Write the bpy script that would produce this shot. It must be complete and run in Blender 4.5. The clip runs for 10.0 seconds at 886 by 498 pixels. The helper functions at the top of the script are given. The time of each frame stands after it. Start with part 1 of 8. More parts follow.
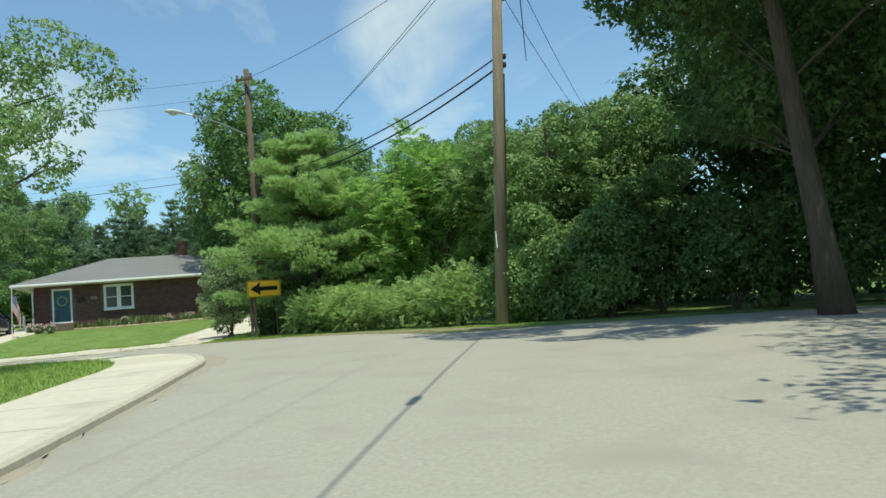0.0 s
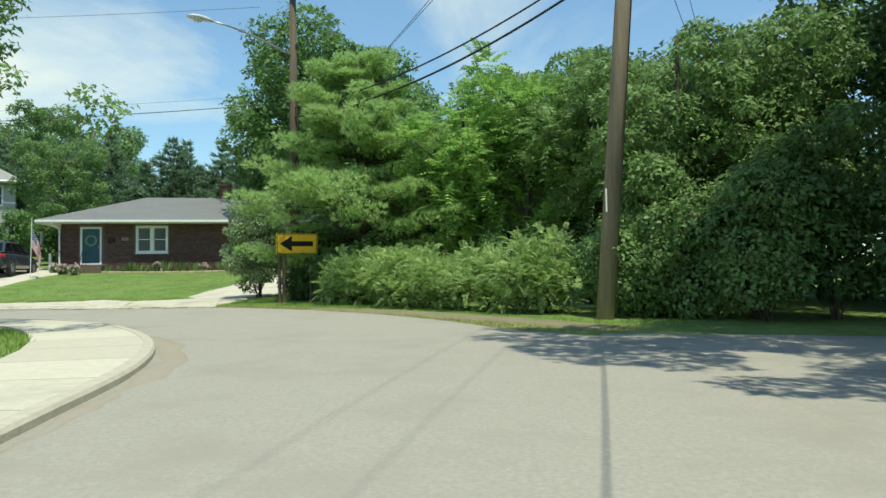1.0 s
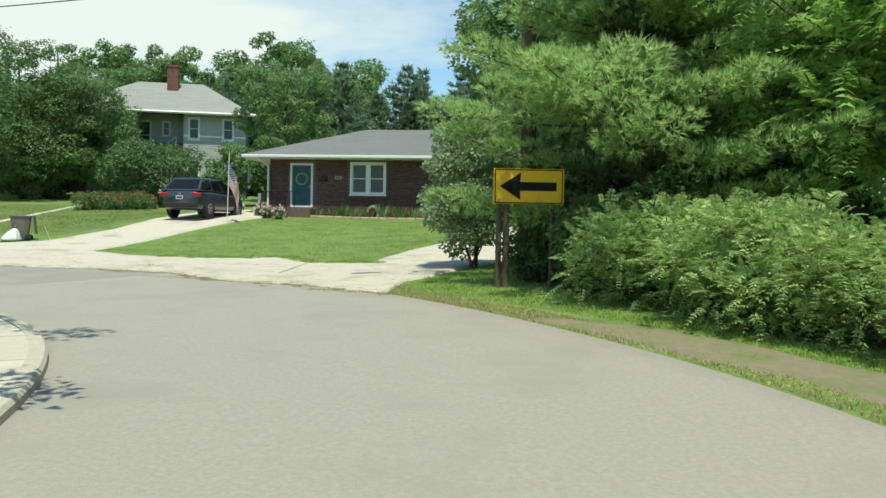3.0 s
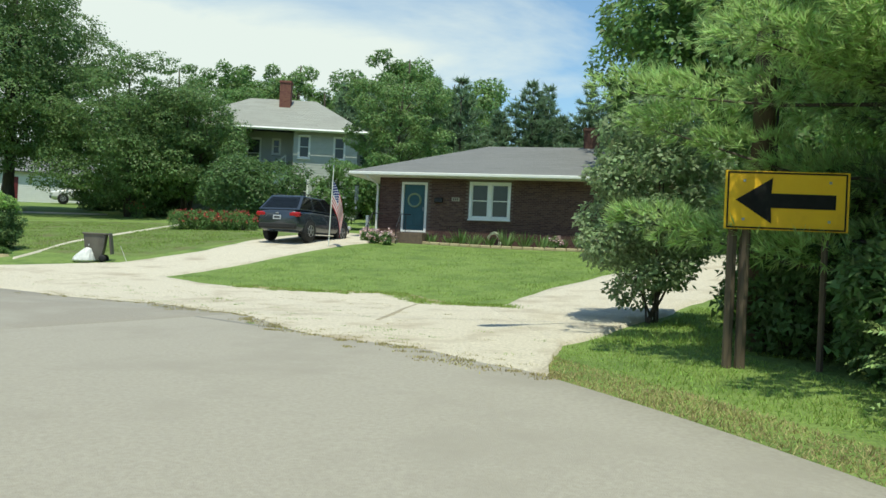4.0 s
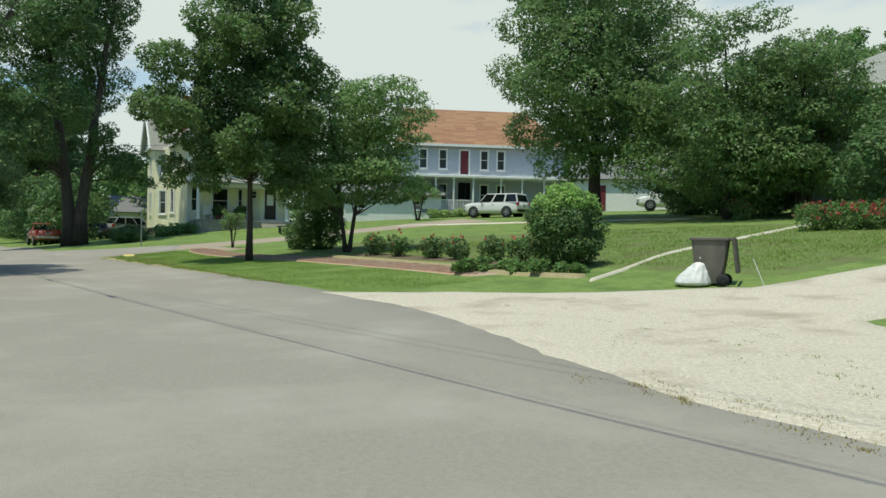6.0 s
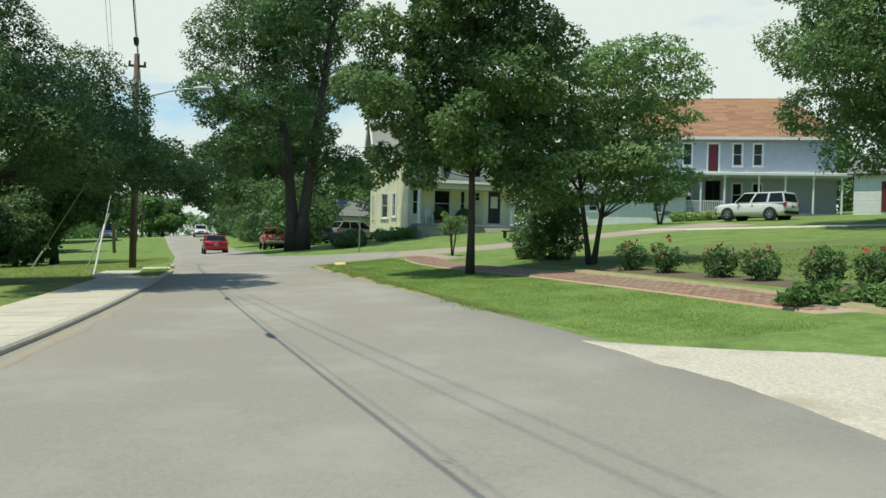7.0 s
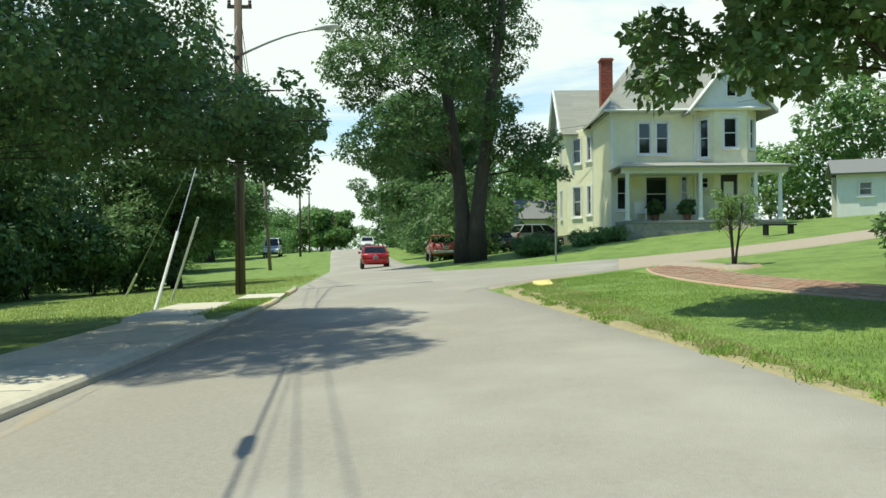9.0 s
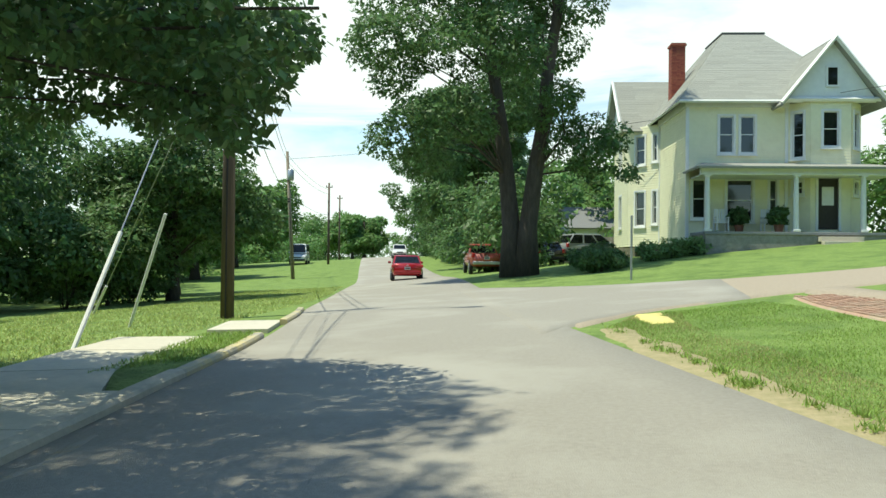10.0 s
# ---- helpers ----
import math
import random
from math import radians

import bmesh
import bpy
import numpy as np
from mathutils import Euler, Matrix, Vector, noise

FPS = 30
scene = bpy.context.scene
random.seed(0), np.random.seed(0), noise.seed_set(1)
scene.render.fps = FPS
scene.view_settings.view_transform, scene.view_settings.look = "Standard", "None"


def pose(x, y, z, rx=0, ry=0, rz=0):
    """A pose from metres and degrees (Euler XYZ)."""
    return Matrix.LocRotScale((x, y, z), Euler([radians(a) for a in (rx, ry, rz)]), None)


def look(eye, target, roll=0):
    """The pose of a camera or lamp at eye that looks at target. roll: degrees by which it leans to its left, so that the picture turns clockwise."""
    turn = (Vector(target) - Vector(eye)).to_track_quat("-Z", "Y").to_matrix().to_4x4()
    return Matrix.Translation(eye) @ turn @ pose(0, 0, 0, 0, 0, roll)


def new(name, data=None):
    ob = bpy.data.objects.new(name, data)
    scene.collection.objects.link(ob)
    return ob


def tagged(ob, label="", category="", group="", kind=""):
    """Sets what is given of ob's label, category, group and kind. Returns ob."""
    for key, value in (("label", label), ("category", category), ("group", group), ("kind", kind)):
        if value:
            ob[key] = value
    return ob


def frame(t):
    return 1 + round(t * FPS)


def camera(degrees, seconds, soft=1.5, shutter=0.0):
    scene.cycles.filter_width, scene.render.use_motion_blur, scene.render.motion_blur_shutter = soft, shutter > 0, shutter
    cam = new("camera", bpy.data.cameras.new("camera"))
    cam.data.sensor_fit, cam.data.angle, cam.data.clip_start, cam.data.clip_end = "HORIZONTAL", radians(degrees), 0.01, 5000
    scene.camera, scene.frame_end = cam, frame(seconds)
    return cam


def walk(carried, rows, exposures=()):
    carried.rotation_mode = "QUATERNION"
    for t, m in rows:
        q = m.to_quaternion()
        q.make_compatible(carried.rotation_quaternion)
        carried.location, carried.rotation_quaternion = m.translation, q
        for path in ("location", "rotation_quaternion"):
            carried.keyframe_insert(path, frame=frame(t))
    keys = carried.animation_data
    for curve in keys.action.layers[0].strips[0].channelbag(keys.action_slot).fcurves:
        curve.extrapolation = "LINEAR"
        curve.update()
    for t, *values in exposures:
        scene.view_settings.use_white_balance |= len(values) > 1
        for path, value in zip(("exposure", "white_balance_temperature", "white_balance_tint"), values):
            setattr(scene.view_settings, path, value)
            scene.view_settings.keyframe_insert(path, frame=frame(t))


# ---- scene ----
cam = camera(58.4, 10.0)
PATH = [
    (0, (1.054, -3.039, 0.704), (1.144, -1.049, 0.884), -5.1),
    (0.5, (0.999, -0.077, 0.952), (1.059, 1.917, 1.089), -2.4),
    (1, (0.798, 2.864, 1.169), (0.735, 4.861, 1.26), -0.9),
    (1.5, (0.621, 5.485, 1.335), (0.513, 7.481, 1.382), -0.9),
    (2, (0.241, 8.066, 1.513), (-0.004, 10.051, 1.518), -0.9),
    (2.5, (-0.35, 10.621, 1.659), (-0.812, 12.566, 1.628), 0.6),
    (3, (-1.093, 12.896, 1.711), (-1.761, 14.781, 1.66), 1.1),
    (4.3, (-4.588, 18.79, 1.765), (-5.633, 20.495, 1.798), 2.9),
    (4.5, (-5.261, 19.631, 1.762), (-6.414, 21.265, 1.787), 2.6),
    (5, (-7.323, 21.332, 1.759), (-8.762, 22.721, 1.761), 1.4),
    (5.5, (-9.789, 22.602, 1.734), (-11.467, 23.691, 1.722), 1.0),
    (6, (-12.443, 23.804, 1.714), (-14.294, 24.563, 1.697), 1.1),
    (6.2, (-13.51, 24.15, 1.742), (-15.408, 24.78, 1.727), 1.0),
    (7.3, (-20.081, 24.753, 1.842), (-22.078, 24.869, 1.821), 1.3),
    (7.5, (-21.262, 24.729, 1.836), (-23.261, 24.784, 1.816), 1.0),
    (8, (-24.18, 24.568, 1.838), (-26.179, 24.497, 1.821), 0.9),
    (8.5, (-27.138, 24.316, 1.771), (-29.132, 24.161, 1.752), 0.0),
    (9, (-30.159, 23.833, 1.698), (-32.149, 23.628, 1.697), -0.5),
    (9.5, (-33.049, 23.322, 1.718), (-35.031, 23.061, 1.74), 0.3),
    (10, (-35.936, 22.777, 1.796), (-37.915, 22.49, 1.817), 0.6),
]
EXPOSURES = [(0.0, -0.2, 6900, -6), (2.0, -0.1, 6900, -6), (3.0, -0.16, 6900, -5), (4.5, -0.3, 6900, -3), (5.5, -0.45, 6900, -2), (6.2, -0.45, 6900, -2),
             (7.5, -0.18, 6900, -3), (9.0, 0.0, 7000, -5), (10.0, 0.12, 7000, -5)]
walk(cam, [(t, look(eye, target, roll)) for t, eye, target, roll in PATH], EXPOSURES)

# ---------------------------------------------------------------- light
SUN_TO = Vector((0.15, -0.32, 0.94)).normalized()
sun = new("sun", bpy.data.lights.new("sun", "SUN"))
sun.data.energy, sun.data.angle, sun.data.color = 5.0, radians(0.55), (1.0, 0.955, 0.87)
sun.matrix_world = look((0, 0, 60), Vector((0, 0, 60)) - SUN_TO)

world = bpy.data.worlds.new("sky")
scene.world = world
world.use_nodes = True


def build_sky(nt):
    nodes, link = nt.nodes, nt.links.new
    nodes.clear()
    out, bg = nodes.new("ShaderNodeOutputWorld"), nodes.new("ShaderNodeBackground")
    sky = nodes.new("ShaderNodeTexSky")
    sky.sky_type, sky.sun_disc = "NISHITA", False
    sky.sun_elevation, sky.sun_rotation = radians(71), math.atan2(SUN_TO.x, SUN_TO.y)
    sky.air_density, sky.dust_density, sky.ozone_density = 1.15, 0.15, 2.6
    co = nodes.new("ShaderNodeTexCoord")
    sep = nodes.new("ShaderNodeSeparateXYZ")
    link(co.outputs["Generated"], sep.inputs[0])
    up = nodes.new("ShaderNodeMath")
    up.operation, up.inputs[1].default_value = "MAXIMUM", 0.16
    link(sep.outputs["Z"], up.inputs[0])
    flat = nodes.new("ShaderNodeVectorMath")
    flat.operation = "DIVIDE"
    comb = nodes.new("ShaderNodeCombineXYZ")
    for axis in "XYZ":
        link(up.outputs[0], comb.inputs[axis])
    link(co.outputs["Generated"], flat.inputs[0])
    link(comb.outputs[0], flat.inputs[1])
    stretch = nodes.new("ShaderNodeMapping")
    stretch.inputs["Scale"].default_value = (0.5, 0.36, 0.5)
    stretch.inputs["Rotation"].default_value = (0, 0, 0.5)
    link(flat.outputs[0], stretch.inputs["Vector"])
    cloud = nodes.new("ShaderNodeTexNoise")
    cloud.inputs["Scale"].default_value, cloud.inputs["Detail"].default_value = 1.1, 9
    cloud.inputs["Roughness"].default_value, cloud.inputs["Distortion"].default_value = 0.56, 0.5
    link(stretch.outputs[0], cloud.inputs["Vector"])
    # thicker cloud over the western half of the sky
    west = nodes.new("ShaderNodeMath")
    west.operation, west.inputs[1].default_value = "MULTIPLY_ADD", -0.27
    west.inputs[2].default_value = 0.0
    link(sep.outputs["X"], west.inputs[0])
    total = nodes.new("ShaderNodeMath")
    link(cloud.outputs["Fac"], total.inputs[0])
    link(west.outputs[0], total.inputs[1])
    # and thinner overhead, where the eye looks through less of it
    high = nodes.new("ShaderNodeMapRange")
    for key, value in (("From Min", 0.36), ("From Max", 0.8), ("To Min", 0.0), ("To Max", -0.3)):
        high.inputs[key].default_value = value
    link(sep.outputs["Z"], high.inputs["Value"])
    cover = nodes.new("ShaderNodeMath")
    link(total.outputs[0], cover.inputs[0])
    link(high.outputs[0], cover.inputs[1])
    ramp = nodes.new("ShaderNodeValToRGB")
    ramp.color_ramp.elements[0].position, ramp.color_ramp.elements[1].position = 0.55, 0.74
    ramp.color_ramp.elements[0].color = (0.04, 0.04, 0.04, 1)
    link(cover.outputs[0], ramp.inputs[0])
    mix = nodes.new("ShaderNodeMix")
    mix.data_type = "RGBA"
    mix.inputs["B"].default_value = (5.9, 6.3, 6.65, 1)
    link(ramp.outputs["Color"], mix.inputs["Factor"])
    deep = nodes.new("ShaderNodeMix")
    deep.data_type, deep.blend_type = "RGBA", "MULTIPLY"
    deep.inputs["Factor"].default_value = 1.0
    deep.inputs["B"].default_value = (0.92, 1.05, 1.19, 1)
    link(sky.outputs[0], deep.inputs["A"])
    link(deep.outputs["Result"], mix.inputs["A"])
    link(mix.outputs["Result"], bg.inputs["Color"])
    bg.inputs["Strength"].default_value = 0.165
    link(bg.outputs[0], out.inputs["Surface"])


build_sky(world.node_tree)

# ---------------------------------------------------------------- materials
MATS = {}


def mat(name, a, b=None, scale=4.0, rough=0.8, metal=0.0, bump=0.0, bump_scale=60.0, spots=None, spot_scale=0.6,
        spot_at=0.62, island=0.0, each=0.0, spec=0.5, stretch=(1, 1, 1), through_light=0.0, coat=0.0, bump_far=0.02):
    """A procedural surface: two colours mixed by fine noise, broad stains in a third, relief, and variation from piece to piece."""
    if name in MATS:
        return MATS[name]
    m = bpy.data.materials.new(name)
    m.use_nodes = True
    nt = m.node_tree
    nodes, link = nt.nodes, nt.links.new
    bsdf = nodes["Principled BSDF"]
    bsdf.inputs["Roughness"].default_value, bsdf.inputs["Metallic"].default_value = rough, metal
    bsdf.inputs["Specular IOR Level"].default_value = spec
    bsdf.inputs["Coat Weight"].default_value = coat
    b = b or tuple(c * 0.8 for c in a)
    geo = nodes.new("ShaderNodeNewGeometry")
    place = nodes.new("ShaderNodeMapping")
    place.inputs["Scale"].default_value = stretch
    link(geo.outputs["Position"], place.inputs["Vector"])
    fine = nodes.new("ShaderNodeTexNoise")
    fine.inputs["Scale"].default_value, fine.inputs["Detail"].default_value = scale, 6
    fine.inputs["Roughness"].default_value = 0.65
    link(place.outputs[0], fine.inputs["Vector"])
    ramp = nodes.new("ShaderNodeValToRGB")
    ramp.color_ramp.elements[0].position, ramp.color_ramp.elements[1].position = 0.32, 0.68
    ramp.color_ramp.elements[0].color, ramp.color_ramp.elements[1].color = (*a, 1), (*b, 1)
    link(fine.outputs["Fac"], ramp.inputs[0])
    colour = ramp.outputs["Color"]
    if spots:
        broad = nodes.new("ShaderNodeTexNoise")
        broad.inputs["Scale"].default_value, broad.inputs["Detail"].default_value = spot_scale, 5
        broad.inputs["Roughness"].default_value = 0.6
        link(place.outputs[0], broad.inputs["Vector"])
        edge = nodes.new("ShaderNodeValToRGB")
        edge.color_ramp.elements[0].position, edge.color_ramp.elements[1].position = spot_at - 0.1, spot_at + 0.1
        link(broad.outputs["Fac"], edge.inputs[0])
        mix = nodes.new("ShaderNodeMix")
        mix.data_type = "RGBA"
        mix.inputs["B"].default_value = (*spots, 1)
        link(edge.outputs["Color"], mix.inputs["Factor"])
        link(colour, mix.inputs["A"])
        colour = mix.outputs["Result"]
    for amount, source in ((island, (geo, "Random Per Island")), (each, None)):
        if amount:
            if source is None:
                info = nodes.new("ShaderNodeObjectInfo")
                value = info.outputs["Random"]
            else:
                value = source[0].outputs[source[1]]
            span = nodes.new("ShaderNodeMapRange")
            span.inputs["To Min"].default_value, span.inputs["To Max"].default_value = 1 - amount, 1 + amount
            link(value, span.inputs["Value"])
            hsv = nodes.new("ShaderNodeHueSaturation")
            link(span.outputs[0], hsv.inputs["Value"])
            hue = nodes.new("ShaderNodeMapRange")
            hue.inputs["To Min"].default_value, hue.inputs["To Max"].default_value = 0.5 - amount * 0.05, 0.5 + amount * 0.05
            link(value, hue.inputs["Value"])
            link(hue.outputs[0], hsv.inputs["Hue"])
            link(colour, hsv.inputs["Color"])
            colour = hsv.outputs["Color"]
    link(colour, bsdf.inputs["Base Color"])
    if bump:
        grain = nodes.new("ShaderNodeTexNoise")
        grain.inputs["Scale"].default_value, grain.inputs["Detail"].default_value = bump_scale, 4
        link(place.outputs[0], grain.inputs["Vector"])
        relief = nodes.new("ShaderNodeBump")
        relief.inputs["Strength"].default_value, relief.inputs["Distance"].default_value = bump, bump_far
        link(grain.outputs["Fac"], relief.inputs["Height"])
        link(relief.outputs[0], bsdf.inputs["Normal"])
    if through_light:
        glow = nodes.new("ShaderNodeBsdfTranslucent")
        link(colour, glow.inputs["Color"])
        add = nodes.new("ShaderNodeMixShader")
        add.inputs[0].default_value = through_light
        link(bsdf.outputs[0], add.inputs[1])
        link(glow.outputs[0], add.inputs[2])
        link(add.outputs[0], nodes["Material Output"].inputs["Surface"])
    MATS[name] = m
    return m


def leafy(name, a, b, through_light=0.38, island=0.35):
    a, b = [tuple(1.06 * c + 0.17 * (0.25 * q[0] + 0.65 * q[1] + 0.1 * q[2]) for c in q) for q in (a, b)]
    return mat(name, a, b, scale=0.9, rough=0.5, island=island, through_light=through_light, spec=0.35)


def glass(name, tint=(0.02, 0.025, 0.03), rough=0.04):
    return mat(name, tint, tint, rough=rough, spec=0.8)


ASPHALT = mat("worn_asphalt", (0.325, 0.297, 0.25), (0.40, 0.37, 0.313), 26, 0.9, bump=0.45, bump_scale=110, spots=(0.325, 0.297, 0.25), spot_scale=0.9, spot_at=0.6)
ASPHALT_DARK = mat("resurfaced_asphalt", (0.275, 0.25, 0.21), (0.335, 0.307, 0.26), 26, 0.9, bump=0.45, bump_scale=110, spots=(0.37, 0.345, 0.295), spot_scale=0.45, spot_at=0.57)
SHADOW_LINE = mat("shadow_line_grey", (0.20, 0.19, 0.17), (0.26, 0.25, 0.22), 20, 0.9, bump=0.3, bump_scale=110)
GRAVEL = mat("pale_gravel", (0.78, 0.71, 0.575), (0.52, 0.465, 0.37), 24, 0.95, bump=0.9, bump_scale=45, spots=(0.46, 0.39, 0.29), spot_scale=0.9, spot_at=0.62, bump_far=0.04)
CONCRETE = mat("pale_concrete", (0.60, 0.55, 0.44), (0.52, 0.475, 0.38), 9, 0.9, bump=0.25, bump_scale=80, spots=(0.38, 0.35, 0.29), spot_scale=0.7, spot_at=0.64, each=0.06)
KERB = mat("kerb_concrete", (0.55, 0.50, 0.40), (0.44, 0.40, 0.32), 8, 0.92, bump=0.4, bump_scale=50)
YELLOW_KERB = mat("worn_yellow_paint", (0.62, 0.50, 0.20), (0.46, 0.41, 0.29), 7, 0.8, bump=0.3, bump_scale=50, spots=(0.38, 0.35, 0.29), spot_scale=2.2, spot_at=0.52)
DIRT = mat("dry_dirt", (0.40, 0.325, 0.19), (0.27, 0.245, 0.12), 9, 0.95, bump=0.6, bump_scale=40)
LEAF_LITTER = mat("orange_litter", (0.38, 0.29, 0.18), (0.33, 0.30, 0.25), 22, 0.95, spots=(0.345, 0.315, 0.265), spot_scale=3.0, spot_at=0.5, bump=0.6, bump_scale=60)
GRASS_SOIL = mat("lawn_soil", (0.145, 0.22, 0.048), (0.23, 0.32, 0.08), 7, 0.95, bump=1.0, bump_scale=14, spots=(0.115, 0.185, 0.04), spot_scale=1.1, spot_at=0.56, bump_far=0.08)
BLADE = mat("grass_blade", (0.25, 0.365, 0.075), (0.32, 0.43, 0.11), 0.7, 0.6, island=0.35, through_light=0.3, spec=0.3)
PALE_BLADE = mat("sunburnt_grass_blade", (0.40, 0.47, 0.14), (0.47, 0.53, 0.19), 0.5, 0.6, island=0.3, through_light=0.3, spec=0.3)
DRY_BLADE = mat("dry_grass_blade", (0.46, 0.385, 0.20), (0.36, 0.33, 0.14), 2.0, 0.7, island=0.35, through_light=0.25, spec=0.3)
BRICK_WALK = mat("red_paver", (0.46, 0.285, 0.20), (0.39, 0.26, 0.185), 9, 0.9, bump=0.4, bump_scale=60, each=0.1, island=0.1, spots=(0.40, 0.33, 0.24), spot_scale=0.9, spot_at=0.55)
BARK = mat("grey_bark", (0.10, 0.082, 0.064), (0.055, 0.044, 0.034), 9, 0.95, bump=1.0, bump_scale=16, stretch=(1, 1, 0.22), bump_far=0.06)
POLE_WOOD = mat("creosote_wood", (0.15, 0.11, 0.075), (0.085, 0.062, 0.045), 12, 0.9, bump=0.6, bump_scale=30, stretch=(1, 1, 0.06))
POLE_GREY = mat("weathered_pole_wood", (0.31, 0.255, 0.19), (0.20, 0.16, 0.115), 12, 0.9, bump=0.6, bump_scale=30, stretch=(1, 1, 0.06))
STEEL = mat("galvanised_steel", (0.46, 0.47, 0.48), (0.36, 0.37, 0.38), 14, 0.45, 0.8)
DARK_METAL = mat("black_metal", (0.02, 0.02, 0.022), (0.035, 0.035, 0.035), 20, 0.5, 0.4)
WIRE = mat("black_cable", (0.012, 0.012, 0.013), (0.02, 0.02, 0.02), 20, 0.6)
WHITE = mat("white_paint", (0.80, 0.80, 0.77), (0.72, 0.72, 0.69), 3, 0.55, bump=0.05)
PVC = mat("white_plastic", (0.78, 0.78, 0.74), (0.70, 0.70, 0.66), 5, 0.5)
BRICK = mat("dark_red_brick", (0.145, 0.078, 0.058), (0.095, 0.055, 0.044), 18, 0.9, bump=0.4, bump_scale=70, each=0.3, island=0.3)
MORTAR = mat("brick_mortar", (0.19, 0.15, 0.125), (0.14, 0.11, 0.095), 20, 0.95, bump=0.4, bump_scale=80)
CHIMNEY_BROWN = mat("brown_chimney_brick", (0.15, 0.075, 0.055), (0.10, 0.05, 0.04), 12, 0.9, bump=0.4, bump_scale=60, island=0.2)
CHIMNEY_RED = mat("chimney_brick", (0.34, 0.09, 0.06), (0.24, 0.07, 0.05), 12, 0.9, bump=0.4, bump_scale=60, island=0.2)
SHINGLE = mat("grey_shingle", (0.235, 0.235, 0.23), (0.17, 0.17, 0.168), 22, 0.95, bump=0.5, bump_scale=45, spots=(0.20, 0.20, 0.198), spot_scale=0.5, spot_at=0.55, island=0.07)
SHINGLE_TAN = mat("grey_tan_shingle", (0.34, 0.34, 0.30), (0.27, 0.27, 0.24), 20, 0.95, bump=0.5, bump_scale=45, island=0.07)
SHINGLE_ORANGE = mat("orange_shingle", (0.37, 0.20, 0.115), (0.30, 0.165, 0.095), 14, 0.95, bump=0.4, bump_scale=40, island=0.16)
YELLOW_SIDING = mat("cream_siding", (0.86, 0.82, 0.58), (0.8, 0.76, 0.53), 3, 0.65, bump=0.05, spots=(0.66, 0.61, 0.40), spot_scale=0.5, spot_at=0.68)
GREY_SIDING = mat("grey_siding", (0.46, 0.47, 0.43), (0.40, 0.41, 0.375), 3, 0.7)
BLUE_SIDING = mat("pale_blue_siding", (0.45, 0.49, 0.53), (0.39, 0.43, 0.47), 3, 0.7)
STONE = mat("grey_stone", (0.30, 0.29, 0.26), (0.20, 0.19, 0.17), 5, 0.9, bump=0.6, bump_scale=20, each=0.2)
PANE = mat("window_glass", (0.05, 0.058, 0.055), (0.04, 0.048, 0.046), rough=0.08, spec=0.35)
DARK_PANE = glass("dark_window_glass", (0.012, 0.013, 0.015))
TEAL = mat("teal_door_paint", (0.025, 0.10, 0.125), (0.02, 0.08, 0.10), 3, 0.45)
RUBBER = mat("black_rubber", (0.015, 0.015, 0.016), (0.025, 0.025, 0.026), 20, 0.85)
LAMP_RED = mat("red_lens", (0.42, 0.02, 0.025), (0.34, 0.02, 0.02), 8, 0.2, spec=0.7)
CLEAR_LENS = mat("clear_lens", (0.65, 0.66, 0.66), (0.5, 0.5, 0.5), 8, 0.15, spec=0.7)

# ---------------------------------------------------------------- builders
def mesh_from(name, verts, faces, material, smooth=False):
    me = bpy.data.meshes.new(name)
    me.from_pydata([tuple(v) for v in verts], [], [tuple(f) for f in faces])
    me.materials.append(material)
    if smooth:
        me.polygons.foreach_set("use_smooth", [True] * len(me.polygons))
    me.update()
    return me


def mesh_flat(name, verts, loops, size, material, smooth=False):
    """A mesh of many equal faces (size corners each) from arrays."""
    me = bpy.data.meshes.new(name)
    verts = np.ascontiguousarray(verts, dtype=np.float32)
    loops = np.ascontiguousarray(loops, dtype=np.int32).ravel()
    count = len(loops) // size
    me.vertices.add(len(verts))
    me.vertices.foreach_set("co", verts.ravel())
    me.loops.add(len(loops))
    me.loops.foreach_set("vertex_index", loops)
    me.polygons.add(count)
    me.polygons.foreach_set("loop_start", np.arange(count, dtype=np.int32) * size)
    me.polygons.foreach_set("loop_total", np.full(count, size, dtype=np.int32))
    me.materials.append(material)
    if smooth:
        me.polygons.foreach_set("use_smooth", np.ones(count, dtype=bool))
    me.update(calc_edges=True)
    return me


def part(name, bm, material, parent, label="", smooth=False):
    """Links a bmesh (or a mesh) as one mesh object under a thing or a part."""
    if isinstance(bm, bmesh.types.BMesh):
        me = bpy.data.meshes.new(name)
        bm.normal_update()
        bm.to_mesh(me)
        bm.free()
        me.materials.append(material)
        if smooth:
            me.polygons.foreach_set("use_smooth", [True] * len(me.polygons))
    else:
        me = bm
    ob = new(name, me)
    if parent is not None:
        ob.parent = parent
    if label:
        ob["label"] = label
    return ob


def thing(name, label, category, at=(0, 0, 0), turn=0.0, group="", kind=""):
    """An Empty at the base of a thing; its parts are built in its own axes."""
    ob = new(name)
    ob.empty_display_size = 0.3
    ob.matrix_world = pose(*at, 0, 0, turn)
    return tagged(ob, label, category, group, kind)


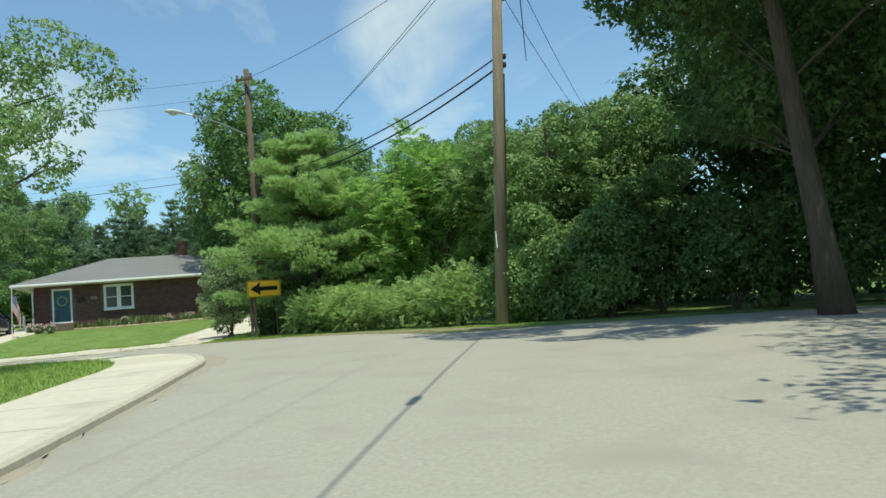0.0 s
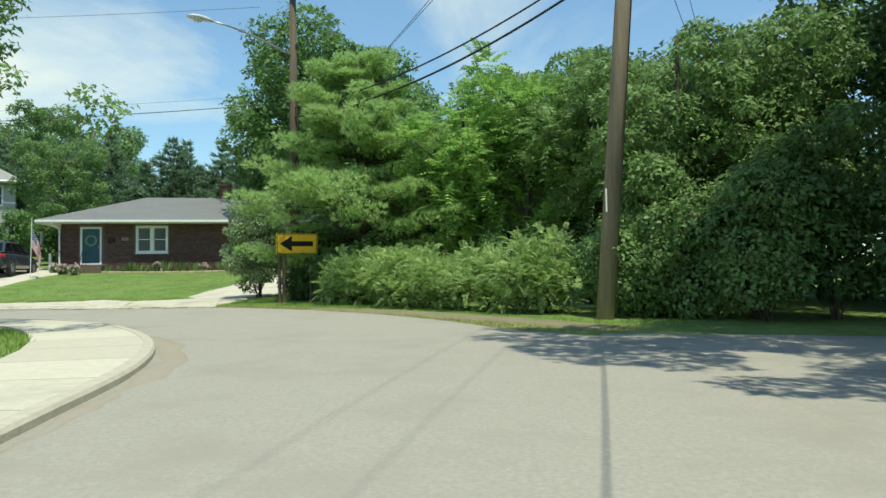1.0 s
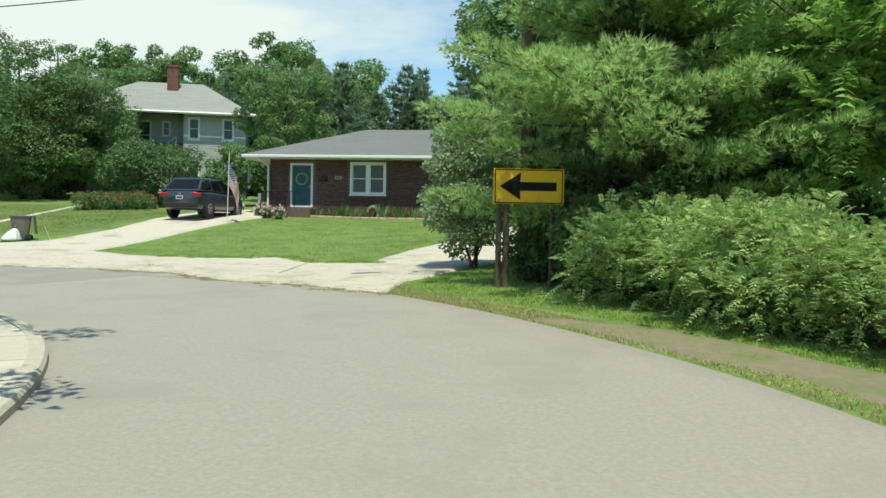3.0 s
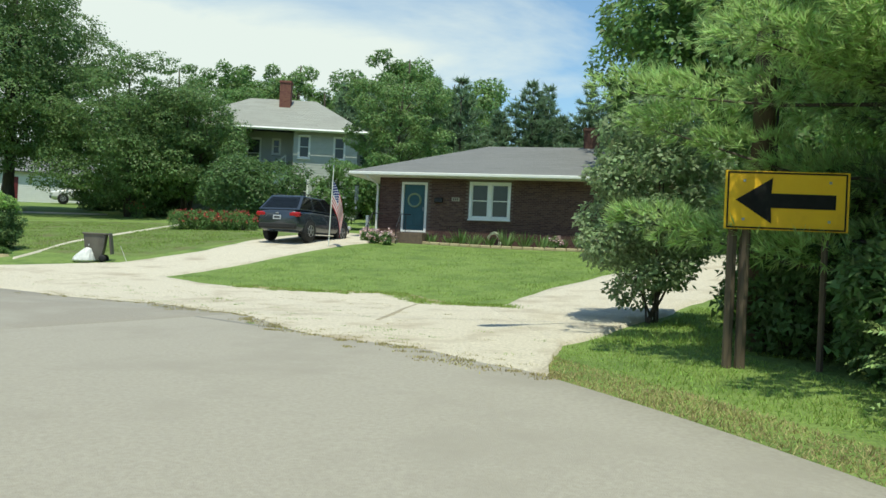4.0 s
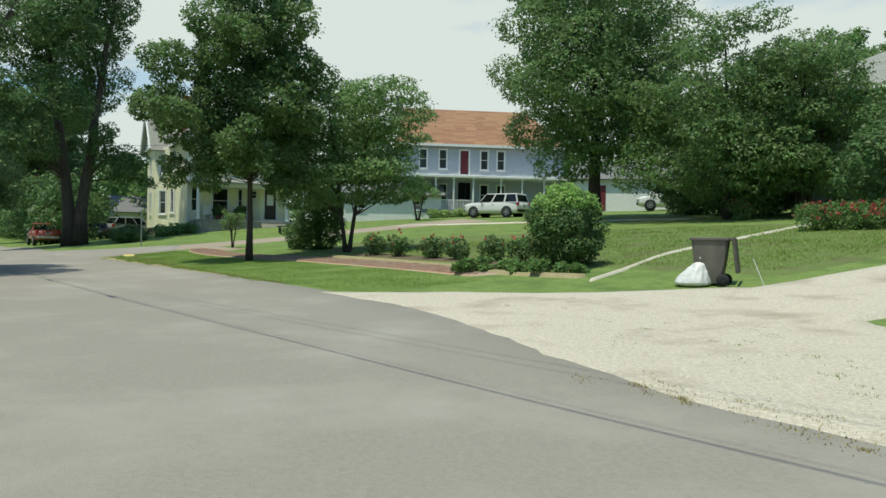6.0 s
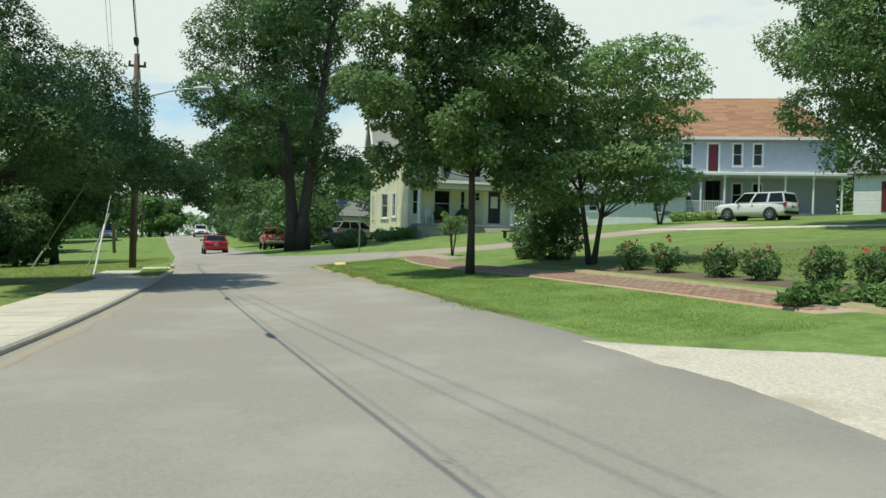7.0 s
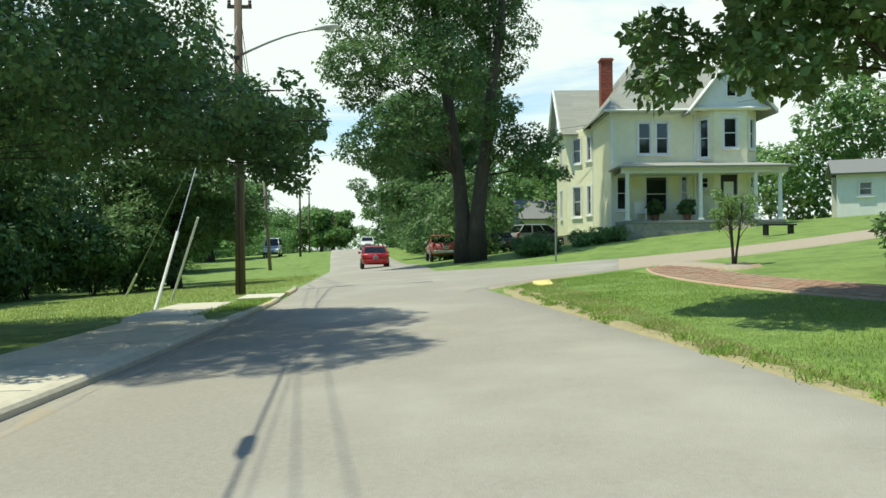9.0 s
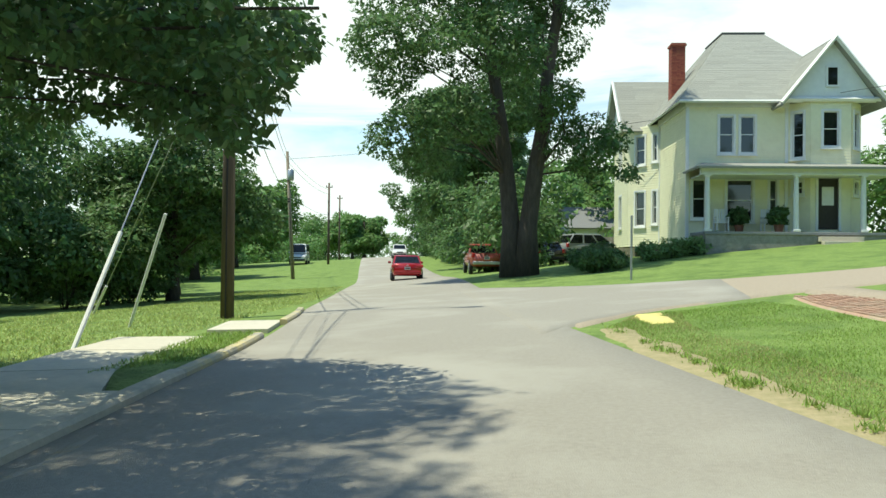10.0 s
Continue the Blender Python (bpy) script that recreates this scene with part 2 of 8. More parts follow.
def box(bm, cx, cy, cz, sx, sy, sz, bevel=0.0, m=None):
    made = bmesh.ops.create_cube(bm, size=1.0)["verts"]
    for v in made:
        v.co = Vector((v.co.x * sx + cx, v.co.y * sy + cy, v.co.z * sz + cz))
    if bevel:
        edges = list({e for v in made for e in v.link_edges})
        made = bmesh.ops.bevel(bm, geom=edges, offset=bevel, segments=1, affect="EDGES", profile=0.5)["verts"]
    if m is not None:
        bmesh.ops.transform(bm, matrix=m, verts=list(made))
    return made


def boxm(*args, **keys):
    bm = bmesh.new()
    box(bm, *args, **keys)
    return bm


def tube(bm, points, radii, sides=8, cap=True):
    """A tapered tube through points."""
    pts = [Vector(p) for p in points]
    rings = []
    prev = None
    for i, p in enumerate(pts):
        d = (pts[min(i + 1, len(pts) - 1)] - pts[max(i - 1, 0)])
        d = d.normalized() if d.length > 1e-9 else Vector((0, 0, 1))
        side = d.cross(Vector((0, 0, 1))) if abs(d.z) < 0.95 else d.cross(Vector((1, 0, 0)))
        if prev is not None:
            side = prev - d * prev.dot(d)
        side.normalize()
        prev = side
        other = d.cross(side)
        r = radii[i] if isinstance(radii, (list, tuple)) else radii
        rings.append([bm.verts.new(p + (side * math.cos(a) + other * math.sin(a)) * r) for a in [2 * math.pi * k / sides for k in range(sides)]])
    for a, b in zip(rings, rings[1:]):
        for k in range(sides):
            bm.faces.new((a[k], a[(k + 1) % sides], b[(k + 1) % sides], b[k]))
    if cap:
        bm.faces.new(rings[-1])
        bm.faces.new(list(reversed(rings[0])))
    return rings


def tubem(points, radii, sides=8):
    bm = bmesh.new()
    tube(bm, points, radii, sides)
    return bm


def lathe(bm, profile, sides=16, at=(0, 0, 0), m=None):
    """Turns (radius, height) pairs about the z axis."""
    rings = []
    for r, z in profile:
        rings.append([bm.verts.new(Vector(at) + Vector((r * math.cos(2 * math.pi * k / sides), r * math.sin(2 * math.pi * k / sides), z))) for k in range(sides)])
    for a, b in zip(rings, rings[1:]):
        for k in range(sides):
            bm.faces.new((a[k], a[(k + 1) % sides], b[(k + 1) % sides], b[k]))
    bm.faces.new(list(reversed(rings[0])))
    bm.faces.new(rings[-1])
    if m is not None:
        bmesh.ops.transform(bm, matrix=m, verts=[v for ring in rings for v in ring])
    return rings


def prism(bm, outline, thickness, m):
    """Extrudes a 2D outline (x, z) by thickness along y, then places it by m."""
    front = [bm.verts.new((x, 0, z)) for x, z in outline]
    back = [bm.verts.new((x, thickness, z)) for x, z in outline]
    n = len(outline)
    bm.faces.new(front)
    bm.faces.new(list(reversed(back)))
    for i in range(n):
        bm.faces.new((front[i], back[i], back[(i + 1) % n], front[(i + 1) % n]))
    bmesh.ops.transform(bm, matrix=m, verts=front + back)


def resample(points, step):
    """Evenly spaced points along a smoothed 2D line."""
    p = np.array(points, float)
    seg = np.r_[0, np.cumsum(np.hypot(*np.diff(p, axis=0).T))]
    n = max(2, int(seg[-1] / step) + 1)
    s = np.linspace(0, seg[-1], n)
    # cubic Hermite through the points
    m = np.gradient(p, seg, axis=0)
    k = np.clip(np.searchsorted(seg, s, side="right") - 1, 0, len(p) - 2)
    h = (seg[k + 1] - seg[k])
    t = (s - seg[k]) / h
    h, t = h[:, None], t[:, None]
    return (2 * t**3 - 3 * t**2 + 1) * p[k] + (t**3 - 2 * t**2 + t) * h * m[k] + (-2 * t**3 + 3 * t**2) * p[k + 1] + (t**3 - t**2) * h * m[k + 1]


# ---------------------------------------------------------------- terrain
SPOT_HEIGHTS = [
    (1.1, -3, -0.55), (0.8, 2.9, -0.08), (0.2, 8, 0.22), (-1.1, 12.9, 0.38), (-5.3, 19.6, 0.48), (-9.8, 22.6, 0.5), (-21, 25, 0.57),
    (-27, 24.5, 0.55), (-36, 22.5, 0.55), (3.4, 18.3, 0.45), (-4.5, 26.3, 0.75), (-12, 33, 0.75), (-19.9, 32.6, 0.75), (-23.9, 33.8, 1.0),
    (-22.7, 41.5, 2.0), (-17, 47, 2.1), (-8, 44, 1.9), (-38.5, 27.6, 1.0), (-43.4, 31.1, 1.28), (-48.5, 28.5, 1.28), (-48.5, 24, 0.85),
    (-51.5, 17.5, 0.5), (-52.5, 15.5, 0.4), (-61, 25, 1.1), (-68.8, 21, 1.0), (-72.2, 28.7, 2.2), (-64, 47.6, 3.4), (-40, -10, -0.2),
    (20, 30, 0.6), (-115, 16, 1.6), (-83, 14.5, 0.45), (-122, 2.0, 1.3),
]


def make_terrain(spots, stiffness=40.0):
    """A smooth sheet (thin plate) over the spot heights; level beyond the neighbourhood."""
    p = np.array(spots, float)
    n = len(p)
    kernel = lambda r2: 0.5 * r2 * np.log(r2 + 1e-12)
    a = np.zeros((n + 3, n + 3))
    a[:n, :n] = kernel(((p[:, None, :2] - p[None, :, :2]) ** 2).sum(2)) + np.eye(n) * stiffness
    a[:n, n] = a[n, :n] = 1
    a[:n, n + 1:], a[n + 1:, :n] = p[:, :2], p[:, :2].T
    w = np.linalg.solve(a, np.r_[p[:, 2], 0, 0, 0])

    def height(x, y):
        x = np.clip(np.asarray(x, float), -135, 35)
        y = np.clip(np.asarray(y, float), -35, 75)
        r2 = (x[..., None] - p[:, 0]) ** 2 + (y[..., None] - p[:, 1]) ** 2
        return kernel(r2) @ w[:n] + w[n] + w[n + 1] * x + w[n + 2] * y
    return height


land = make_terrain(SPOT_HEIGHTS)


def gz(x, y):
    return float(land(x, y))


def drape(name, left, right, lift, material, parent=None, step=0.6, across=None, jitter=0.0, skirt=0.0):
    """A sheet between two lines, laid on the land."""
    a, b = resample(left, step), resample(right, step)
    n = max(len(a), len(b))
    pick = lambda q: np.array([q[min(len(q) - 1, int(round(i * (len(q) - 1) / (n - 1))))] for i in range(n)]) if len(q) != n else q
    smooth_pick = lambda q: np.c_[np.interp(np.linspace(0, 1, n), np.linspace(0, 1, len(q)), q[:, 0]), np.interp(np.linspace(0, 1, n), np.linspace(0, 1, len(q)), q[:, 1])]
    a, b = smooth_pick(a), smooth_pick(b)
    if jitter:
        rng = np.random.default_rng(len(name) + n)
        wob = lambda: np.convolve(rng.normal(0, jitter, n + 4), np.ones(3) / 3, "same")[2:-2]
        a[:, 0] += wob(); a[:, 1] += wob(); b[:, 0] += wob(); b[:, 1] += wob()
    width = np.hypot(*(a - b).T).max()
    m = across or max(2, int(width / step) + 1)
    f = np.linspace(0, 1, m)[None, :, None]
    q = a[:, None, :] * (1 - f) + b[:, None, :] * f
    # a lip all round that dips into the land
    lip = 0.10
    def grow(g, axis):
        g = np.moveaxis(g, axis, 0)
        first, last = g[0] - g[1], g[-1] - g[-2]
        first /= np.linalg.norm(first, axis=1)[:, None] + 1e-9
        last /= np.linalg.norm(last, axis=1)[:, None] + 1e-9
        return np.moveaxis(np.concatenate([(g[0] + first * lip)[None], g, (g[-1] + last * lip)[None]]), 0, axis)
    q = grow(grow(q, 1), 0)
    n, m = n + 2, m + 2
    z = land(q[..., 0], q[..., 1]) + lift
    z[0], z[-1], z[:, 0], z[:, -1] = z[0] - lift - 0.05, z[-1] - lift - 0.05, z[:, 0] - lift - 0.05, z[:, -1] - lift - 0.05
    v = np.concatenate([q, z[..., None]], axis=2).reshape(-1, 3)
    i, j = np.meshgrid(np.arange(n - 1), np.arange(m - 1), indexing="ij")
    k = (i * m + j).ravel()
    loops = np.c_[k, k + 1, k + m + 1, k + m]
    # faces turned upward
    e1, e2 = v[k + 1] - v[k], v[k + m] - v[k]
    if (e1[:, 0] * e2[:, 1] - e1[:, 1] * e2[:, 0]).mean() < 0:
        loops = loops[:, ::-1]
    me = mesh_flat(name, v, loops, 4, material, smooth=True)
    ob = new(name, me)
    if parent is not None:
        ob.parent = parent
    if skirt:
        solid = ob.modifiers.new("thickness", "SOLIDIFY")
        solid.thickness, solid.offset = skirt, -1
    return ob

# ---------------------------------------------------------------- ground, roads, walks
def ground_lines(core_a, core_b, step, reach):
    inner = np.arange(core_a, core_b + 1e-6, step)
    out, d, gap = [], 0.0, step
    while d < reach:
        gap *= 1.35
        d += gap
        out.append(d)
    out = np.array(out)
    return np.r_[core_a - out[::-1], inner, core_b + out]


def build_ground():
    xs, ys = ground_lines(-90, 22, 1.0, 1800), ground_lines(-16, 60, 1.0, 1800)
    x, y = np.meshgrid(xs, ys, indexing="ij")
    z = land(x, y)
    v = np.stack([x, y, z], axis=2).reshape(-1, 3)
    m = len(ys)
    i, j = np.meshgrid(np.arange(len(xs) - 1), np.arange(m - 1), indexing="ij")
    k = (i * m + j).ravel()
    me = mesh_flat("ground", v, np.c_[k, k + m, k + m + 1, k + 1], 4, GRASS_SOIL, smooth=True)
    return tagged(new("ground", me), "mown green lawn and rough grass over gently sloping ground", "ground", kind="structure")


ground = build_ground()

ROAD_L = [(-1.3, -16), (-1.6, -4), (-1.8, 3.4), (-1.98, 6.3), (-2.2, 8.4), (-2.5, 10.6), (-3.5, 13.6), (-4.8, 15.9), (-6.2, 17.8), (-7.7, 19.2), (-10.2, 20.6),
          (-14, 21.4), (-20, 21.3), (-28.8, 20.8), (-36.7, 19.95), (-43, 19.1), (-46.3, 18.6), (-50.4, 17.75), (-54.2, 16.8), (-60, 15.6), (-78, 11.8), (-110, 4.0), (-160, -8.0), (-230, -25.0)]
ROAD_R = [(3.4, -16), (3.4, -2), (3.4, 9), (2.9, 14.2), (1.5, 15.6), (0.5, 17.5), (-1.1, 19.9), (-2.9, 21.85), (-5.1, 23.75), (-7.7, 25.5),
          (-10.2, 26.3), (-12.6, 27.6), (-14.7, 28.0), (-18, 27.9), (-21.5, 28.1), (-25.8, 27.8), (-31.5, 26.6), (-36.6, 25.4), (-44, 23.7), (-50, 22.4),
          (-60, 20.6), (-69, 18.9), (-80, 16.6), (-111, 9.6), (-161, -2.4), (-231, -19.5)]
road = tagged(drape("road", ROAD_L, ROAD_R, 0.03, ASPHALT, step=0.8), "worn pale grey asphalt street curving past the lawns", "road", kind="structure")
road_west = tagged(drape("road_west", [(-13.8, 21.38)] + [q for q in ROAD_L if q[0] < -19], [(-12.7, 27.62)] + [q for q in ROAD_R if q[0] < -13], 0.034, ASPHALT_DARK, step=0.8),
                   "slightly darker resurfaced asphalt of the cross street", "road", kind="structure")
apron = tagged(drape("road_apron", [(3.3, -6), (9, -6), (19, -6)], [(2.8, 14.9), (8, 14.6), (19, 12.4)], 0.026, ASPHALT, step=0.8),
               "worn asphalt side apron under the trees", "road", kind="structure")
tagged(drape("gravel_shoulder", [(4.6, 8.6), (7, 8.6), (13, 8.0)], [(4.8, 11.0), (8, 11.8), (13, 11.0)], 0.034, mat("grey_grit", (0.40, 0.375, 0.32), (0.30, 0.28, 0.24), 30, 0.95, bump=0.7, bump_scale=60, bump_far=0.03), step=0.35, jitter=0.3),
       "patch of loose pale gravel on the asphalt", "gravel", kind="structure")

GRAVEL_FRONT = [(-6.4, 25.3), (-7.6, 29), (-9.4, 31.3), (-11.1, 31.3), (-12.8, 32.5), (-14.3, 32.0), (-16.3, 31.7), (-19.4, 32.3), (-21.4, 33.6), (-22.9, 33.7), (-24.2, 31.4), (-26.6, 28.3)]
ROAD_GRAVEL = [(-6.2, 24.6), (-7.7, 25.35), (-10.2, 26.15), (-12.6, 27.45), (-14.7, 27.85), (-18, 27.75), (-21.5, 27.95), (-25.8, 27.7), (-27.2, 27.3)]
tagged(drape("gravel_drive_apron", ROAD_GRAVEL, GRAVEL_FRONT, 0.042, GRAVEL, step=0.5, jitter=0.1), "pale crushed-limestone driveway apron", "driveway", kind="structure")
tagged(drape("gravel_drive", [(-19.6, 32.1), (-20.1, 35.9), (-20.7, 41.0), (-20.9, 47.5)], [(-22.9, 33.2), (-23.1, 36.5), (-24.4, 42.0), (-25.4, 48.0)], 0.05, GRAVEL, step=0.5, jitter=0.06),
       "pale gravel driveway running up to the brick house", "driveway", kind="structure")
tagged(drape("gravel_side_drive", [(-9.6, 30.9), (-9.9, 34), (-9.3, 41.0), (-7.6, 50.0)], [(-6.8, 27.0), (-6.6, 32.2), (-6.2, 37), (-4.6, 50.0)], 0.046, GRAVEL, step=0.5, jitter=0.08),
       "second pale gravel driveway beside the brick house", "driveway", kind="structure")
tagged(drape("side_drive", [(-47.6, 23.1), (-49.3, 24.0), (-51.4, 26.5), (-53.2, 31), (-55.5, 35.5), (-58, 41), (-59.5, 46.5)],
             [(-61.5, 20.4), (-59.4, 23.2), (-57.6, 27.0), (-57.3, 31), (-59.2, 36), (-61.8, 41), (-65.5, 47)], 0.036, mat("tan_drive", (0.40, 0.33, 0.25), (0.32, 0.265, 0.2), 16, 0.95, bump=0.5, bump_scale=60), step=0.7, jitter=0.06),
       "tan gravel side drive climbing towards the far houses", "driveway", kind="structure")

tagged(drape("drive_mouth", [(-46.6, 22.6), (-48.0, 23.1), (-49.3, 23.9), (-51.2, 26.2)], [(-62.4, 19.5), (-61.6, 20.5), (-59.4, 23.2), (-57.6, 27.0)], 0.044, ASPHALT_DARK, step=0.7, jitter=0.05),
       "worn asphalt mouth of the side drive", "driveway", kind="structure")

# kerbs and concrete walks along the south side of the street
def offset(line, d):
    p = resample(line, 0.5)
    t = np.gradient(p, axis=0)
    t /= np.hypot(t[:, 0], t[:, 1])[:, None]
    return p + d * np.c_[-t[:, 1], t[:, 0]]


def kerb_run(name, line, top, width, material, label):
    """A kerb: upright face to the road, rounded shoulder, top."""
    p = resample(line, 0.5)
    inner = offset(line, width)
    verts, faces = [], []
    for a, b in zip(p, inner):
        z = gz(*a)
        f = (b - a)
        for s, h in ((0.0, -0.05), (0.03, top - 0.03), (0.2, top), (1.0, top + 0.004), (1.0, -0.05)):
            verts.append((a[0] + f[0] * s, a[1] + f[1] * s, z + 0.03 + h))
    for i in range(len(p) - 1):
        for k in range(4):
            faces.append((i * 5 + k, i * 5 + 5 + k, i * 5 + 6 + k, i * 5 + 1 + k))
    last = (len(p) - 1) * 5
    faces += [(4, 3, 2, 1, 0), tuple(range(last, last + 5))]
    ob = new(name, mesh_from(name, verts, faces, material))
    return tagged(ob, label, "kerb", kind="structure")


CURVE_L = [q for q in ROAD_L if q[0] > -40.5] + [(-41.0, 19.4), (-43.6, 19.02)]
YELLOW_L = [(-43.6, 19.02), (-46.3, 18.6), (-47.6, 18.33)]
YELLOW_2 = [(-50.2, 17.78), (-52.2, 17.35), (-54.2, 16.8)]
kerb_run("kerb", CURVE_L, 0.085, 0.16, KERB, "worn grey concrete kerb edging the pavement")
kerb_run("kerb_yellow", YELLOW_L, 0.075, 0.14, YELLOW_KERB, "kerb with worn yellow paint")
kerb_run("kerb_yellow_far", YELLOW_2, 0.075, 0.14, YELLOW_KERB, "kerb end with worn yellow paint")


def slabs(name, line, near, far, lift, length, label):
    """A concrete walk poured in slabs with open joints; each slab is a piece of it."""
    p = resample(line, length)
    t = np.gradient(p, axis=0)
    t /= np.hypot(t[:, 0], t[:, 1])[:, None]
    nrm = np.c_[-t[:, 1], t[:, 0]]
    host = tagged(new(name), label, "pavement", kind="structure")
    for i in range(len(p) - 1):
        gap = 0.012
        verts, faces = [], []
        steps = 4
        for k in range(steps + 1):
            s = gap / length + (1 - 2 * gap / length) * k / steps
            c, n = p[i] * (1 - s) + p[i + 1] * s, nrm[i] * (1 - s) + nrm[i + 1] * s
            for d in (near, far):
                q = c + n * d
                z = gz(*(c + n * near)) * 0.6 + gz(*q) * 0.4 + lift
                verts += [(q[0], q[1], z), (q[0], q[1], z - 0.16)]
        for k in range(steps):
            b = k * 4
            faces += [(b, b + 4, b + 6, b + 2), (b, b + 1, b + 5, b + 4), (b + 2, b + 6, b + 7, b + 3)]
        faces += [(0, 2, 3, 1), (steps * 4, steps * 4 + 1, steps * 4 + 3, steps * 4 + 2)]
        ob = new("slab", mesh_from("slab", verts, faces, CONCRETE))
        ob.parent = host
    return host


slabs("pavement", CURVE_L[:11], 0.125, 1.55, 0.115, 1.5, "pale concrete pavement slabs rounding the street corner")
slabs("pavement_west", CURVE_L[10:-1] + [(-42.4, 19.2)], 0.125, 1.7, 0.115, 1.5, "pale concrete pavement slabs along the street")
slabs("pavement_end", [(-42.5, 18.75), (-44.0, 18.0), (-46.0, 17.65), (-47.6, 17.4)], 0.0, 1.35, 0.075, 1.4, "last pavement slabs running out into the grass")
slabs("kerb_pad", [(-48.6, 18.0), (-50.6, 17.55)], 0.0, 1.0, 0.07, 1.1, "small concrete pad between kerb ends")
tagged(drape("kerb_grass_strip", [(-42.5, 19.0), (-43.4, 18.88), (-46.3, 18.42), (-47.7, 18.15)], [(-42.6, 18.75), (-44.0, 18.05), (-46.0, 17.7), (-47.6, 17.4)], 0.085, GRASS_SOIL, step=0.3), "grass strip between kerb and pavement", "verge", kind="structure")
tagged(drape("verge_lawn", [(-3.1, -16), (-3.3, -4), (-3.4, 3.4), (-3.75, 8.4), (-4.1, 10.6), (-5.0, 13.4), (-6.2, 15.4), (-8.3, 17.6), (-11, 19.0), (-14, 19.75), (-20, 19.65), (-28.9, 19.1), (-37, 18.25), (-43.3, 17.4)],
             [(-30, -16), (-30, -8), (-30, -4), (-30, 0), (-30, 2), (-30, 4), (-30, 6), (-30, 8), (-31, 8.5), (-32, 9), (-33, 9), (-35, 9), (-38, 9), (-44, 9)], 0.085, GRASS_SOIL, step=1.0),
       "raised grass lawn behind the pavement", "lawn", kind="structure")
tagged(drape("dirt_gutter", [(-1.72, 2), (-1.93, 6.3), (-2.15, 8.4), (-2.45, 10.6), (-3.45, 13.5), (-4.7, 15.8)], [(-1.66, 2), (-1.84, 6.3), (-2.0, 8.4), (-2.2, 10.7), (-3.2, 13.7), (-4.6, 15.9)], 0.036, LEAF_LITTER, step=0.25, jitter=0.09),
       "strip of orange leaf litter and grit in the gutter", "litter", kind="structure")
tagged(drape("dirt_gutter_west", [(-22, 21.42), (-28.8, 20.95), (-36.7, 20.1), (-41, 19.55)], [(-22, 21.55), (-28.8, 21.15), (-36.7, 20.22), (-41, 19.65)], 0.036, LEAF_LITTER, step=0.3, jitter=0.07),
       "thin strip of orange grit along the kerb", "litter", kind="structure")
# worn path between the street edge and the bushes
tagged(drape("dirt_path", [(2.8, 15.8), (1.8, 17.2), (-0.1, 19.4), (-1.9, 21.35), (-3.2, 22.5)], [(3.5, 16.5), (2.3, 17.9), (0.35, 20.0), (-1.5, 21.9), (-3.1, 22.7)], 0.03, mat("trodden_earth", (0.27, 0.22, 0.145), (0.20, 0.175, 0.10), 10, 0.95, bump=0.6, bump_scale=40, spots=(0.15, 0.2, 0.06), spot_scale=1.6, spot_at=0.58), step=0.3, jitter=0.12), "trodden strip of bare earth beside the bushes", "path", kind="structure")
tagged(drape("dry_verge", [(-47.2, 23.35), (-44.4, 23.7), (-41.7, 24.2), (-38, 25.05), (-33, 26.25)], [(-47.2, 23.6), (-44.4, 24.12), (-41.7, 24.6), (-38, 25.3), (-33, 26.4)], 0.02, DIRT, step=0.25, jitter=0.1),
       "dry earth edge between street and grass", "verge", kind="structure")

# ---------------------------------------------------------------- plants
LEAF_MID = leafy("leaf_mid_green", (0.105, 0.20, 0.04), (0.145, 0.26, 0.06), 0.42)
LEAF_DARK = leafy("leaf_dark_green", (0.076, 0.145, 0.036), (0.11, 0.20, 0.053), 0.4)
LEAF_BRIGHT = leafy("leaf_bright_green", (0.23, 0.40, 0.065), (0.30, 0.47, 0.10), 0.45)
LEAF_WOOD = leafy("leaf_wood_green", (0.105, 0.185, 0.047), (0.155, 0.25, 0.069), 0.46)
LEAF_OLIVE = leafy("leaf_olive_green", (0.149, 0.253, 0.063), (0.201, 0.316, 0.092), 0.42)
LEAF_GREY = leafy("leaf_grey_green", (0.19, 0.275, 0.115), (0.26, 0.345, 0.16), 0.42)
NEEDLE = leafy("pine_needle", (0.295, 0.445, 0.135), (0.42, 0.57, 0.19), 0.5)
NEEDLE_SHADED = leafy("shaded_pine_needle", (0.085, 0.14, 0.045), (0.115, 0.18, 0.06), 0.3)
SPRUCE = leafy("dark_needle", (0.14, 0.225, 0.115), (0.19, 0.28, 0.15), 0.35)
BUSH_GREEN = leafy("bush_leaf", (0.245, 0.365, 0.10), (0.34, 0.46, 0.135), 0.42)


def blades(pos, along, normal, length, width):
    """Leaves: one pointed three-cornered blade each."""
    side = unit(np.cross(normal, along)) * (width * 0.5)[:, None]
    mid = pos + along * (length * 0.12)[:, None]
    v = np.stack([mid - side, mid + side, pos + along * length[:, None]], axis=1).reshape(-1, 3)
    return v, np.arange(len(v))


def kites(pos, along, normal, length, width):
    """Petals and long leaves: one kite-shaped face each."""
    side = unit(np.cross(normal, along))
    l, w = length[:, None], width[:, None]
    v = np.stack([pos, pos + along * l * 0.45 + side * w * 0.5, pos + along * l, pos + along * l * 0.45 - side * w * 0.5], axis=1).reshape(-1, 3)
    return v, np.arange(len(v)).reshape(-1, 4)


def unit(a):
    return a / (np.linalg.norm(a, axis=1)[:, None] + 1e-9)


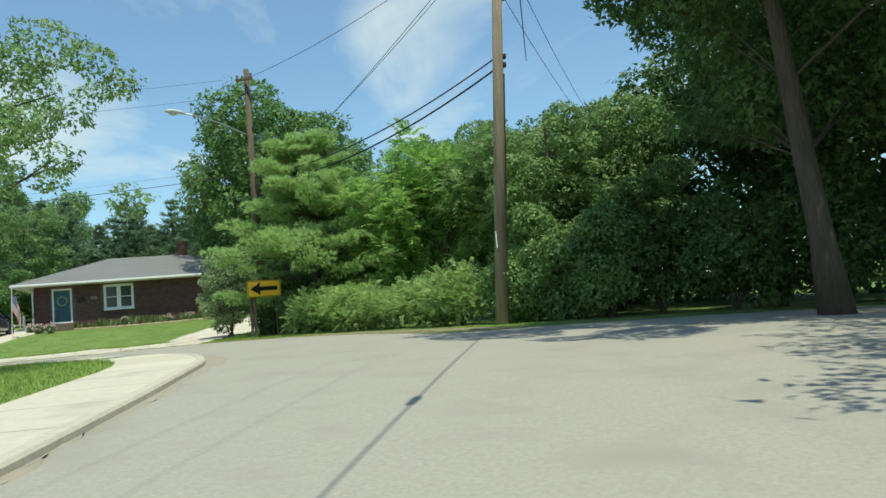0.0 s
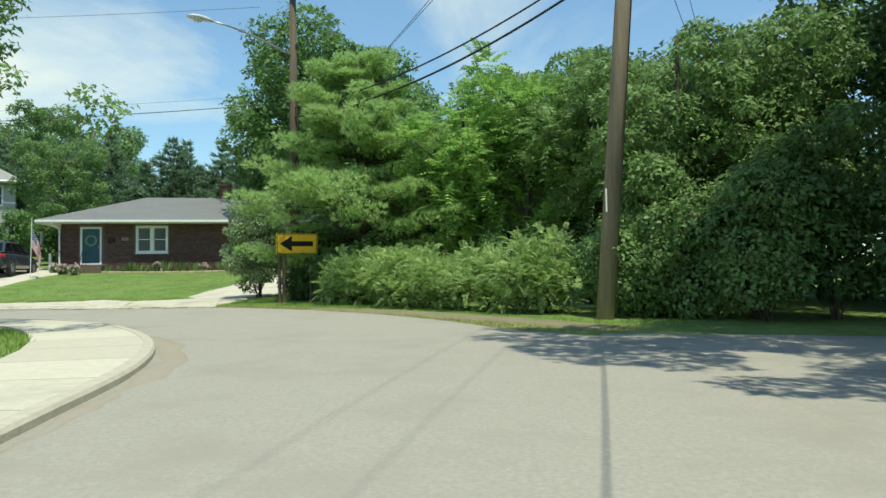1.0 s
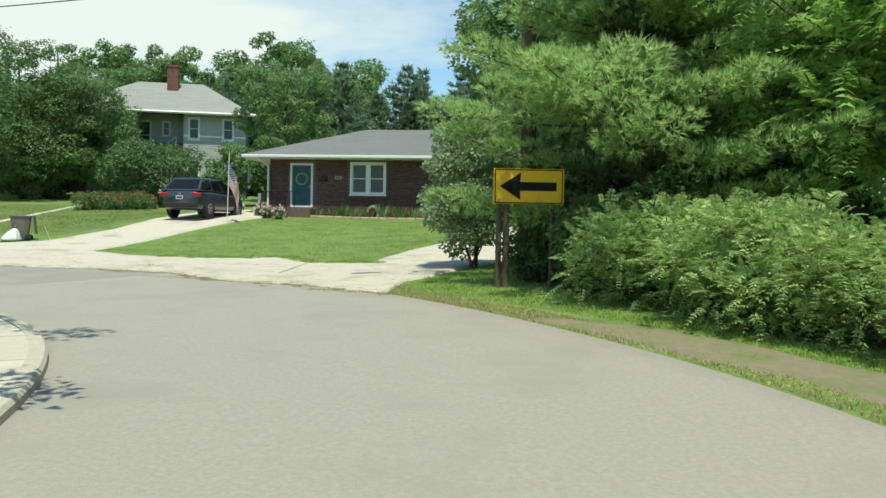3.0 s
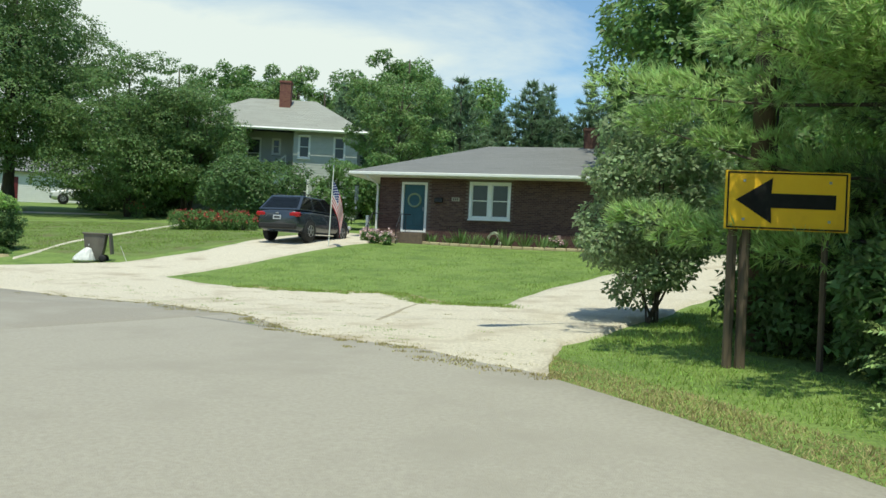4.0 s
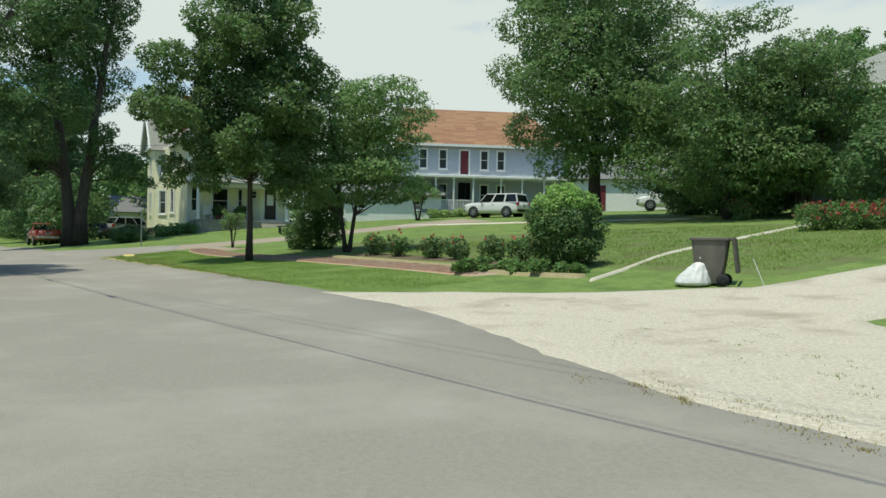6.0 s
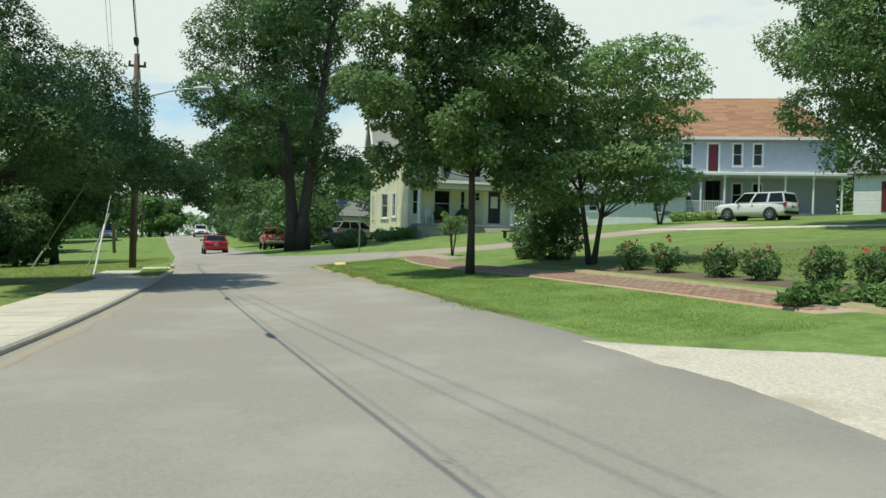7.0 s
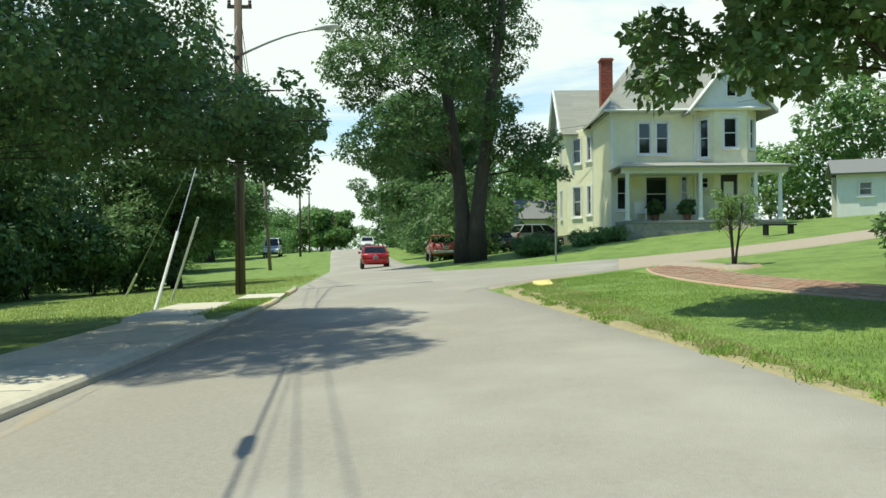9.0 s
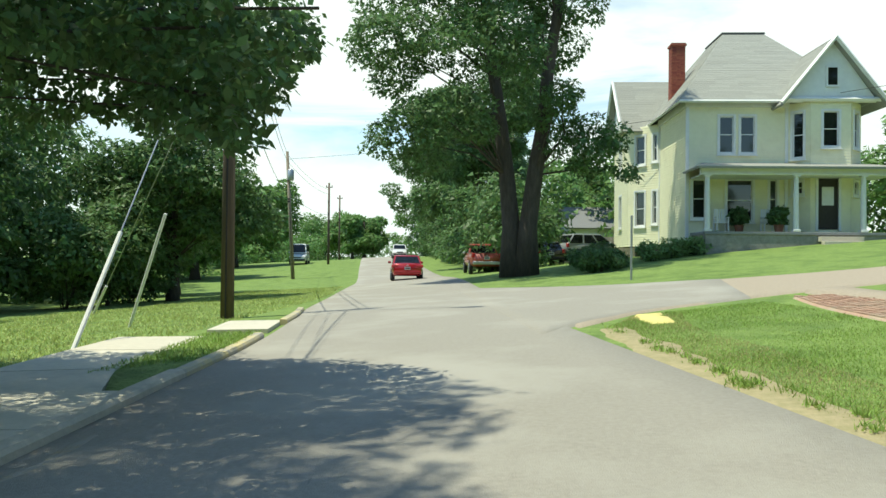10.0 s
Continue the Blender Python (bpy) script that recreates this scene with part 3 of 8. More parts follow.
def leaf_cloud(rng, centres, radii, count, leaf, up=0.5, droop=0.3, flat=0.72, rough=0.55, cull=0.8, cover=1.05, shape=blades):
    """Leaves over the outsides of overlapping clumps; those buried in a neighbour clump are left away."""
    more = int(count * 2.2)
    weight = np.asarray(radii) ** 1.8
    pick = rng.choice(len(centres), more, p=weight / weight.sum())
    d = unit(rng.normal(size=(more, 3)))
    wave = rng.normal(0, 2.6, (len(centres), 3))
    lump = 1 + 0.2 * np.sin((d * wave[pick]).sum(1) * 1.5 + pick)
    far = 0.80 + 0.26 * rng.random(more) + 0.22 * rng.random(more) ** 6
    squash = np.array([1, 1, flat])
    pos = centres[pick] + d * (radii[pick] * far * lump)[:, None] * squash
    keep = np.ones(more, bool)
    for k in range(len(centres)):
        near = np.flatnonzero(keep & (np.abs(pos[:, 0] - centres[k, 0]) < radii[k]) & (np.abs(pos[:, 1] - centres[k, 1]) < radii[k]))
        q = (pos[near] - centres[k]) / squash
        buried = ((q * q).sum(1) < (cull * radii[k]) ** 2) & (pick[near] != k)
        keep[near[buried]] = False
    shown = keep.mean()
    keep = np.flatnonzero(keep)[:count]
    area = (4 * math.pi * (np.asarray(radii) ** 2).sum()) * (1 + 2 * flat) / 3 * shown
    leaf = min(max(leaf, math.sqrt(cover * area / (0.31 * len(keep)))), leaf * 1.25)
    pos, d = pos[keep], d[keep]
    n = len(pos)
    normal = unit(d * 0.75 + np.array([0, 0, up]) + rng.normal(0, rough, (n, 3)))
    along = rng.normal(size=(n, 3)) + d * 0.9 - np.array([0, 0, droop])
    along = unit(along - normal * (along * normal).sum(1)[:, None])
    size = leaf * (0.6 + 0.8 * rng.random(n))
    return shape(pos, along, normal, size, size * 0.62)


def frond_cloud(rng, centres, radii, count, length, pairs=7):
    """Long feathery leaves with leaflets in pairs."""
    pick = rng.choice(len(centres), count, p=radii**2 / (radii**2).sum())
    d = unit(rng.normal(size=(count, 3)) + np.array([0, 0, 0.35]))
    base = centres[pick] + d * radii[pick][:, None] * (0.35 + 0.55 * rng.random(count))[:, None]
    out = unit(d + np.array([0, 0, 0.25]) + rng.normal(0, 0.25, (count, 3)))
    side = unit(np.cross(out, np.array([0, 0, 1.0]) + rng.normal(0, 0.2, (count, 3))))
    top = unit(np.cross(side, out))
    size = length * (0.7 + 0.6 * rng.random(count))
    vs = []
    for k in range(pairs):
        f = (k + 1) / (pairs + 0.5)
        p = base + out * (size * f)[:, None] - np.array([0, 0, 1.0]) * (size * 0.38 * f * f)[:, None]
        for s in (-1, 1):
            a = unit(side * s + out * 0.35 - np.array([0, 0, 0.3]) + rng.normal(0, 0.12, (count, 3)))
            l = size * 0.30 * (1.1 - 0.55 * f)
            vs.append(blades(p, a, unit(top + rng.normal(0, 0.2, (count, 3))), l, l * 0.5)[0])
    v = np.concatenate(vs)
    return v, np.arange(len(v))


def crown_lobes(rng, n, centre, radii):
    """Large masses of a crown, each carried by a limb: [x, y, z, r]."""
    out = [(*centre, 0.5 * min(radii))]
    spin = rng.uniform(0, 6.28)
    for k in range(n):
        z = -0.62 + 1.27 * (k + 0.5) / n
        a = spin + 2.4 * k + rng.normal(0, 0.25)
        w = math.sqrt(max(0.02, 1 - (z * 0.95) ** 2)) * (0.60 + 0.14 * rng.random())
        p = np.array(centre) + np.array([math.cos(a) * w, math.sin(a) * w, z * 0.86]) * np.array(radii)
        out.append((*p, (0.36 + 0.14 * rng.random()) * min(radii[0], radii[1], radii[2] * 1.1)))
    return np.array(out)


def lobe_points(rng, lobes, n, clump):
    """Clumps over the lobes' surfaces, more of them on top."""
    area = lobes[:, 3] ** 1.1
    pick = rng.choice(len(lobes), n, p=area / area.sum())
    d = unit(rng.normal(size=(n, 3)) + np.array([0, 0, 0.25]))
    r = lobes[pick, 3]
    pts = lobes[pick, :3] + d * (r * (0.55 + 0.45 * rng.random(n)))[:, None] * np.array([1.05, 1.05, 0.85])
    return pts, r * clump * (0.7 + 0.7 * rng.random(n))


def tree(at, height, spread, base, trunk, leaf, count, material, seed, label, name="tree", clumps=60, frond=False, limbs=9, group="",
         stems=1, lean=(0, 0), bark=None, clump_size=0.42, category="tree", lobes=None, lobe_count=11, flat=0.7, splay=0.22, fork=0.0, shape=blades, limb=1.0):
    """A broad-leaved tree: tapered trunk, limbs, twigs and a crown of leaves in clumps on a few large masses. spread: the crown's radii in x and y."""
    rng = np.random.default_rng(seed)
    x, y = at
    host = thing(name, label, category, (x, y, gz(x, y) - 0.05), 0, group)
    sx, sy = spread if isinstance(spread, tuple) else (spread, spread)
    centre = np.array([lean[0], lean[1], (height + base) / 2])
    if lobes is None:
        lobes = crown_lobes(rng, lobe_count, centre, (sx * 0.95, sy * 0.95, (height - base) / 2))
    else:
        lobes = np.array(lobes, float)
    pts, size = lobe_points(rng, lobes, clumps, clump_size)
    size = np.maximum(size, 0.12)
    count, leaf = int(count * (1.6 if frond else 2.5)), leaf * (1.1 if frond else 0.9)
    bm = bmesh.new()
    tips = []
    for s in range(stems):
        a = 2 * math.pi * s / max(stems, 1) + 1.2
        off = 0.0 if stems == 1 else trunk * 0.75
        foot = Vector((off * math.cos(a), off * math.sin(a), 0))
        lean_out = 0.0 if stems == 1 else splay
        top_z = base + (height - base) * 0.8
        pathway, rads = [], []
        for k in range(9):
            f = k / 8
            g = max(0.0, f - fork) / (1 - fork)
            wob = Vector((rng.normal(0, 0.05), rng.normal(0, 0.05), 0)) * (height * 0.10 * f)
            pathway.append(foot + Vector((lean[0] * f + math.cos(a) * lean_out * sx * g * 1.6, lean[1] * f + math.sin(a) * lean_out * sy * g * 1.6, top_z * f)) + wob)
            rads.append(trunk * (1.4 if k == 0 else 1.0) * (1 - 0.82 * f) + 0.012)
        tube(bm, pathway, rads, 10)
        tips.append((pathway, rads))
    ends = [Vector(l[:3]) for l in lobes] + [Vector(p) for p in pts[:: max(1, clumps // (limbs * 2))]]
    for k, target in enumerate(ends):
        pathway, rads = min(tips, key=lambda q: (q[0][5] - target).length)
        fit = [i for i in range(2, 8) if pathway[i].z < target.z - 0.1 * height] or [2]
        i = fit[-1]
        start = pathway[i]
        far = (target - start).length
        mid = start.lerp(target, 0.5) + Vector((rng.normal(0, 0.07), rng.normal(0, 0.07), 0.12 * rng.random())) * far
        r = limb * min(rads[i] * (0.5 if k < len(lobes) else 0.3), 0.012 * far + 0.016)
        tube(bm, [start, start.lerp(mid, 0.6), mid, target], [r, r * 0.75, r * 0.55, 0.012], 6, cap=False)
    part("trunk", bm, bark or BARK, host, smooth=True)
    if frond:
        v, f = frond_cloud(rng, pts, size, count, leaf)
    else:
        v, f = leaf_cloud(rng, pts, size, count, leaf, flat=flat, shape=shape)
    part("crown", mesh_flat("crown", v, f, 4 if shape is kites else 3, material), material, host)
    return host


def pine(at, height, spread, seed, label, material, name="pine_tree", tuft=0.24, whorls=15, group="", tilt=0.12, per=26, base=0.06, taper=0.62, needles=17, ragged=0.42, thin=0.02, inner=0.22, fan=0.26):
    """A conifer: straight trunk, whorls of boughs, and tufts of thin needles along them."""
    rng = np.random.default_rng(seed)
    x, y = at
    host = thing(name, label, "tree", (x, y, gz(x, y) - 0.05), 0, group)
    bm = bmesh.new()
    tube(bm, [(0, 0, 0), (0.03, 0, height * 0.5), (0, 0.02, height * 0.98)], [height * 0.022, height * 0.014, 0.015], 9)
    tuft_at, tuft_dir = [], []
    for w in range(whorls):
        f = base + (0.97 - base) * w / (whorls - 1)
        reach = spread * (1 - f) ** taper * (1.0 if f > 0.2 else 0.75 + 1.2 * f)
        n = 7 if f < 0.8 else 5
        for k in range(n):
            a = 2 * math.pi * (k + rng.random() * 0.7) / n + w
            l = max(0.25, reach * (1.14 - ragged + ragged * rng.random()))
            d = Vector((math.cos(a), math.sin(a), 0))
            p0 = Vector((0, 0, height * f))
            p1 = p0 + d * l * 0.55 + Vector((0, 0, l * tilt * 0.4))
            p2 = p0 + d * l + Vector((0, 0, l * (tilt + 0.14)))
            tube(bm, [p0, p1, p2], [0.035 * (1.2 - f), 0.02, 0.006], 5, cap=False)
            m = max(4, int(l * per))
            for q in range(m):
                s = inner + (1 - inner) * (q + rng.random()) / m
                c = p0.lerp(p1, s / 0.55) if s < 0.55 else p1.lerp(p2, (s - 0.55) / 0.45)
                wide = l * fan * (1.15 - s) + 0.1
                across = Vector((-d.y, d.x, 0)) * rng.normal(0, wide)
                tuft_at.append(c + across + Vector((0, 0, rng.normal(0, 0.07))))
                tuft_dir.append(d * 0.75 + across.normalized() * 0.35 + Vector((0, 0, 0.45)))
    part("trunk", bm, BARK, host, smooth=True)
    c, d = np.array([tuple(v) for v in tuft_at]), unit(np.array([tuple(v) for v in tuft_dir]))
    c, d = np.repeat(c, needles, axis=0), np.repeat(d, needles, axis=0)
    n = len(c)
    along = unit(d + rng.normal(0, 0.55, (n, 3)))
    l = tuft * (0.6 + 0.8 * rng.random(n))
    side = unit(np.cross(along, np.array([0, 0, 1.0]) + rng.normal(0, 0.55, (n, 3))))
    c = c + rng.normal(0, 0.03, (n, 3))
    w = thin * (tuft / 0.24) ** 1.5
    v = np.stack([c - side * w, c + side * w, c + along * l[:, None]], axis=1).reshape(-1, 3)
    part("crown", mesh_flat("crown", v, np.arange(len(v)), 3, material), material, host)
    return host


def white_pine(at, height, spread, seed, label, material, base=0.16, whorls=9, boughs=8, clear=(0, 0, 0, 0)):
    """A soft-needled pine: boughs in open layers, each carrying flat puffs of needles lit from above, with dark gaps
    between. Inner puffs take a darker colour for the shade inside the crown.
    """
    rng = np.random.default_rng(seed)
    x, y = at
    host = thing("pine_tree", label, "tree", (x, y, gz(x, y) - 0.05))
    bm = bmesh.new()
    tube(bm, [(0, 0, 0), (0.04, 0, height * 0.5), (0, 0.03, height * 0.98)], [height * 0.022, height * 0.014, 0.015], 9)
    centre, radius, outward, inner = [], [], [], []
    for w in range(whorls):
        f = base + (0.96 - base) * w / (whorls - 1)
        reach = spread * (1 - f) ** 0.55 * (0.8 + 0.2 * min(1, f / 0.35))
        for k in range(boughs if f < 0.75 else boughs - 2):
            a = 2 * math.pi * (k + 0.6 * rng.random()) / boughs + 1.3 * w
            l = max(0.4, reach * rng.uniform(0.58, 1.15))
            d = np.array([math.cos(a), math.sin(a), 0])
            z0 = height * f + rng.normal(0, 0.14)
            rise = rng.uniform(0.06, 0.26)
            p0, p1, p2 = np.array([0, 0, z0]), np.array([0, 0, z0 + l * rise * 0.3]) + d * l * 0.55, np.array([0, 0, z0 + l * rise]) + d * l
            if math.hypot(p2[0] + x - clear[0], p2[1] + y - clear[1]) < clear[2] and p2[2] < clear[3]:
                continue
            tube(bm, [p0, p1, p2], [0.034 * (1.25 - f), 0.02, 0.006], 5, cap=False)
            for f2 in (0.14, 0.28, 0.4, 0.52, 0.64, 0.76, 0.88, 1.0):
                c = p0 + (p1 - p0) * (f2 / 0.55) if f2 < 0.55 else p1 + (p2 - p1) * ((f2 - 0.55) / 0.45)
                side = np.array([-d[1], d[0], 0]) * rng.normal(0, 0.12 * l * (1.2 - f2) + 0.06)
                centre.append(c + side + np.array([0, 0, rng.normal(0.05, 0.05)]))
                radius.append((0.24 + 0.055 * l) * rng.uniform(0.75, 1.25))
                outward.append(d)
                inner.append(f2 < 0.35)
    part("trunk", bm, BARK, host, smooth=True)
    centre, radius, outward, inner = np.array(centre), np.array(radius), np.array(outward), np.array(inner)
    # puffs near the trunk get the crown's inner shade as a darker needle colour
    for name, mask, tufts, needles, colour, label_ in (("crown", ~inner, 74, 13, material, ""), ("inner_needles", inner, 34, 10, NEEDLE_SHADED, "inner needles near the trunk, coloured dark for the shade there")):
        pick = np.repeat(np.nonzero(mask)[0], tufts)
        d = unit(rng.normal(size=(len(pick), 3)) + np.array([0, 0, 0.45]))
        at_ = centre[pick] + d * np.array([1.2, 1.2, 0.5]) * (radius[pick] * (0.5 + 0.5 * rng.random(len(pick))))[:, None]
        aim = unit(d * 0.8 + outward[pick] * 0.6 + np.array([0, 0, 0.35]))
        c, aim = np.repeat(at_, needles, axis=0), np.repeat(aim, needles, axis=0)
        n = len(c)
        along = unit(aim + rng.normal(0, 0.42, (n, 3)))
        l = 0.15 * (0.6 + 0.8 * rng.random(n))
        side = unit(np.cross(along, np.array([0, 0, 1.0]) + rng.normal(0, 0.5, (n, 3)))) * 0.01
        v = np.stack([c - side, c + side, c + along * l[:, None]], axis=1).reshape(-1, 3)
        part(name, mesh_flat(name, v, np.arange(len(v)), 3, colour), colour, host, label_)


def shrub(at, size, leaf, count, material, seed, label, name="shrub", group="", clumps=26, frond=False, lift=0.0, category="shrub", shape=blades, loose=0.0):
    """A bush: thin stems from the base and a dense, uneven mass of leaves. size: radii in x, y and the height."""
    rng = np.random.default_rng(seed)
    x, y = at
    host = thing(name, label, category, (x, y, gz(x, y) - 0.03), rng.uniform(0, 360), group)
    count, leaf = int(count * (1.7 if frond else 2.4)), leaf * (1.0 if frond else 0.95)
    rx, ry, h = size
    d = unit(rng.normal(size=(clumps, 3)))
    r = 0.45 + 0.4 * rng.random(clumps)
    pts = np.array([0, 0, h * 0.5 + lift]) + d * r[:, None] * np.array([rx, ry, h * 0.52])
    pts[:, 2] = np.maximum(pts[:, 2], 0.14 * h + lift)
    pts[:, :2] *= 1 + loose * rng.random((clumps, 1))
    rad = (0.32 + 0.16 * rng.random(clumps)) * min(rx, ry, h * 0.7) * (1 - loose)
    bm = bmesh.new()
    for k in range(min(9, clumps)):
        p = Vector(pts[k])
        tube(bm, [(rng.normal(0, 0.05), rng.normal(0, 0.05), 0), p * 0.5 + Vector((0, 0, 0.05)), p], [0.022, 0.015, 0.006], 5, cap=False)
    part("stem", bm, BARK, host)
    v, f = frond_cloud(rng, pts, rad, count, leaf) if frond else leaf_cloud(rng, pts, rad, count, leaf, shape=shape)
    v[:, 2] = np.maximum(v[:, 2], 0.02)
    part("foliage", mesh_flat("foliage", v, f, 4 if shape is kites else 3, material), material, host)
    return host


# --- along the first street
white_pine((-2.4, 27.2), 7.6, 4.9, 3, "soft-needled light green pine standing behind the road sign", NEEDLE, clear=(-3.8, 24.6, 2.6, 3.0))
shrub((-6.5, 30.3), (1.1, 1.05, 3.9), 0.07, 10000, LEAF_GREY, 11, "tall grey-green bush growing beside the pine", name="tall_bush", clumps=110, shape=kites, loose=0.3)
for k, (p, h, s) in enumerate([((0.7, 26.0), 7.6, 1.7), ((2.5, 25.3), 8.0, 1.8), ((4.0, 23.6), 7.5, 1.8), ((2.2, 29.2), 8.4, 2.4)]):
    tree(p, h, s, 0.6, 0.09, 0.56, 1000, LEAF_BRIGHT if k < 2 else LEAF_OLIVE, 20 + k, "green young tree with long feathery leaves", name="feathery_tree", frond=True, clumps=60, group="feathery trees behind the bushes", clump_size=0.5)
for k, (p, r, h) in enumerate([((-4.2, 28.9), 0.9, 2.5), ((-3.0, 28.6), 1.1, 2.7), ((-1.4, 28.2), 1.1, 2.5), ((-0.2, 27.0), 1.1, 2.6), ((-3.0, 26.3), 0.8, 1.6), ((-1.9, 25.9), 0.9, 1.9), ((-4.4, 27.6), 0.7, 1.7)]):
    shrub(p, (r, r, h), 0.10, 2600, LEAF_DARK, 30 + k, "dark undergrowth beneath the pine", name="undergrowth_bush", group="undergrowth beneath the pine", clumps=34)
for k in range(9):
    f = k / 8
    p = (-2.5 + 4.9 * f + 0.2 * math.sin(9 * f), 25.0 - 4.9 * f ** 0.85 + 0.25 * math.sin(13 * f))
    shrub(p, (1.2, 1.0, 1.1 + 0.75 * f + 0.25 * math.sin(5 * f + 1)), 0.25, 600, BUSH_GREEN, 40 + k, "sprawling light green bush with feathery leaves on the verge", name="bush", frond=True, group="bushes along the verge", clumps=34)
for k, (p, h, s, c) in enumerate([((5.5, 20.5), 7.7, 2.0, 0.5), ((7.6, 21.6), 8.0, 2.4, 0.6), ((5.6, 25.8), 8.4, 2.6, 0.8)]):
    tree(p, h, s, c * 0.5, 0.12, 0.13, 9000, LEAF_OLIVE, 60 + k, "dense mid-green tree growing by the utility pole", name="verge_tree", clumps=80, group="trees beside the utility pole")
# the first corner tree reaches high over the street
CORNER_TREE = [(-4.7, -2.4, 9.6, 1.5), (-5.0, -0.6, 10.4, 1.5), (-3.2, -3.6, 9.4, 1.6), (-2.0, -1.6, 11.2, 1.6), (-0.2, -2.2, 8.2, 1.8), (0, 0, 11.4, 2.9), (2.2, 1.0, 8.0, 2.5), (2.6, -2.2, 7.4, 2.3),
               (0, 2.6, 8.4, 2.4), (-1.2, 2.4, 7.6, 1.6), (0.5, -0.5, 14.2, 2.5), (3.0, 2.4, 4.6, 2.0), (-0.6, 2.2, 5.2, 1.5), (1.4, 3.2, 5.0, 1.9)]
for k, (p, h, s, b, r, n) in enumerate([((9.1, 11.8), 15.0, (4.5, 4.8), 2.4, 0.25, 34000), ((15.0, 17.0), 15.5, (5.0, 5.0), 0.4, 0.26, 11000), ((12.7, 21.7), 13.5, (3.9, 3.9), 0.4, 0.22, 11000),
                                         ((17.5, 10.5), 15.0, (5.5, 5.0), 0.6, 0.28, 9000), ((9.5, 27.5), 8.4, (3.4, 3.4), 0.6, 0.18, 7000), ((12.4, 1.2), 13.0, (6.0, 5.4), 3.0, 0.26, 9000)]):
    tree(p, h, s, b, r, 0.15 if k < 1 else 0.19, n, LEAF_DARK, 70 + k, "tall dark shade tree with a bare lower trunk", name="shade_tree", clumps=150 if k < 1 else 120, group="shade trees on the corner", lean=(-0.8, 0.2) if k == 0 else (0, 0), lobe_count=14,
         lobes=CORNER_TREE if k == 0 else None, limb=0.55)
for k, p in enumerate([(4.2, 19.2), (5.3, 18.7), (6.3, 17.9)]):
    shrub(p, (1.1, 1.0, 2.1 + 0.5 * k), 0.085, 4200, LEAF_OLIVE, 85 + k, "leafy green undergrowth round the utility pole", name="undergrowth_bush", group="undergrowth on the corner", clumps=40, shape=kites)
for k in range(8):
    p = (6.4 + 1.45 * k, 18.4 - 0.45 * k + 0.5 * math.sin(2.3 * k))
    shrub(p, (1.3, 1.2, 3.6 + 0.8 * math.sin(1.9 * k)), 0.14, 3000, LEAF_DARK, 90 + k, "dark leafy undergrowth beneath the shade trees", name="undergrowth_bush", group="undergrowth on the corner", clumps=30)
tree((-9.4, 14.2), 9.4, (4.6, 4.6), 2.1, 0.18, 0.11, 12000, LEAF_OLIVE, 101, "open-crowned lawn tree with small leaves", name="lawn_tree", clumps=90, clump_size=0.3, lobe_count=14)

# --- round the brick house
tree((-7.4, 52.0), 15.6, (5.8, 5.8), 1.0, 0.3, 0.25, 24000, LEAF_MID, 110, "broad green oak behind the brick house", name="oak_tree", clumps=130, clump_size=0.55, lobe_count=16)
tree((-2.0, 40.0), 8.5, (3.4, 3.4), 1.0, 0.2, 0.18, 9000, LEAF_MID, 111, "leafy tree beside the side driveway", name="drive_tree", clumps=64)
tree((-27.2, 56.5), 10.4, (3.0, 3.0), 0.8, 0.13, 0.15, 9000, LEAF_OLIVE, 112, "upright grey-green tree behind the brick house", name="yard_tree", clumps=110, clump_size=0.3, lobe_count=22)
for k in range(24):
    f = k / 23
    pine((-38 + 34 * f + 0.8 * math.sin(5 * k), 66.5 + 5 * f + 2.4 * math.sin(7 * k)), 9.2 + 1.5 * math.sin(2.1 * k + 0.5), 4.6 + 0.9 * math.sin(3.0 * k), 120 + k, "grey-green conifer in the ragged row behind the house", SPRUCE, name="conifer", tuft=0.4, whorls=17, group="conifers behind the house", per=8, tilt=0.1, taper=0.8, needles=12, ragged=0.75)
shrub((-30.6, 48.6), (2.7, 2.3, 3.7), 0.15, 8500, LEAF_DARK, 140, "large dark glossy bush beside the parked car", name="lilac_bush", clumps=40)
shrub((-27.0, 50.6), (1.3, 1.3, 4.1), 0.17, 2600, LEAF_MID, 141, "upright green bush behind the parked car", name="upright_bush", clumps=26)
shrub((-25.2, 52.0), (1.2, 1.2, 4.3), 0.17, 2600, LEAF_MID, 142, "upright green bush behind the parked car", name="upright_bush", clumps=26)
shrub((-21.6, 53.6), (1.9, 1.6, 3.6), 0.18, 2600, LEAF_DARK, 143, "dark bush in the shade of the brick house", name="shade_bush", clumps=26)

# --- yards to the west
tree((-50.6, 48.6), 18.5, (5.4, 5.4), -0.8, 0.36, 0.165, 38000, LEAF_WOOD, 150, "massive dark-trunked yard tree with dense foliage", name="yard_oak", clumps=170, lobe_count=26, clump_size=0.5)
tree((-42.6, 51.0), 11.0, (4.6, 4.6), -1.5, 0.13, 0.15, 18000, LEAF_WOOD, 151, "layered mid-green ornamental tree", name="ornamental_tree", clumps=150, stems=3, clump_size=0.5, lobe_count=18, flat=0.45)
tree((-40.2, 53.2), 9.0, (3.9, 3.9), -1.2, 0.13, 0.15, 15000, LEAF_WOOD, 152, "layered mid-green ornamental tree", name="ornamental_tree", clumps=150, stems=3, clump_size=0.5, lobe_count=18, flat=0.45)
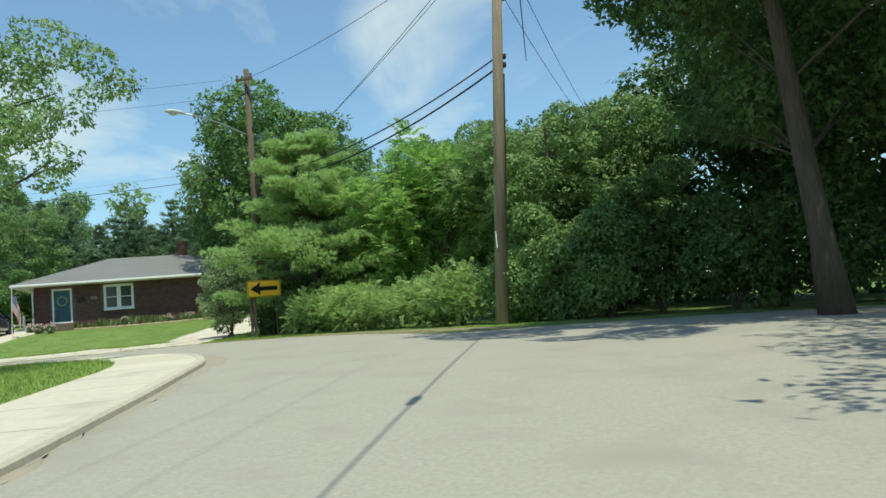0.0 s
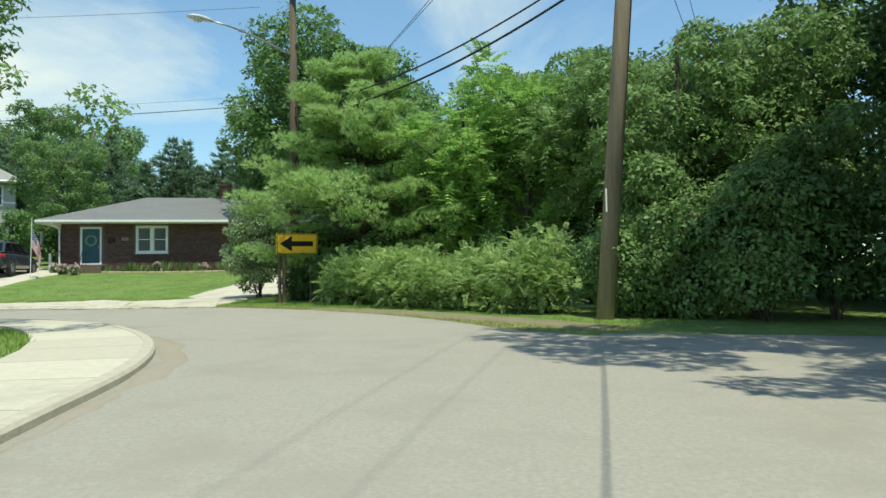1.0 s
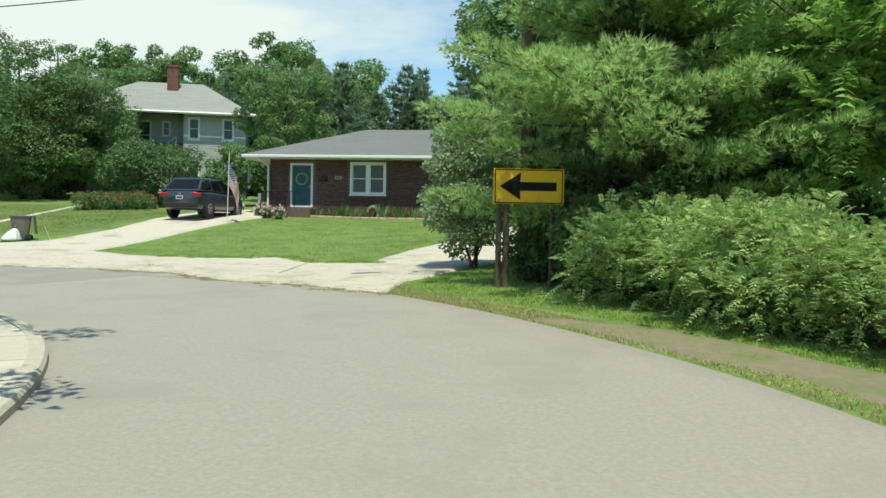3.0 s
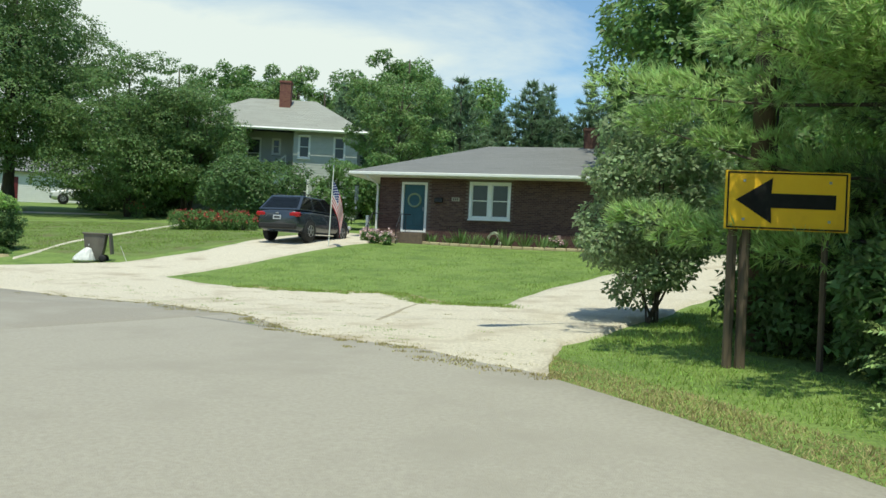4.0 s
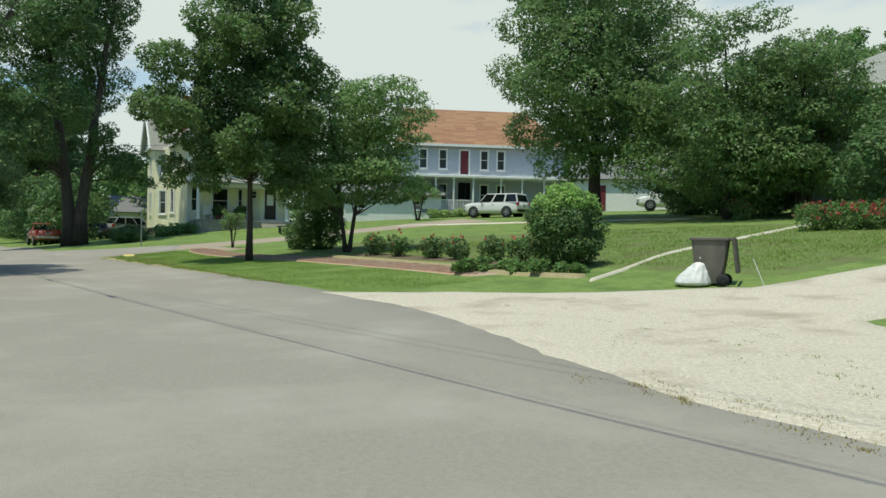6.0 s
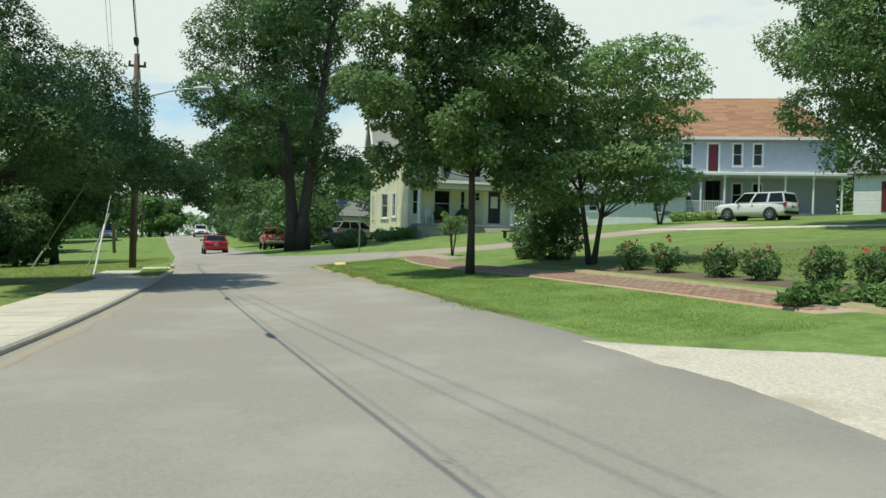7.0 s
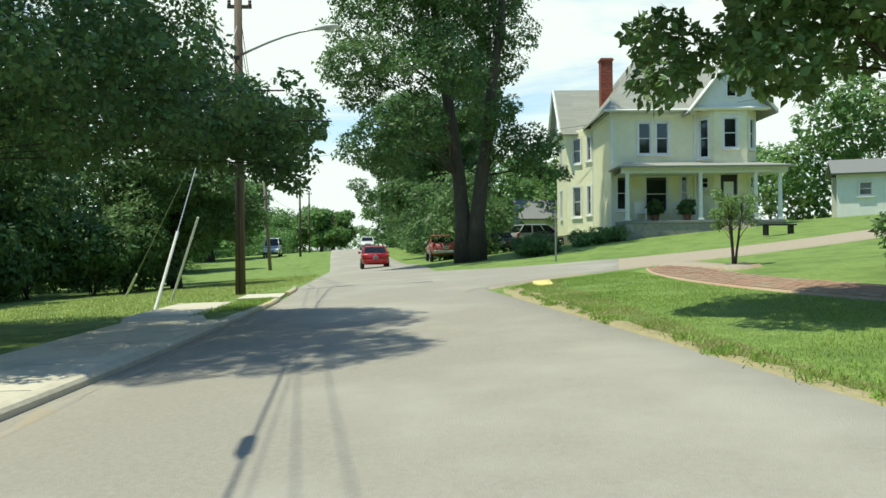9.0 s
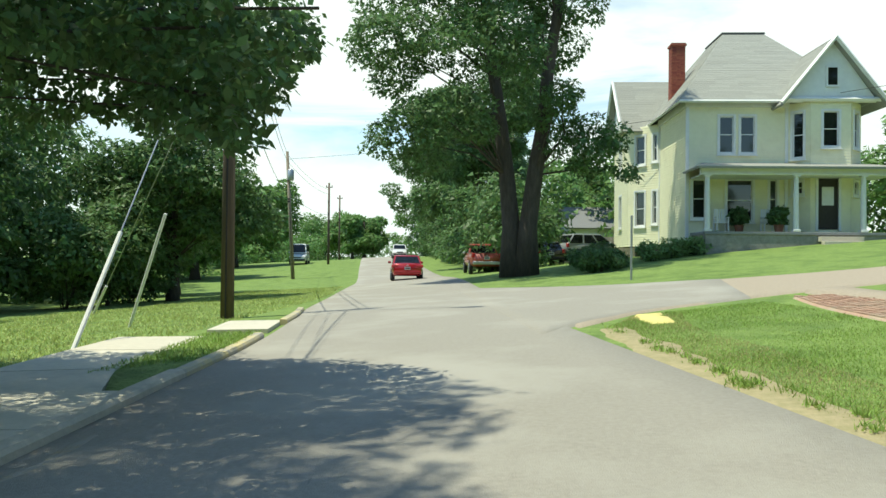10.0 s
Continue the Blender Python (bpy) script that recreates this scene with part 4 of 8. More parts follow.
bush = shrub((-28.7, 33.6), (0.84, 0.82, 1.75), 0.065, 8000, LEAF_DARK, 153, "clipped round dark bush with pale shoots on a sunlit-coloured top", name="round_bush", clumps=60)
shrub((-43.4, 31.2), (0.95, 0.9, 2.3), 0.09, 5000, LEAF_DARK, 154, "dense dark clipped bush on the lawn", name="dark_bush", clumps=44)
# pale shoots capping the round bush; the bright leaf colour also paints its sunlit top
rng = np.random.default_rng(7)
a = rng.uniform(0, 6.28, 26)
q = np.sqrt(rng.random(26)) * 0.72
v, f = leaf_cloud(rng, np.c_[q * np.cos(a), q * np.sin(a), 1.86 - 0.85 * q ** 2 + rng.normal(0, 0.04, 26)], np.full(26, 0.19), 5200, 0.07)
part("new_growth", mesh_flat("new_growth", v, f, 3, LEAF_BRIGHT), LEAF_BRIGHT, bush, "pale yellow-green shoots, coloured brighter for the sunlit top")
tree((-40.0, 31.4), 6.7, (2.8, 2.8), 0.6, 0.07, 0.10, 17000, LEAF_OLIVE, 155, "spreading twin-trunked ornamental tree on the lawn", name="dogwood_tree", clumps=120, stems=2, clump_size=0.52, flat=0.32, lobe_count=20, splay=0.16)
# crown masses of the maple: widest low down, drawn in towards the top
MAPLE = [(0, 0, 11.2, 0.9), (0.5, -0.5, 9.8, 1.0), (-0.6, 0.4, 9.0, 1.1), (0, 0, 7.6, 1.4), (1.2, -0.8, 7.0, 1.0), (-1.3, 0.3, 6.6, 1.0), (0.3, 1.3, 6.3, 1.0), (-0.3, -1.5, 6.2, 1.1), (1.5, 0.9, 5.0, 0.9),
         (-1.5, -0.9, 4.8, 1.0), (0.6, -1.9, 4.6, 0.9), (-0.8, 1.6, 4.6, 0.9), (1.8, -0.7, 4.1, 0.7), (-1.8, 0.6, 4.0, 0.7), (0.1, -1.6, 3.7, 0.7), (0, 0, 5.2, 1.3),
         (1.0, -1.0, 3.0, 0.75), (-1.2, -0.7, 2.9, 0.75), (0.2, 1.2, 3.0, 0.75), (-0.4, -1.9, 3.0, 0.65), (0.2, -0.4, 3.4, 0.9), (1.6, 0.3, 3.3, 0.6), (-1.4, 0.9, 3.2, 0.6), (-0.8, -2.5, 5.2, 0.9), (-0.6, -2.9, 4.6, 0.6), (-1.0, -2.4, 6.3, 0.9)]
tree((-39.0, 27.8), 12.4, (2.2, 2.2), 2.2, 0.088, 0.11, 36000, LEAF_WOOD, 156, "slender dark-trunked maple beside the brick path", name="maple_tree", clumps=210, clump_size=0.48, lobes=MAPLE, shape=kites, limb=0.4)
tree((-48.5, 28.5), 1.95, (0.55, 0.55), 0.6, 0.02, 0.05, 1300, LEAF_OLIVE, 157, "small many-stemmed sapling planted on the lawn", name="sapling", clumps=26, stems=3)
# crown masses of the old street tree: high to the south, drooping low to the north
OLD_TREE = [(0, -4.1, 5.6, 2.0), (1, -4.3, 9.0, 2.3), (-1, -4.0, 12.4, 2.5), (0, -2.4, 16.0, 2.8), (0.5, 0.6, 18.6, 2.8), (0, 1.7, 14.8, 2.1), (0.8, 1.2, 11.2, 1.7), (0, 2.7, 5.4, 1.3),
            (1, 1.6, 7.2, 1.3), (2.8, -1.4, 9.2, 2.0), (-2.8, -0.8, 10, 2.6), (3.0, -0.4, 13.4, 2.3), (-2.6, 0.5, 14.6, 2.5), (2.2, 1.4, 6.4, 1.2), (-1, 3.9, 4.7, 1.0), (2.0, -2.6, 6.4, 1.5)]
tree((-68.8, 21.2), 20.5, (6.3, 6.5), 2.0, 0.4, 0.17, 34000, LEAF_DARK, 158, "huge old street tree with a forked trunk", name="street_tree", clumps=190, stems=2, clump_size=0.42, lobes=OLD_TREE, fork=0.09, splay=0.2)
for k in range(7):
    tree((-40 - 4.4 * k, 79 + 2.5 * math.sin(3.0 * k)), 15.5 + 2.5 * math.sin(2.3 * k + 1), (4.0, 3.8), 1.0, 0.28, 0.3, 5500, LEAF_OLIVE if k % 2 else LEAF_MID, 340 + k, "tall green tree behind the grey house", name="far_tree", clumps=60, group="far trees behind the yards")
for k in range(9):
    x = -40 - 6.5 * k
    tree((x, 88 + 5 * math.sin(3.0 * k)), 17 + 3 * math.sin(1.7 * k), (5.6, 5.4), 1.5, 0.3, 0.36, 6500, LEAF_OLIVE if k % 3 == 0 else LEAF_MID, 160 + k, "tall tree far behind the yards", name="far_tree", clumps=56, group="far trees behind the yards")

# --- south side of the second street
# the first tree reaches over the road with low boughs
BOUGHS = [(-0.6, -1.8, 7.6, 2.1), (-0.5, -1.4, 7.99, 2.2), (-2.0, 2.3, 5.45, 1.47), (0.2, -2.6, 9.8, 2.0), (-1.0, -0.9, 5.0, 1.5), (-0.1, -2.0, 4.99, 1.9), (-2.0, 1.36, 4.07, 1.39),
          (-0.8, 6.1, 3.49, 0.5), (-2.0, 5.8, 3.49, 0.55), (-2.0, 5.05, 3.56, 0.69), (0.3, 5.0, 3.39, 0.8), (0.9, 3.2, 3.59, 1.0), (-1.3, 3.8, 3.79, 1.0), (-2.0, 5.17, 3.52, 0.66),
          (-2.0, 5.38, 3.37, 0.6), (-2.0, 5.35, 3.27, 0.59), (-2.0, 4.34, 3.76, 0.84), (-2.0, 5.48, 2.9, 0.5), (-2.0, 3.44, 4.32, 1.05), (-2.0, 4.62, 3.38, 0.75), (-1.7, 1.6, 4.79, 1.3),
          (-2.0, 2.51, 5.63, 1.25), (-2.0, 3.67, 4.61, 0.94), (-1.0, 0.2, 6.39, 1.5), (-2.0, 4.47, 3.59, 0.68), (2.1, 4.6, 3.49, 0.9), (3.5, 4.0, 3.69, 1.0), (2.9, 2.4, 4.49, 1.3),
          (4.7, 2.6, 4.49, 1.2), (1.7, 5.6, 3.39, 0.7), (3.8, 3.7, 12.0, 1.1), (2.5, 3.0, 12.2, 1.1), (5.0, 2.9, 12.2, 1.1), (1.0, 2.5, 11.8, 1.1), (4.6, 1.5, 12.0, 1.2),
          (2.8, 1.6, 12.0, 1.4), (0.8, 1.2, 11.4, 1.3), (3.8, 0.2, 11.2, 1.4), (1.6, -0.6, 10.8, 1.4),
          (0.0, 6.2, 3.1, 0.5), (0.2, 6.3, 2.6, 0.4), (0.0, 6.3, 3.7, 0.45), (-0.3, 6.9, 3.3, 0.45), (-0.9, 5.4, 3.3, 0.5)]
for k, (p, h, s, b, n, m) in enumerate([((-41.0, 14.2), 13.5, (5.6, 6.0), 2.6, 84000, LEAF_DARK), ((-33.5, 6.6), 14.0, (5.4, 4.6), 0.4, 10000, LEAF_DARK), ((-41.0, 3.4), 14.0, (5.2, 4.4), 0.4, 13000, LEAF_DARK),
                                         ((-48.8, 2.8), 13.0, (5.0, 4.4), 0.4, 13000, LEAF_DARK), ((-56.5, 3.2), 11.0, (4.6, 4.0), 0.4, 11000, LEAF_DARK), ((-64.5, 8.2), 7.6, (3.6, 3.2), 0.8, 9000, LEAF_DARK),
                                         ((-27.0, 9.5), 13.0, (5.0, 5.0), 1.5, 5000, LEAF_DARK), ((-58.0, -3.0), 15.0, (6.0, 6.0), 1.0, 7000, LEAF_DARK), ((-72.0, 4.5), 7.5, (4.0, 3.4), 0.8, 6000, LEAF_DARK)]):
    tree(p, h, s, b, 0.3 if k < 1 else 0.2, 0.078 if k < 1 else 0.2, n, m, 180 + k, "tall leafy tree shading the pavement" if k < 2 else "dark tree in the wood beside the street", name="wood_tree", clumps=430 if k < 1 else 110, group="trees south of the street", lobes=BOUGHS if k < 1 else None, clump_size=0.45 if k < 1 else 0.42, limbs=3 if k < 1 else 9, shape=kites if k < 1 else blades, limb=0.2 if k < 1 else 1.0)
# dense dark thicket along the edge of the mown grass
for k, p in enumerate(resample([(-32.0, 8.2), (-38.0, 7.6), (-44.0, 7.0), (-49.0, 6.6), (-54.0, 5.6), (-58.5, 6.6), (-63.5, 7.6)], 2.1)):
    shrub((p[0], p[1] + 0.5 * math.sin(2.0 * k)), (1.7, 1.4, 3.7 + 0.8 * math.sin(2.7 * k)), 0.19, 2600, LEAF_DARK, 200 + k, "dark undergrowth at the edge of the wood", name="undergrowth_bush", group="undergrowth at the wood's edge", clumps=36)
for k, (p, h, s) in enumerate([((-113, 27.5), 10, 4.2), ((-98, 16.6), 17, 4.8), ((-112, 15.5), 20, 6.5), ((-129, 11.5), 21, 7), ((-150, 6.0), 21, 8), ((-96, -6), 9, 4.5), ((-118, -12), 10, 5), ((-150, -22), 13, 7), ((-183, -16), 9.5, 5), ((-172, -11), 8.5, 4.5), ((-235, -10), 17, 9), ((-238, -38), 14, 9), ((-190, 4), 16, 8)]):
    tree(p, h, (s, s), 0.2, 0.35, 0.36 if k < 5 else 0.75, 12000 if k < 5 else 3500, LEAF_DARK if k < 5 else LEAF_MID, 220 + k, "leafy tree along the far end of the street", name="far_street_tree", clumps=60, group="trees along the far street")


# --- woods too deep to tell tree from tree
def wood_mass(name, line, depth, height, count, leaf, material, seed, label, low=0.0):
    rng = np.random.default_rng(seed)
    p = resample(line, 2.2)
    pts, rad = [], []
    t = np.gradient(p, axis=0)
    t /= np.hypot(t[:, 0], t[:, 1])[:, None]
    for i, (x, y) in enumerate(p):
        top = height * (0.72 + 0.4 * noise.noise((x * 0.11, y * 0.11, seed)) + 0.2 * noise.noise((x * 0.35, y * 0.35, seed)))
        for k in range(max(2, int(top / 1.7))):
            d = rng.uniform(-0.5, 0.5) * depth
            q = (x - t[i, 1] * d + rng.normal(0, 0.7), y + t[i, 0] * d + rng.normal(0, 0.7))
            pts.append((q[0], q[1], gz(*q) + low + (k + rng.random()) * (top - low) / max(2, int(top / 1.7))))
            rad.append(rng.uniform(1.2, 2.1))
    v, f = leaf_cloud(rng, np.array(pts), np.array(rad), int(count * 1.8), leaf * 0.85)
    return tagged(new(name, mesh_flat(name, v, f, 3, material)), label, "woods", kind="stuff")


wood_mass("verge_wood", [(-1.0, 31.5), (5, 30), (11.5, 27.5)], 4.0, 6.6, 9000, 0.3, LEAF_MID, 10, "tangled green thicket behind the verge trees")
wood_mass("corner_wood", [(13, 26), (19, 21), (24, 14), (27, 6)], 5.0, 9.5, 20000, 0.36, LEAF_DARK, 11, "dark tangled wood behind the corner trees")
wood_mass("south_wood", [(-21, 7.5), (-30, 6.0), (-40, 3.6), (-50, 1.4), (-60, 1.0), (-72, -1.0)], 5.0, 9.5, 34000, 0.34, LEAF_DARK, 12, "deep dark wood south of the street")
wood_mass("north_wood", [(30, 92), (0, 96), (-30, 100), (-60, 102), (-95, 98), (-130, 88)], 7.0, 14.0, 52000, 0.6, LEAF_MID, 13, "distant belt of green woods behind the houses")
wood_mass("west_wood", [(-84, 34), (-92, 30), (-104, 24.5), (-120, 20), (-150, 13.5), (-190, 6), (-232, -6)], 6.0, 10.5, 26000, 0.5, LEAF_MID, 14, "belt of street trees and shrubs beyond the cream house")
wood_mass("street_thicket", [(-83, 20.6), (-95, 17.8), (-110, 14.6), (-130, 10.2), (-160, 3.0)], 2.6, 6.5, 20000, 0.34, LEAF_DARK, 19, "dark thicket and hedges along the far street")
wood_mass("south_west_wood", [(-78, -3), (-95, -9), (-120, -16), (-160, -27), (-205, -36), (-245, -32), (-250, -16)], 6.0, 7.5, 20000, 0.55, LEAF_MID, 15, "distant trees along the far side of the street")
wood_mass("rear_wood", [(-80, 50), (-90, 45), (-104, 37), (-120, 30)], 5.0, 10.0, 16000, 0.42, LEAF_MID, 18, "green trees behind the cream house")
wood_mass("yard_thicket", [(-29, 66), (-38, 66.5), (-48, 66), (-60, 67), (-66, 70)], 3.0, 5.5, 16000, 0.34, LEAF_DARK, 17, "dark thicket behind the yard trees")
wood_mass("drive_wood", [(-3, 46), (2, 49), (8, 52), (16, 50)], 4.0, 8.0, 9000, 0.4, LEAF_MID, 16, "green thicket beside the side driveway")

# ---------------------------------------------------------------- houses
# House axes: x runs along the front (to the right for someone facing it), y into the house, z up.
def solid_wall(bm, length, z0, z1, holes, m, thick=0.22):
    """A wall slab on the x axis from 0 to length with openings (x0, x1, z0, z1) right through it."""
    xs = sorted({0.0, length, *[h[0] for h in holes], *[h[1] for h in holes]})
    zs = sorted({z0, z1, *[h[2] for h in holes], *[h[3] for h in holes]})
    for xa, xb in zip(xs, xs[1:]):
        for za, zb in zip(zs, zs[1:]):
            cx, cz = (xa + xb) / 2, (za + zb) / 2
            if any(h[0] < cx < h[1] and h[2] < cz < h[3] for h in holes):
                continue
            box(bm, cx, thick / 2, cz, xb - xa, thick, zb - za, m=m)


def clapboards(length, z0, z1, holes, m, lap=0.125):
    """Lapped boards in front of a wall, broken at the openings."""
    verts, faces = [], []
    z = z0
    while z < z1 - 0.02:
        top = min(z + lap, z1)
        cuts = sorted((max(0, h[0]), min(length, h[1])) for h in holes if h[2] < (z + top) / 2 < h[3])
        x = 0.0
        spans = []
        for a, b in cuts:
            if a > x:
                spans.append((x, a))
            x = max(x, b)
        if x < length:
            spans.append((x, length))
        for a, b in spans:
            i = len(verts)
            for p in ((a, -0.026, z), (b, -0.026, z), (b, -0.006, top), (a, -0.006, top), (a, 0.0, z), (b, 0.0, z)):
                verts.append(m @ Vector(p))
            faces += [(i, i + 1, i + 2, i + 3), (i + 4, i + 5, i + 1, i)]
        z += lap
    return verts, faces


def window_unit(host, m, w, h, frame_material, pane_material, sashes=1, trim=0.09, name="window", sill=True, post=0.0):
    """A window with casing, sill, sash rails and panes, its lower left corner at m's origin."""
    win = new(name)
    win.parent = host
    bm = bmesh.new()
    for cx, cz, sx, sz in ((-trim / 2, h / 2, trim, h + 2 * trim), (w + trim / 2, h / 2, trim, h + 2 * trim), (w / 2, h + trim / 2, w, trim), (w / 2, -trim / 2, w, trim)):
        box(bm, cx, -0.02, cz, sx, 0.07, sz, m=m)
    part("casing", bm, frame_material, win)
    if sill:
        part("sill", boxm(w / 2, -0.05, -trim - 0.02, w + 2.6 * trim, 0.14, 0.045, m=m), frame_material, win)
    if post:
        part("mullion", boxm(w / 2, 0.0, h / 2, post, 0.07, h, m=m), frame_material, win)
    each = (w - post * (sashes - 1)) / sashes
    for s in range(sashes):
        x0 = s * (each + post)
        bm = bmesh.new()
        b = 0.04
        for cx, cz, sx, sz in ((x0 + b / 2, h / 2, b, h), (x0 + each - b / 2, h / 2, b, h), (x0 + each / 2, h - b / 2, each, b), (x0 + each / 2, b / 2, each, b), (x0 + each / 2, h / 2, each, b)):
            box(bm, cx, 0.045, cz, sx, 0.05, sz, m=m)
        part("sash", bm, frame_material, win)
        for q in (0, 1):
            part("pane", boxm(x0 + each / 2, 0.06 - 0.012 * q, h * (0.25 + 0.5 * q), each - 2 * b, 0.008, h / 2 - b, m=m), pane_material, win)
    return win


def roof_face(bm, corners, thick=0.1):
    """One roof slope as a slab."""
    c = [Vector(p) for p in corners]
    n = (c[1] - c[0]).cross(c[-1] - c[0]).normalized()
    if n.z < 0:
        n = -n
    top = [bm.verts.new(p) for p in c]
    low = [bm.verts.new(p - n * thick) for p in c]
    bm.faces.new(top)
    bm.faces.new(list(reversed(low)))
    for i in range(len(c)):
        j = (i + 1) % len(c)
        bm.faces.new((top[i], low[i], low[j], top[j]))


def shingle_courses(corners, drop=0.16, lift=0.006):
    """Thin lapped shingle courses on one slope: corners run eave-left, eave-right, ridge-right, ridge-left."""
    a, b, c, d = [Vector(p) for p in corners]
    n = (b - a).cross(d - a).normalized()
    if n.z < 0:
        n = -n
    rows = max(2, int((d - a).length / drop))
    verts, faces = [], []
    rng = random.Random(5)
    for r in range(rows):
        f0, f1 = r / rows, (r + 1.12) / rows
        f1 = min(f1, 1.0)
        p0, p1 = a.lerp(d, f0), b.lerp(c, f0)
        q0, q1 = a.lerp(d, f1), b.lerp(c, f1)
        width = (p1 - p0).length
        if width < 0.05:
            continue
        cuts = max(1, int(width / 0.9))
        off = rng.random() * 0.9 / max(width, 0.9)
        stops = sorted({0.0, 1.0, *[min(1.0, max(0.0, (k + off) / cuts)) for k in range(cuts)]})
        for s, e in zip(stops, stops[1:]):
            i = len(verts)
            h = n * (lift + 0.003 * rng.random())
            for p in (p0.lerp(p1, s) + h, p0.lerp(p1, e) + h, q0.lerp(q1, e) + n * 0.003, q0.lerp(q1, s) + n * 0.003, p0.lerp(p1, s), p0.lerp(p1, e)):
                verts.append(p)
            faces += [(i, i + 1, i + 2, i + 3), (i + 4, i + 5, i + 1, i)]
    return verts, faces


def hip_roof(host, x0, x1, y0, y1, eave, ridge, material, name="roof", thick=0.12, ridge_ends=None, drop=0.16):
    """A hipped roof over a rectangle, with shingle courses on its slopes."""
    half = (y1 - y0) / 2
    yr = (y0 + y1) / 2
    ra, rb = ridge_ends or (x0 + half, x1 - half)
    slopes = [((x0, y0, eave), (x1, y0, eave), (rb, yr, ridge), (ra, yr, ridge)), ((x1, y1, eave), (x0, y1, eave), (ra, yr, ridge), (rb, yr, ridge)),
              ((x0, y1, eave), (x0, y0, eave), (ra, yr, ridge), (ra, yr, ridge)), ((x1, y0, eave), (x1, y1, eave), (rb, yr, ridge), (rb, yr, ridge))]
    bm = bmesh.new()
    for s in slopes:
        pts = list(dict.fromkeys(s))
        roof_face(bm, pts, thick)
    roof = part(name, bm, material, host)
    verts, faces = [], []
    for s in slopes:
        v, f = shingle_courses(s, drop)
        faces += [tuple(i + len(verts) for i in q) for q in f]
        verts += v
    sh = part("shingle_field", mesh_from("shingle_field", verts, faces, material), material, roof)
    sh["kind"] = "stuff"
    return roof


def chimney(host, x, y, z0, z1, w, material, m=None):
    bm = bmesh.new()
    box(bm, x, y, (z0 + z1) / 2, w, w, z1 - z0)
    n = int((z1 - z0) / 0.075)
    for k in range(n):
        zc = z0 + (k + 0.5) * (z1 - z0) / n
        for s in range(4):
            for q in range(3):
                o = (-w / 3 + q * w / 3 + (0.04 if k % 2 else -0.04))
                o = max(-w / 2 + 0.11, min(w / 2 - 0.11, o))
                d = w / 2 + 0.004
                px, py = ((o, -d), (d, o), (o, d), (-d, o))[s]
                sx, sy = ((0.2, 0.012), (0.012, 0.2))[s % 2]
                box(bm, x + px, y + py, zc, sx, sy, 0.062)
    box(bm, x, y, z1 + 0.03, w + 0.12, w + 0.12, 0.08)
    box(bm, x, y, z1 + 0.1, w + 0.04, w + 0.04, 0.06)
    return part("chimney", bm, material, host)


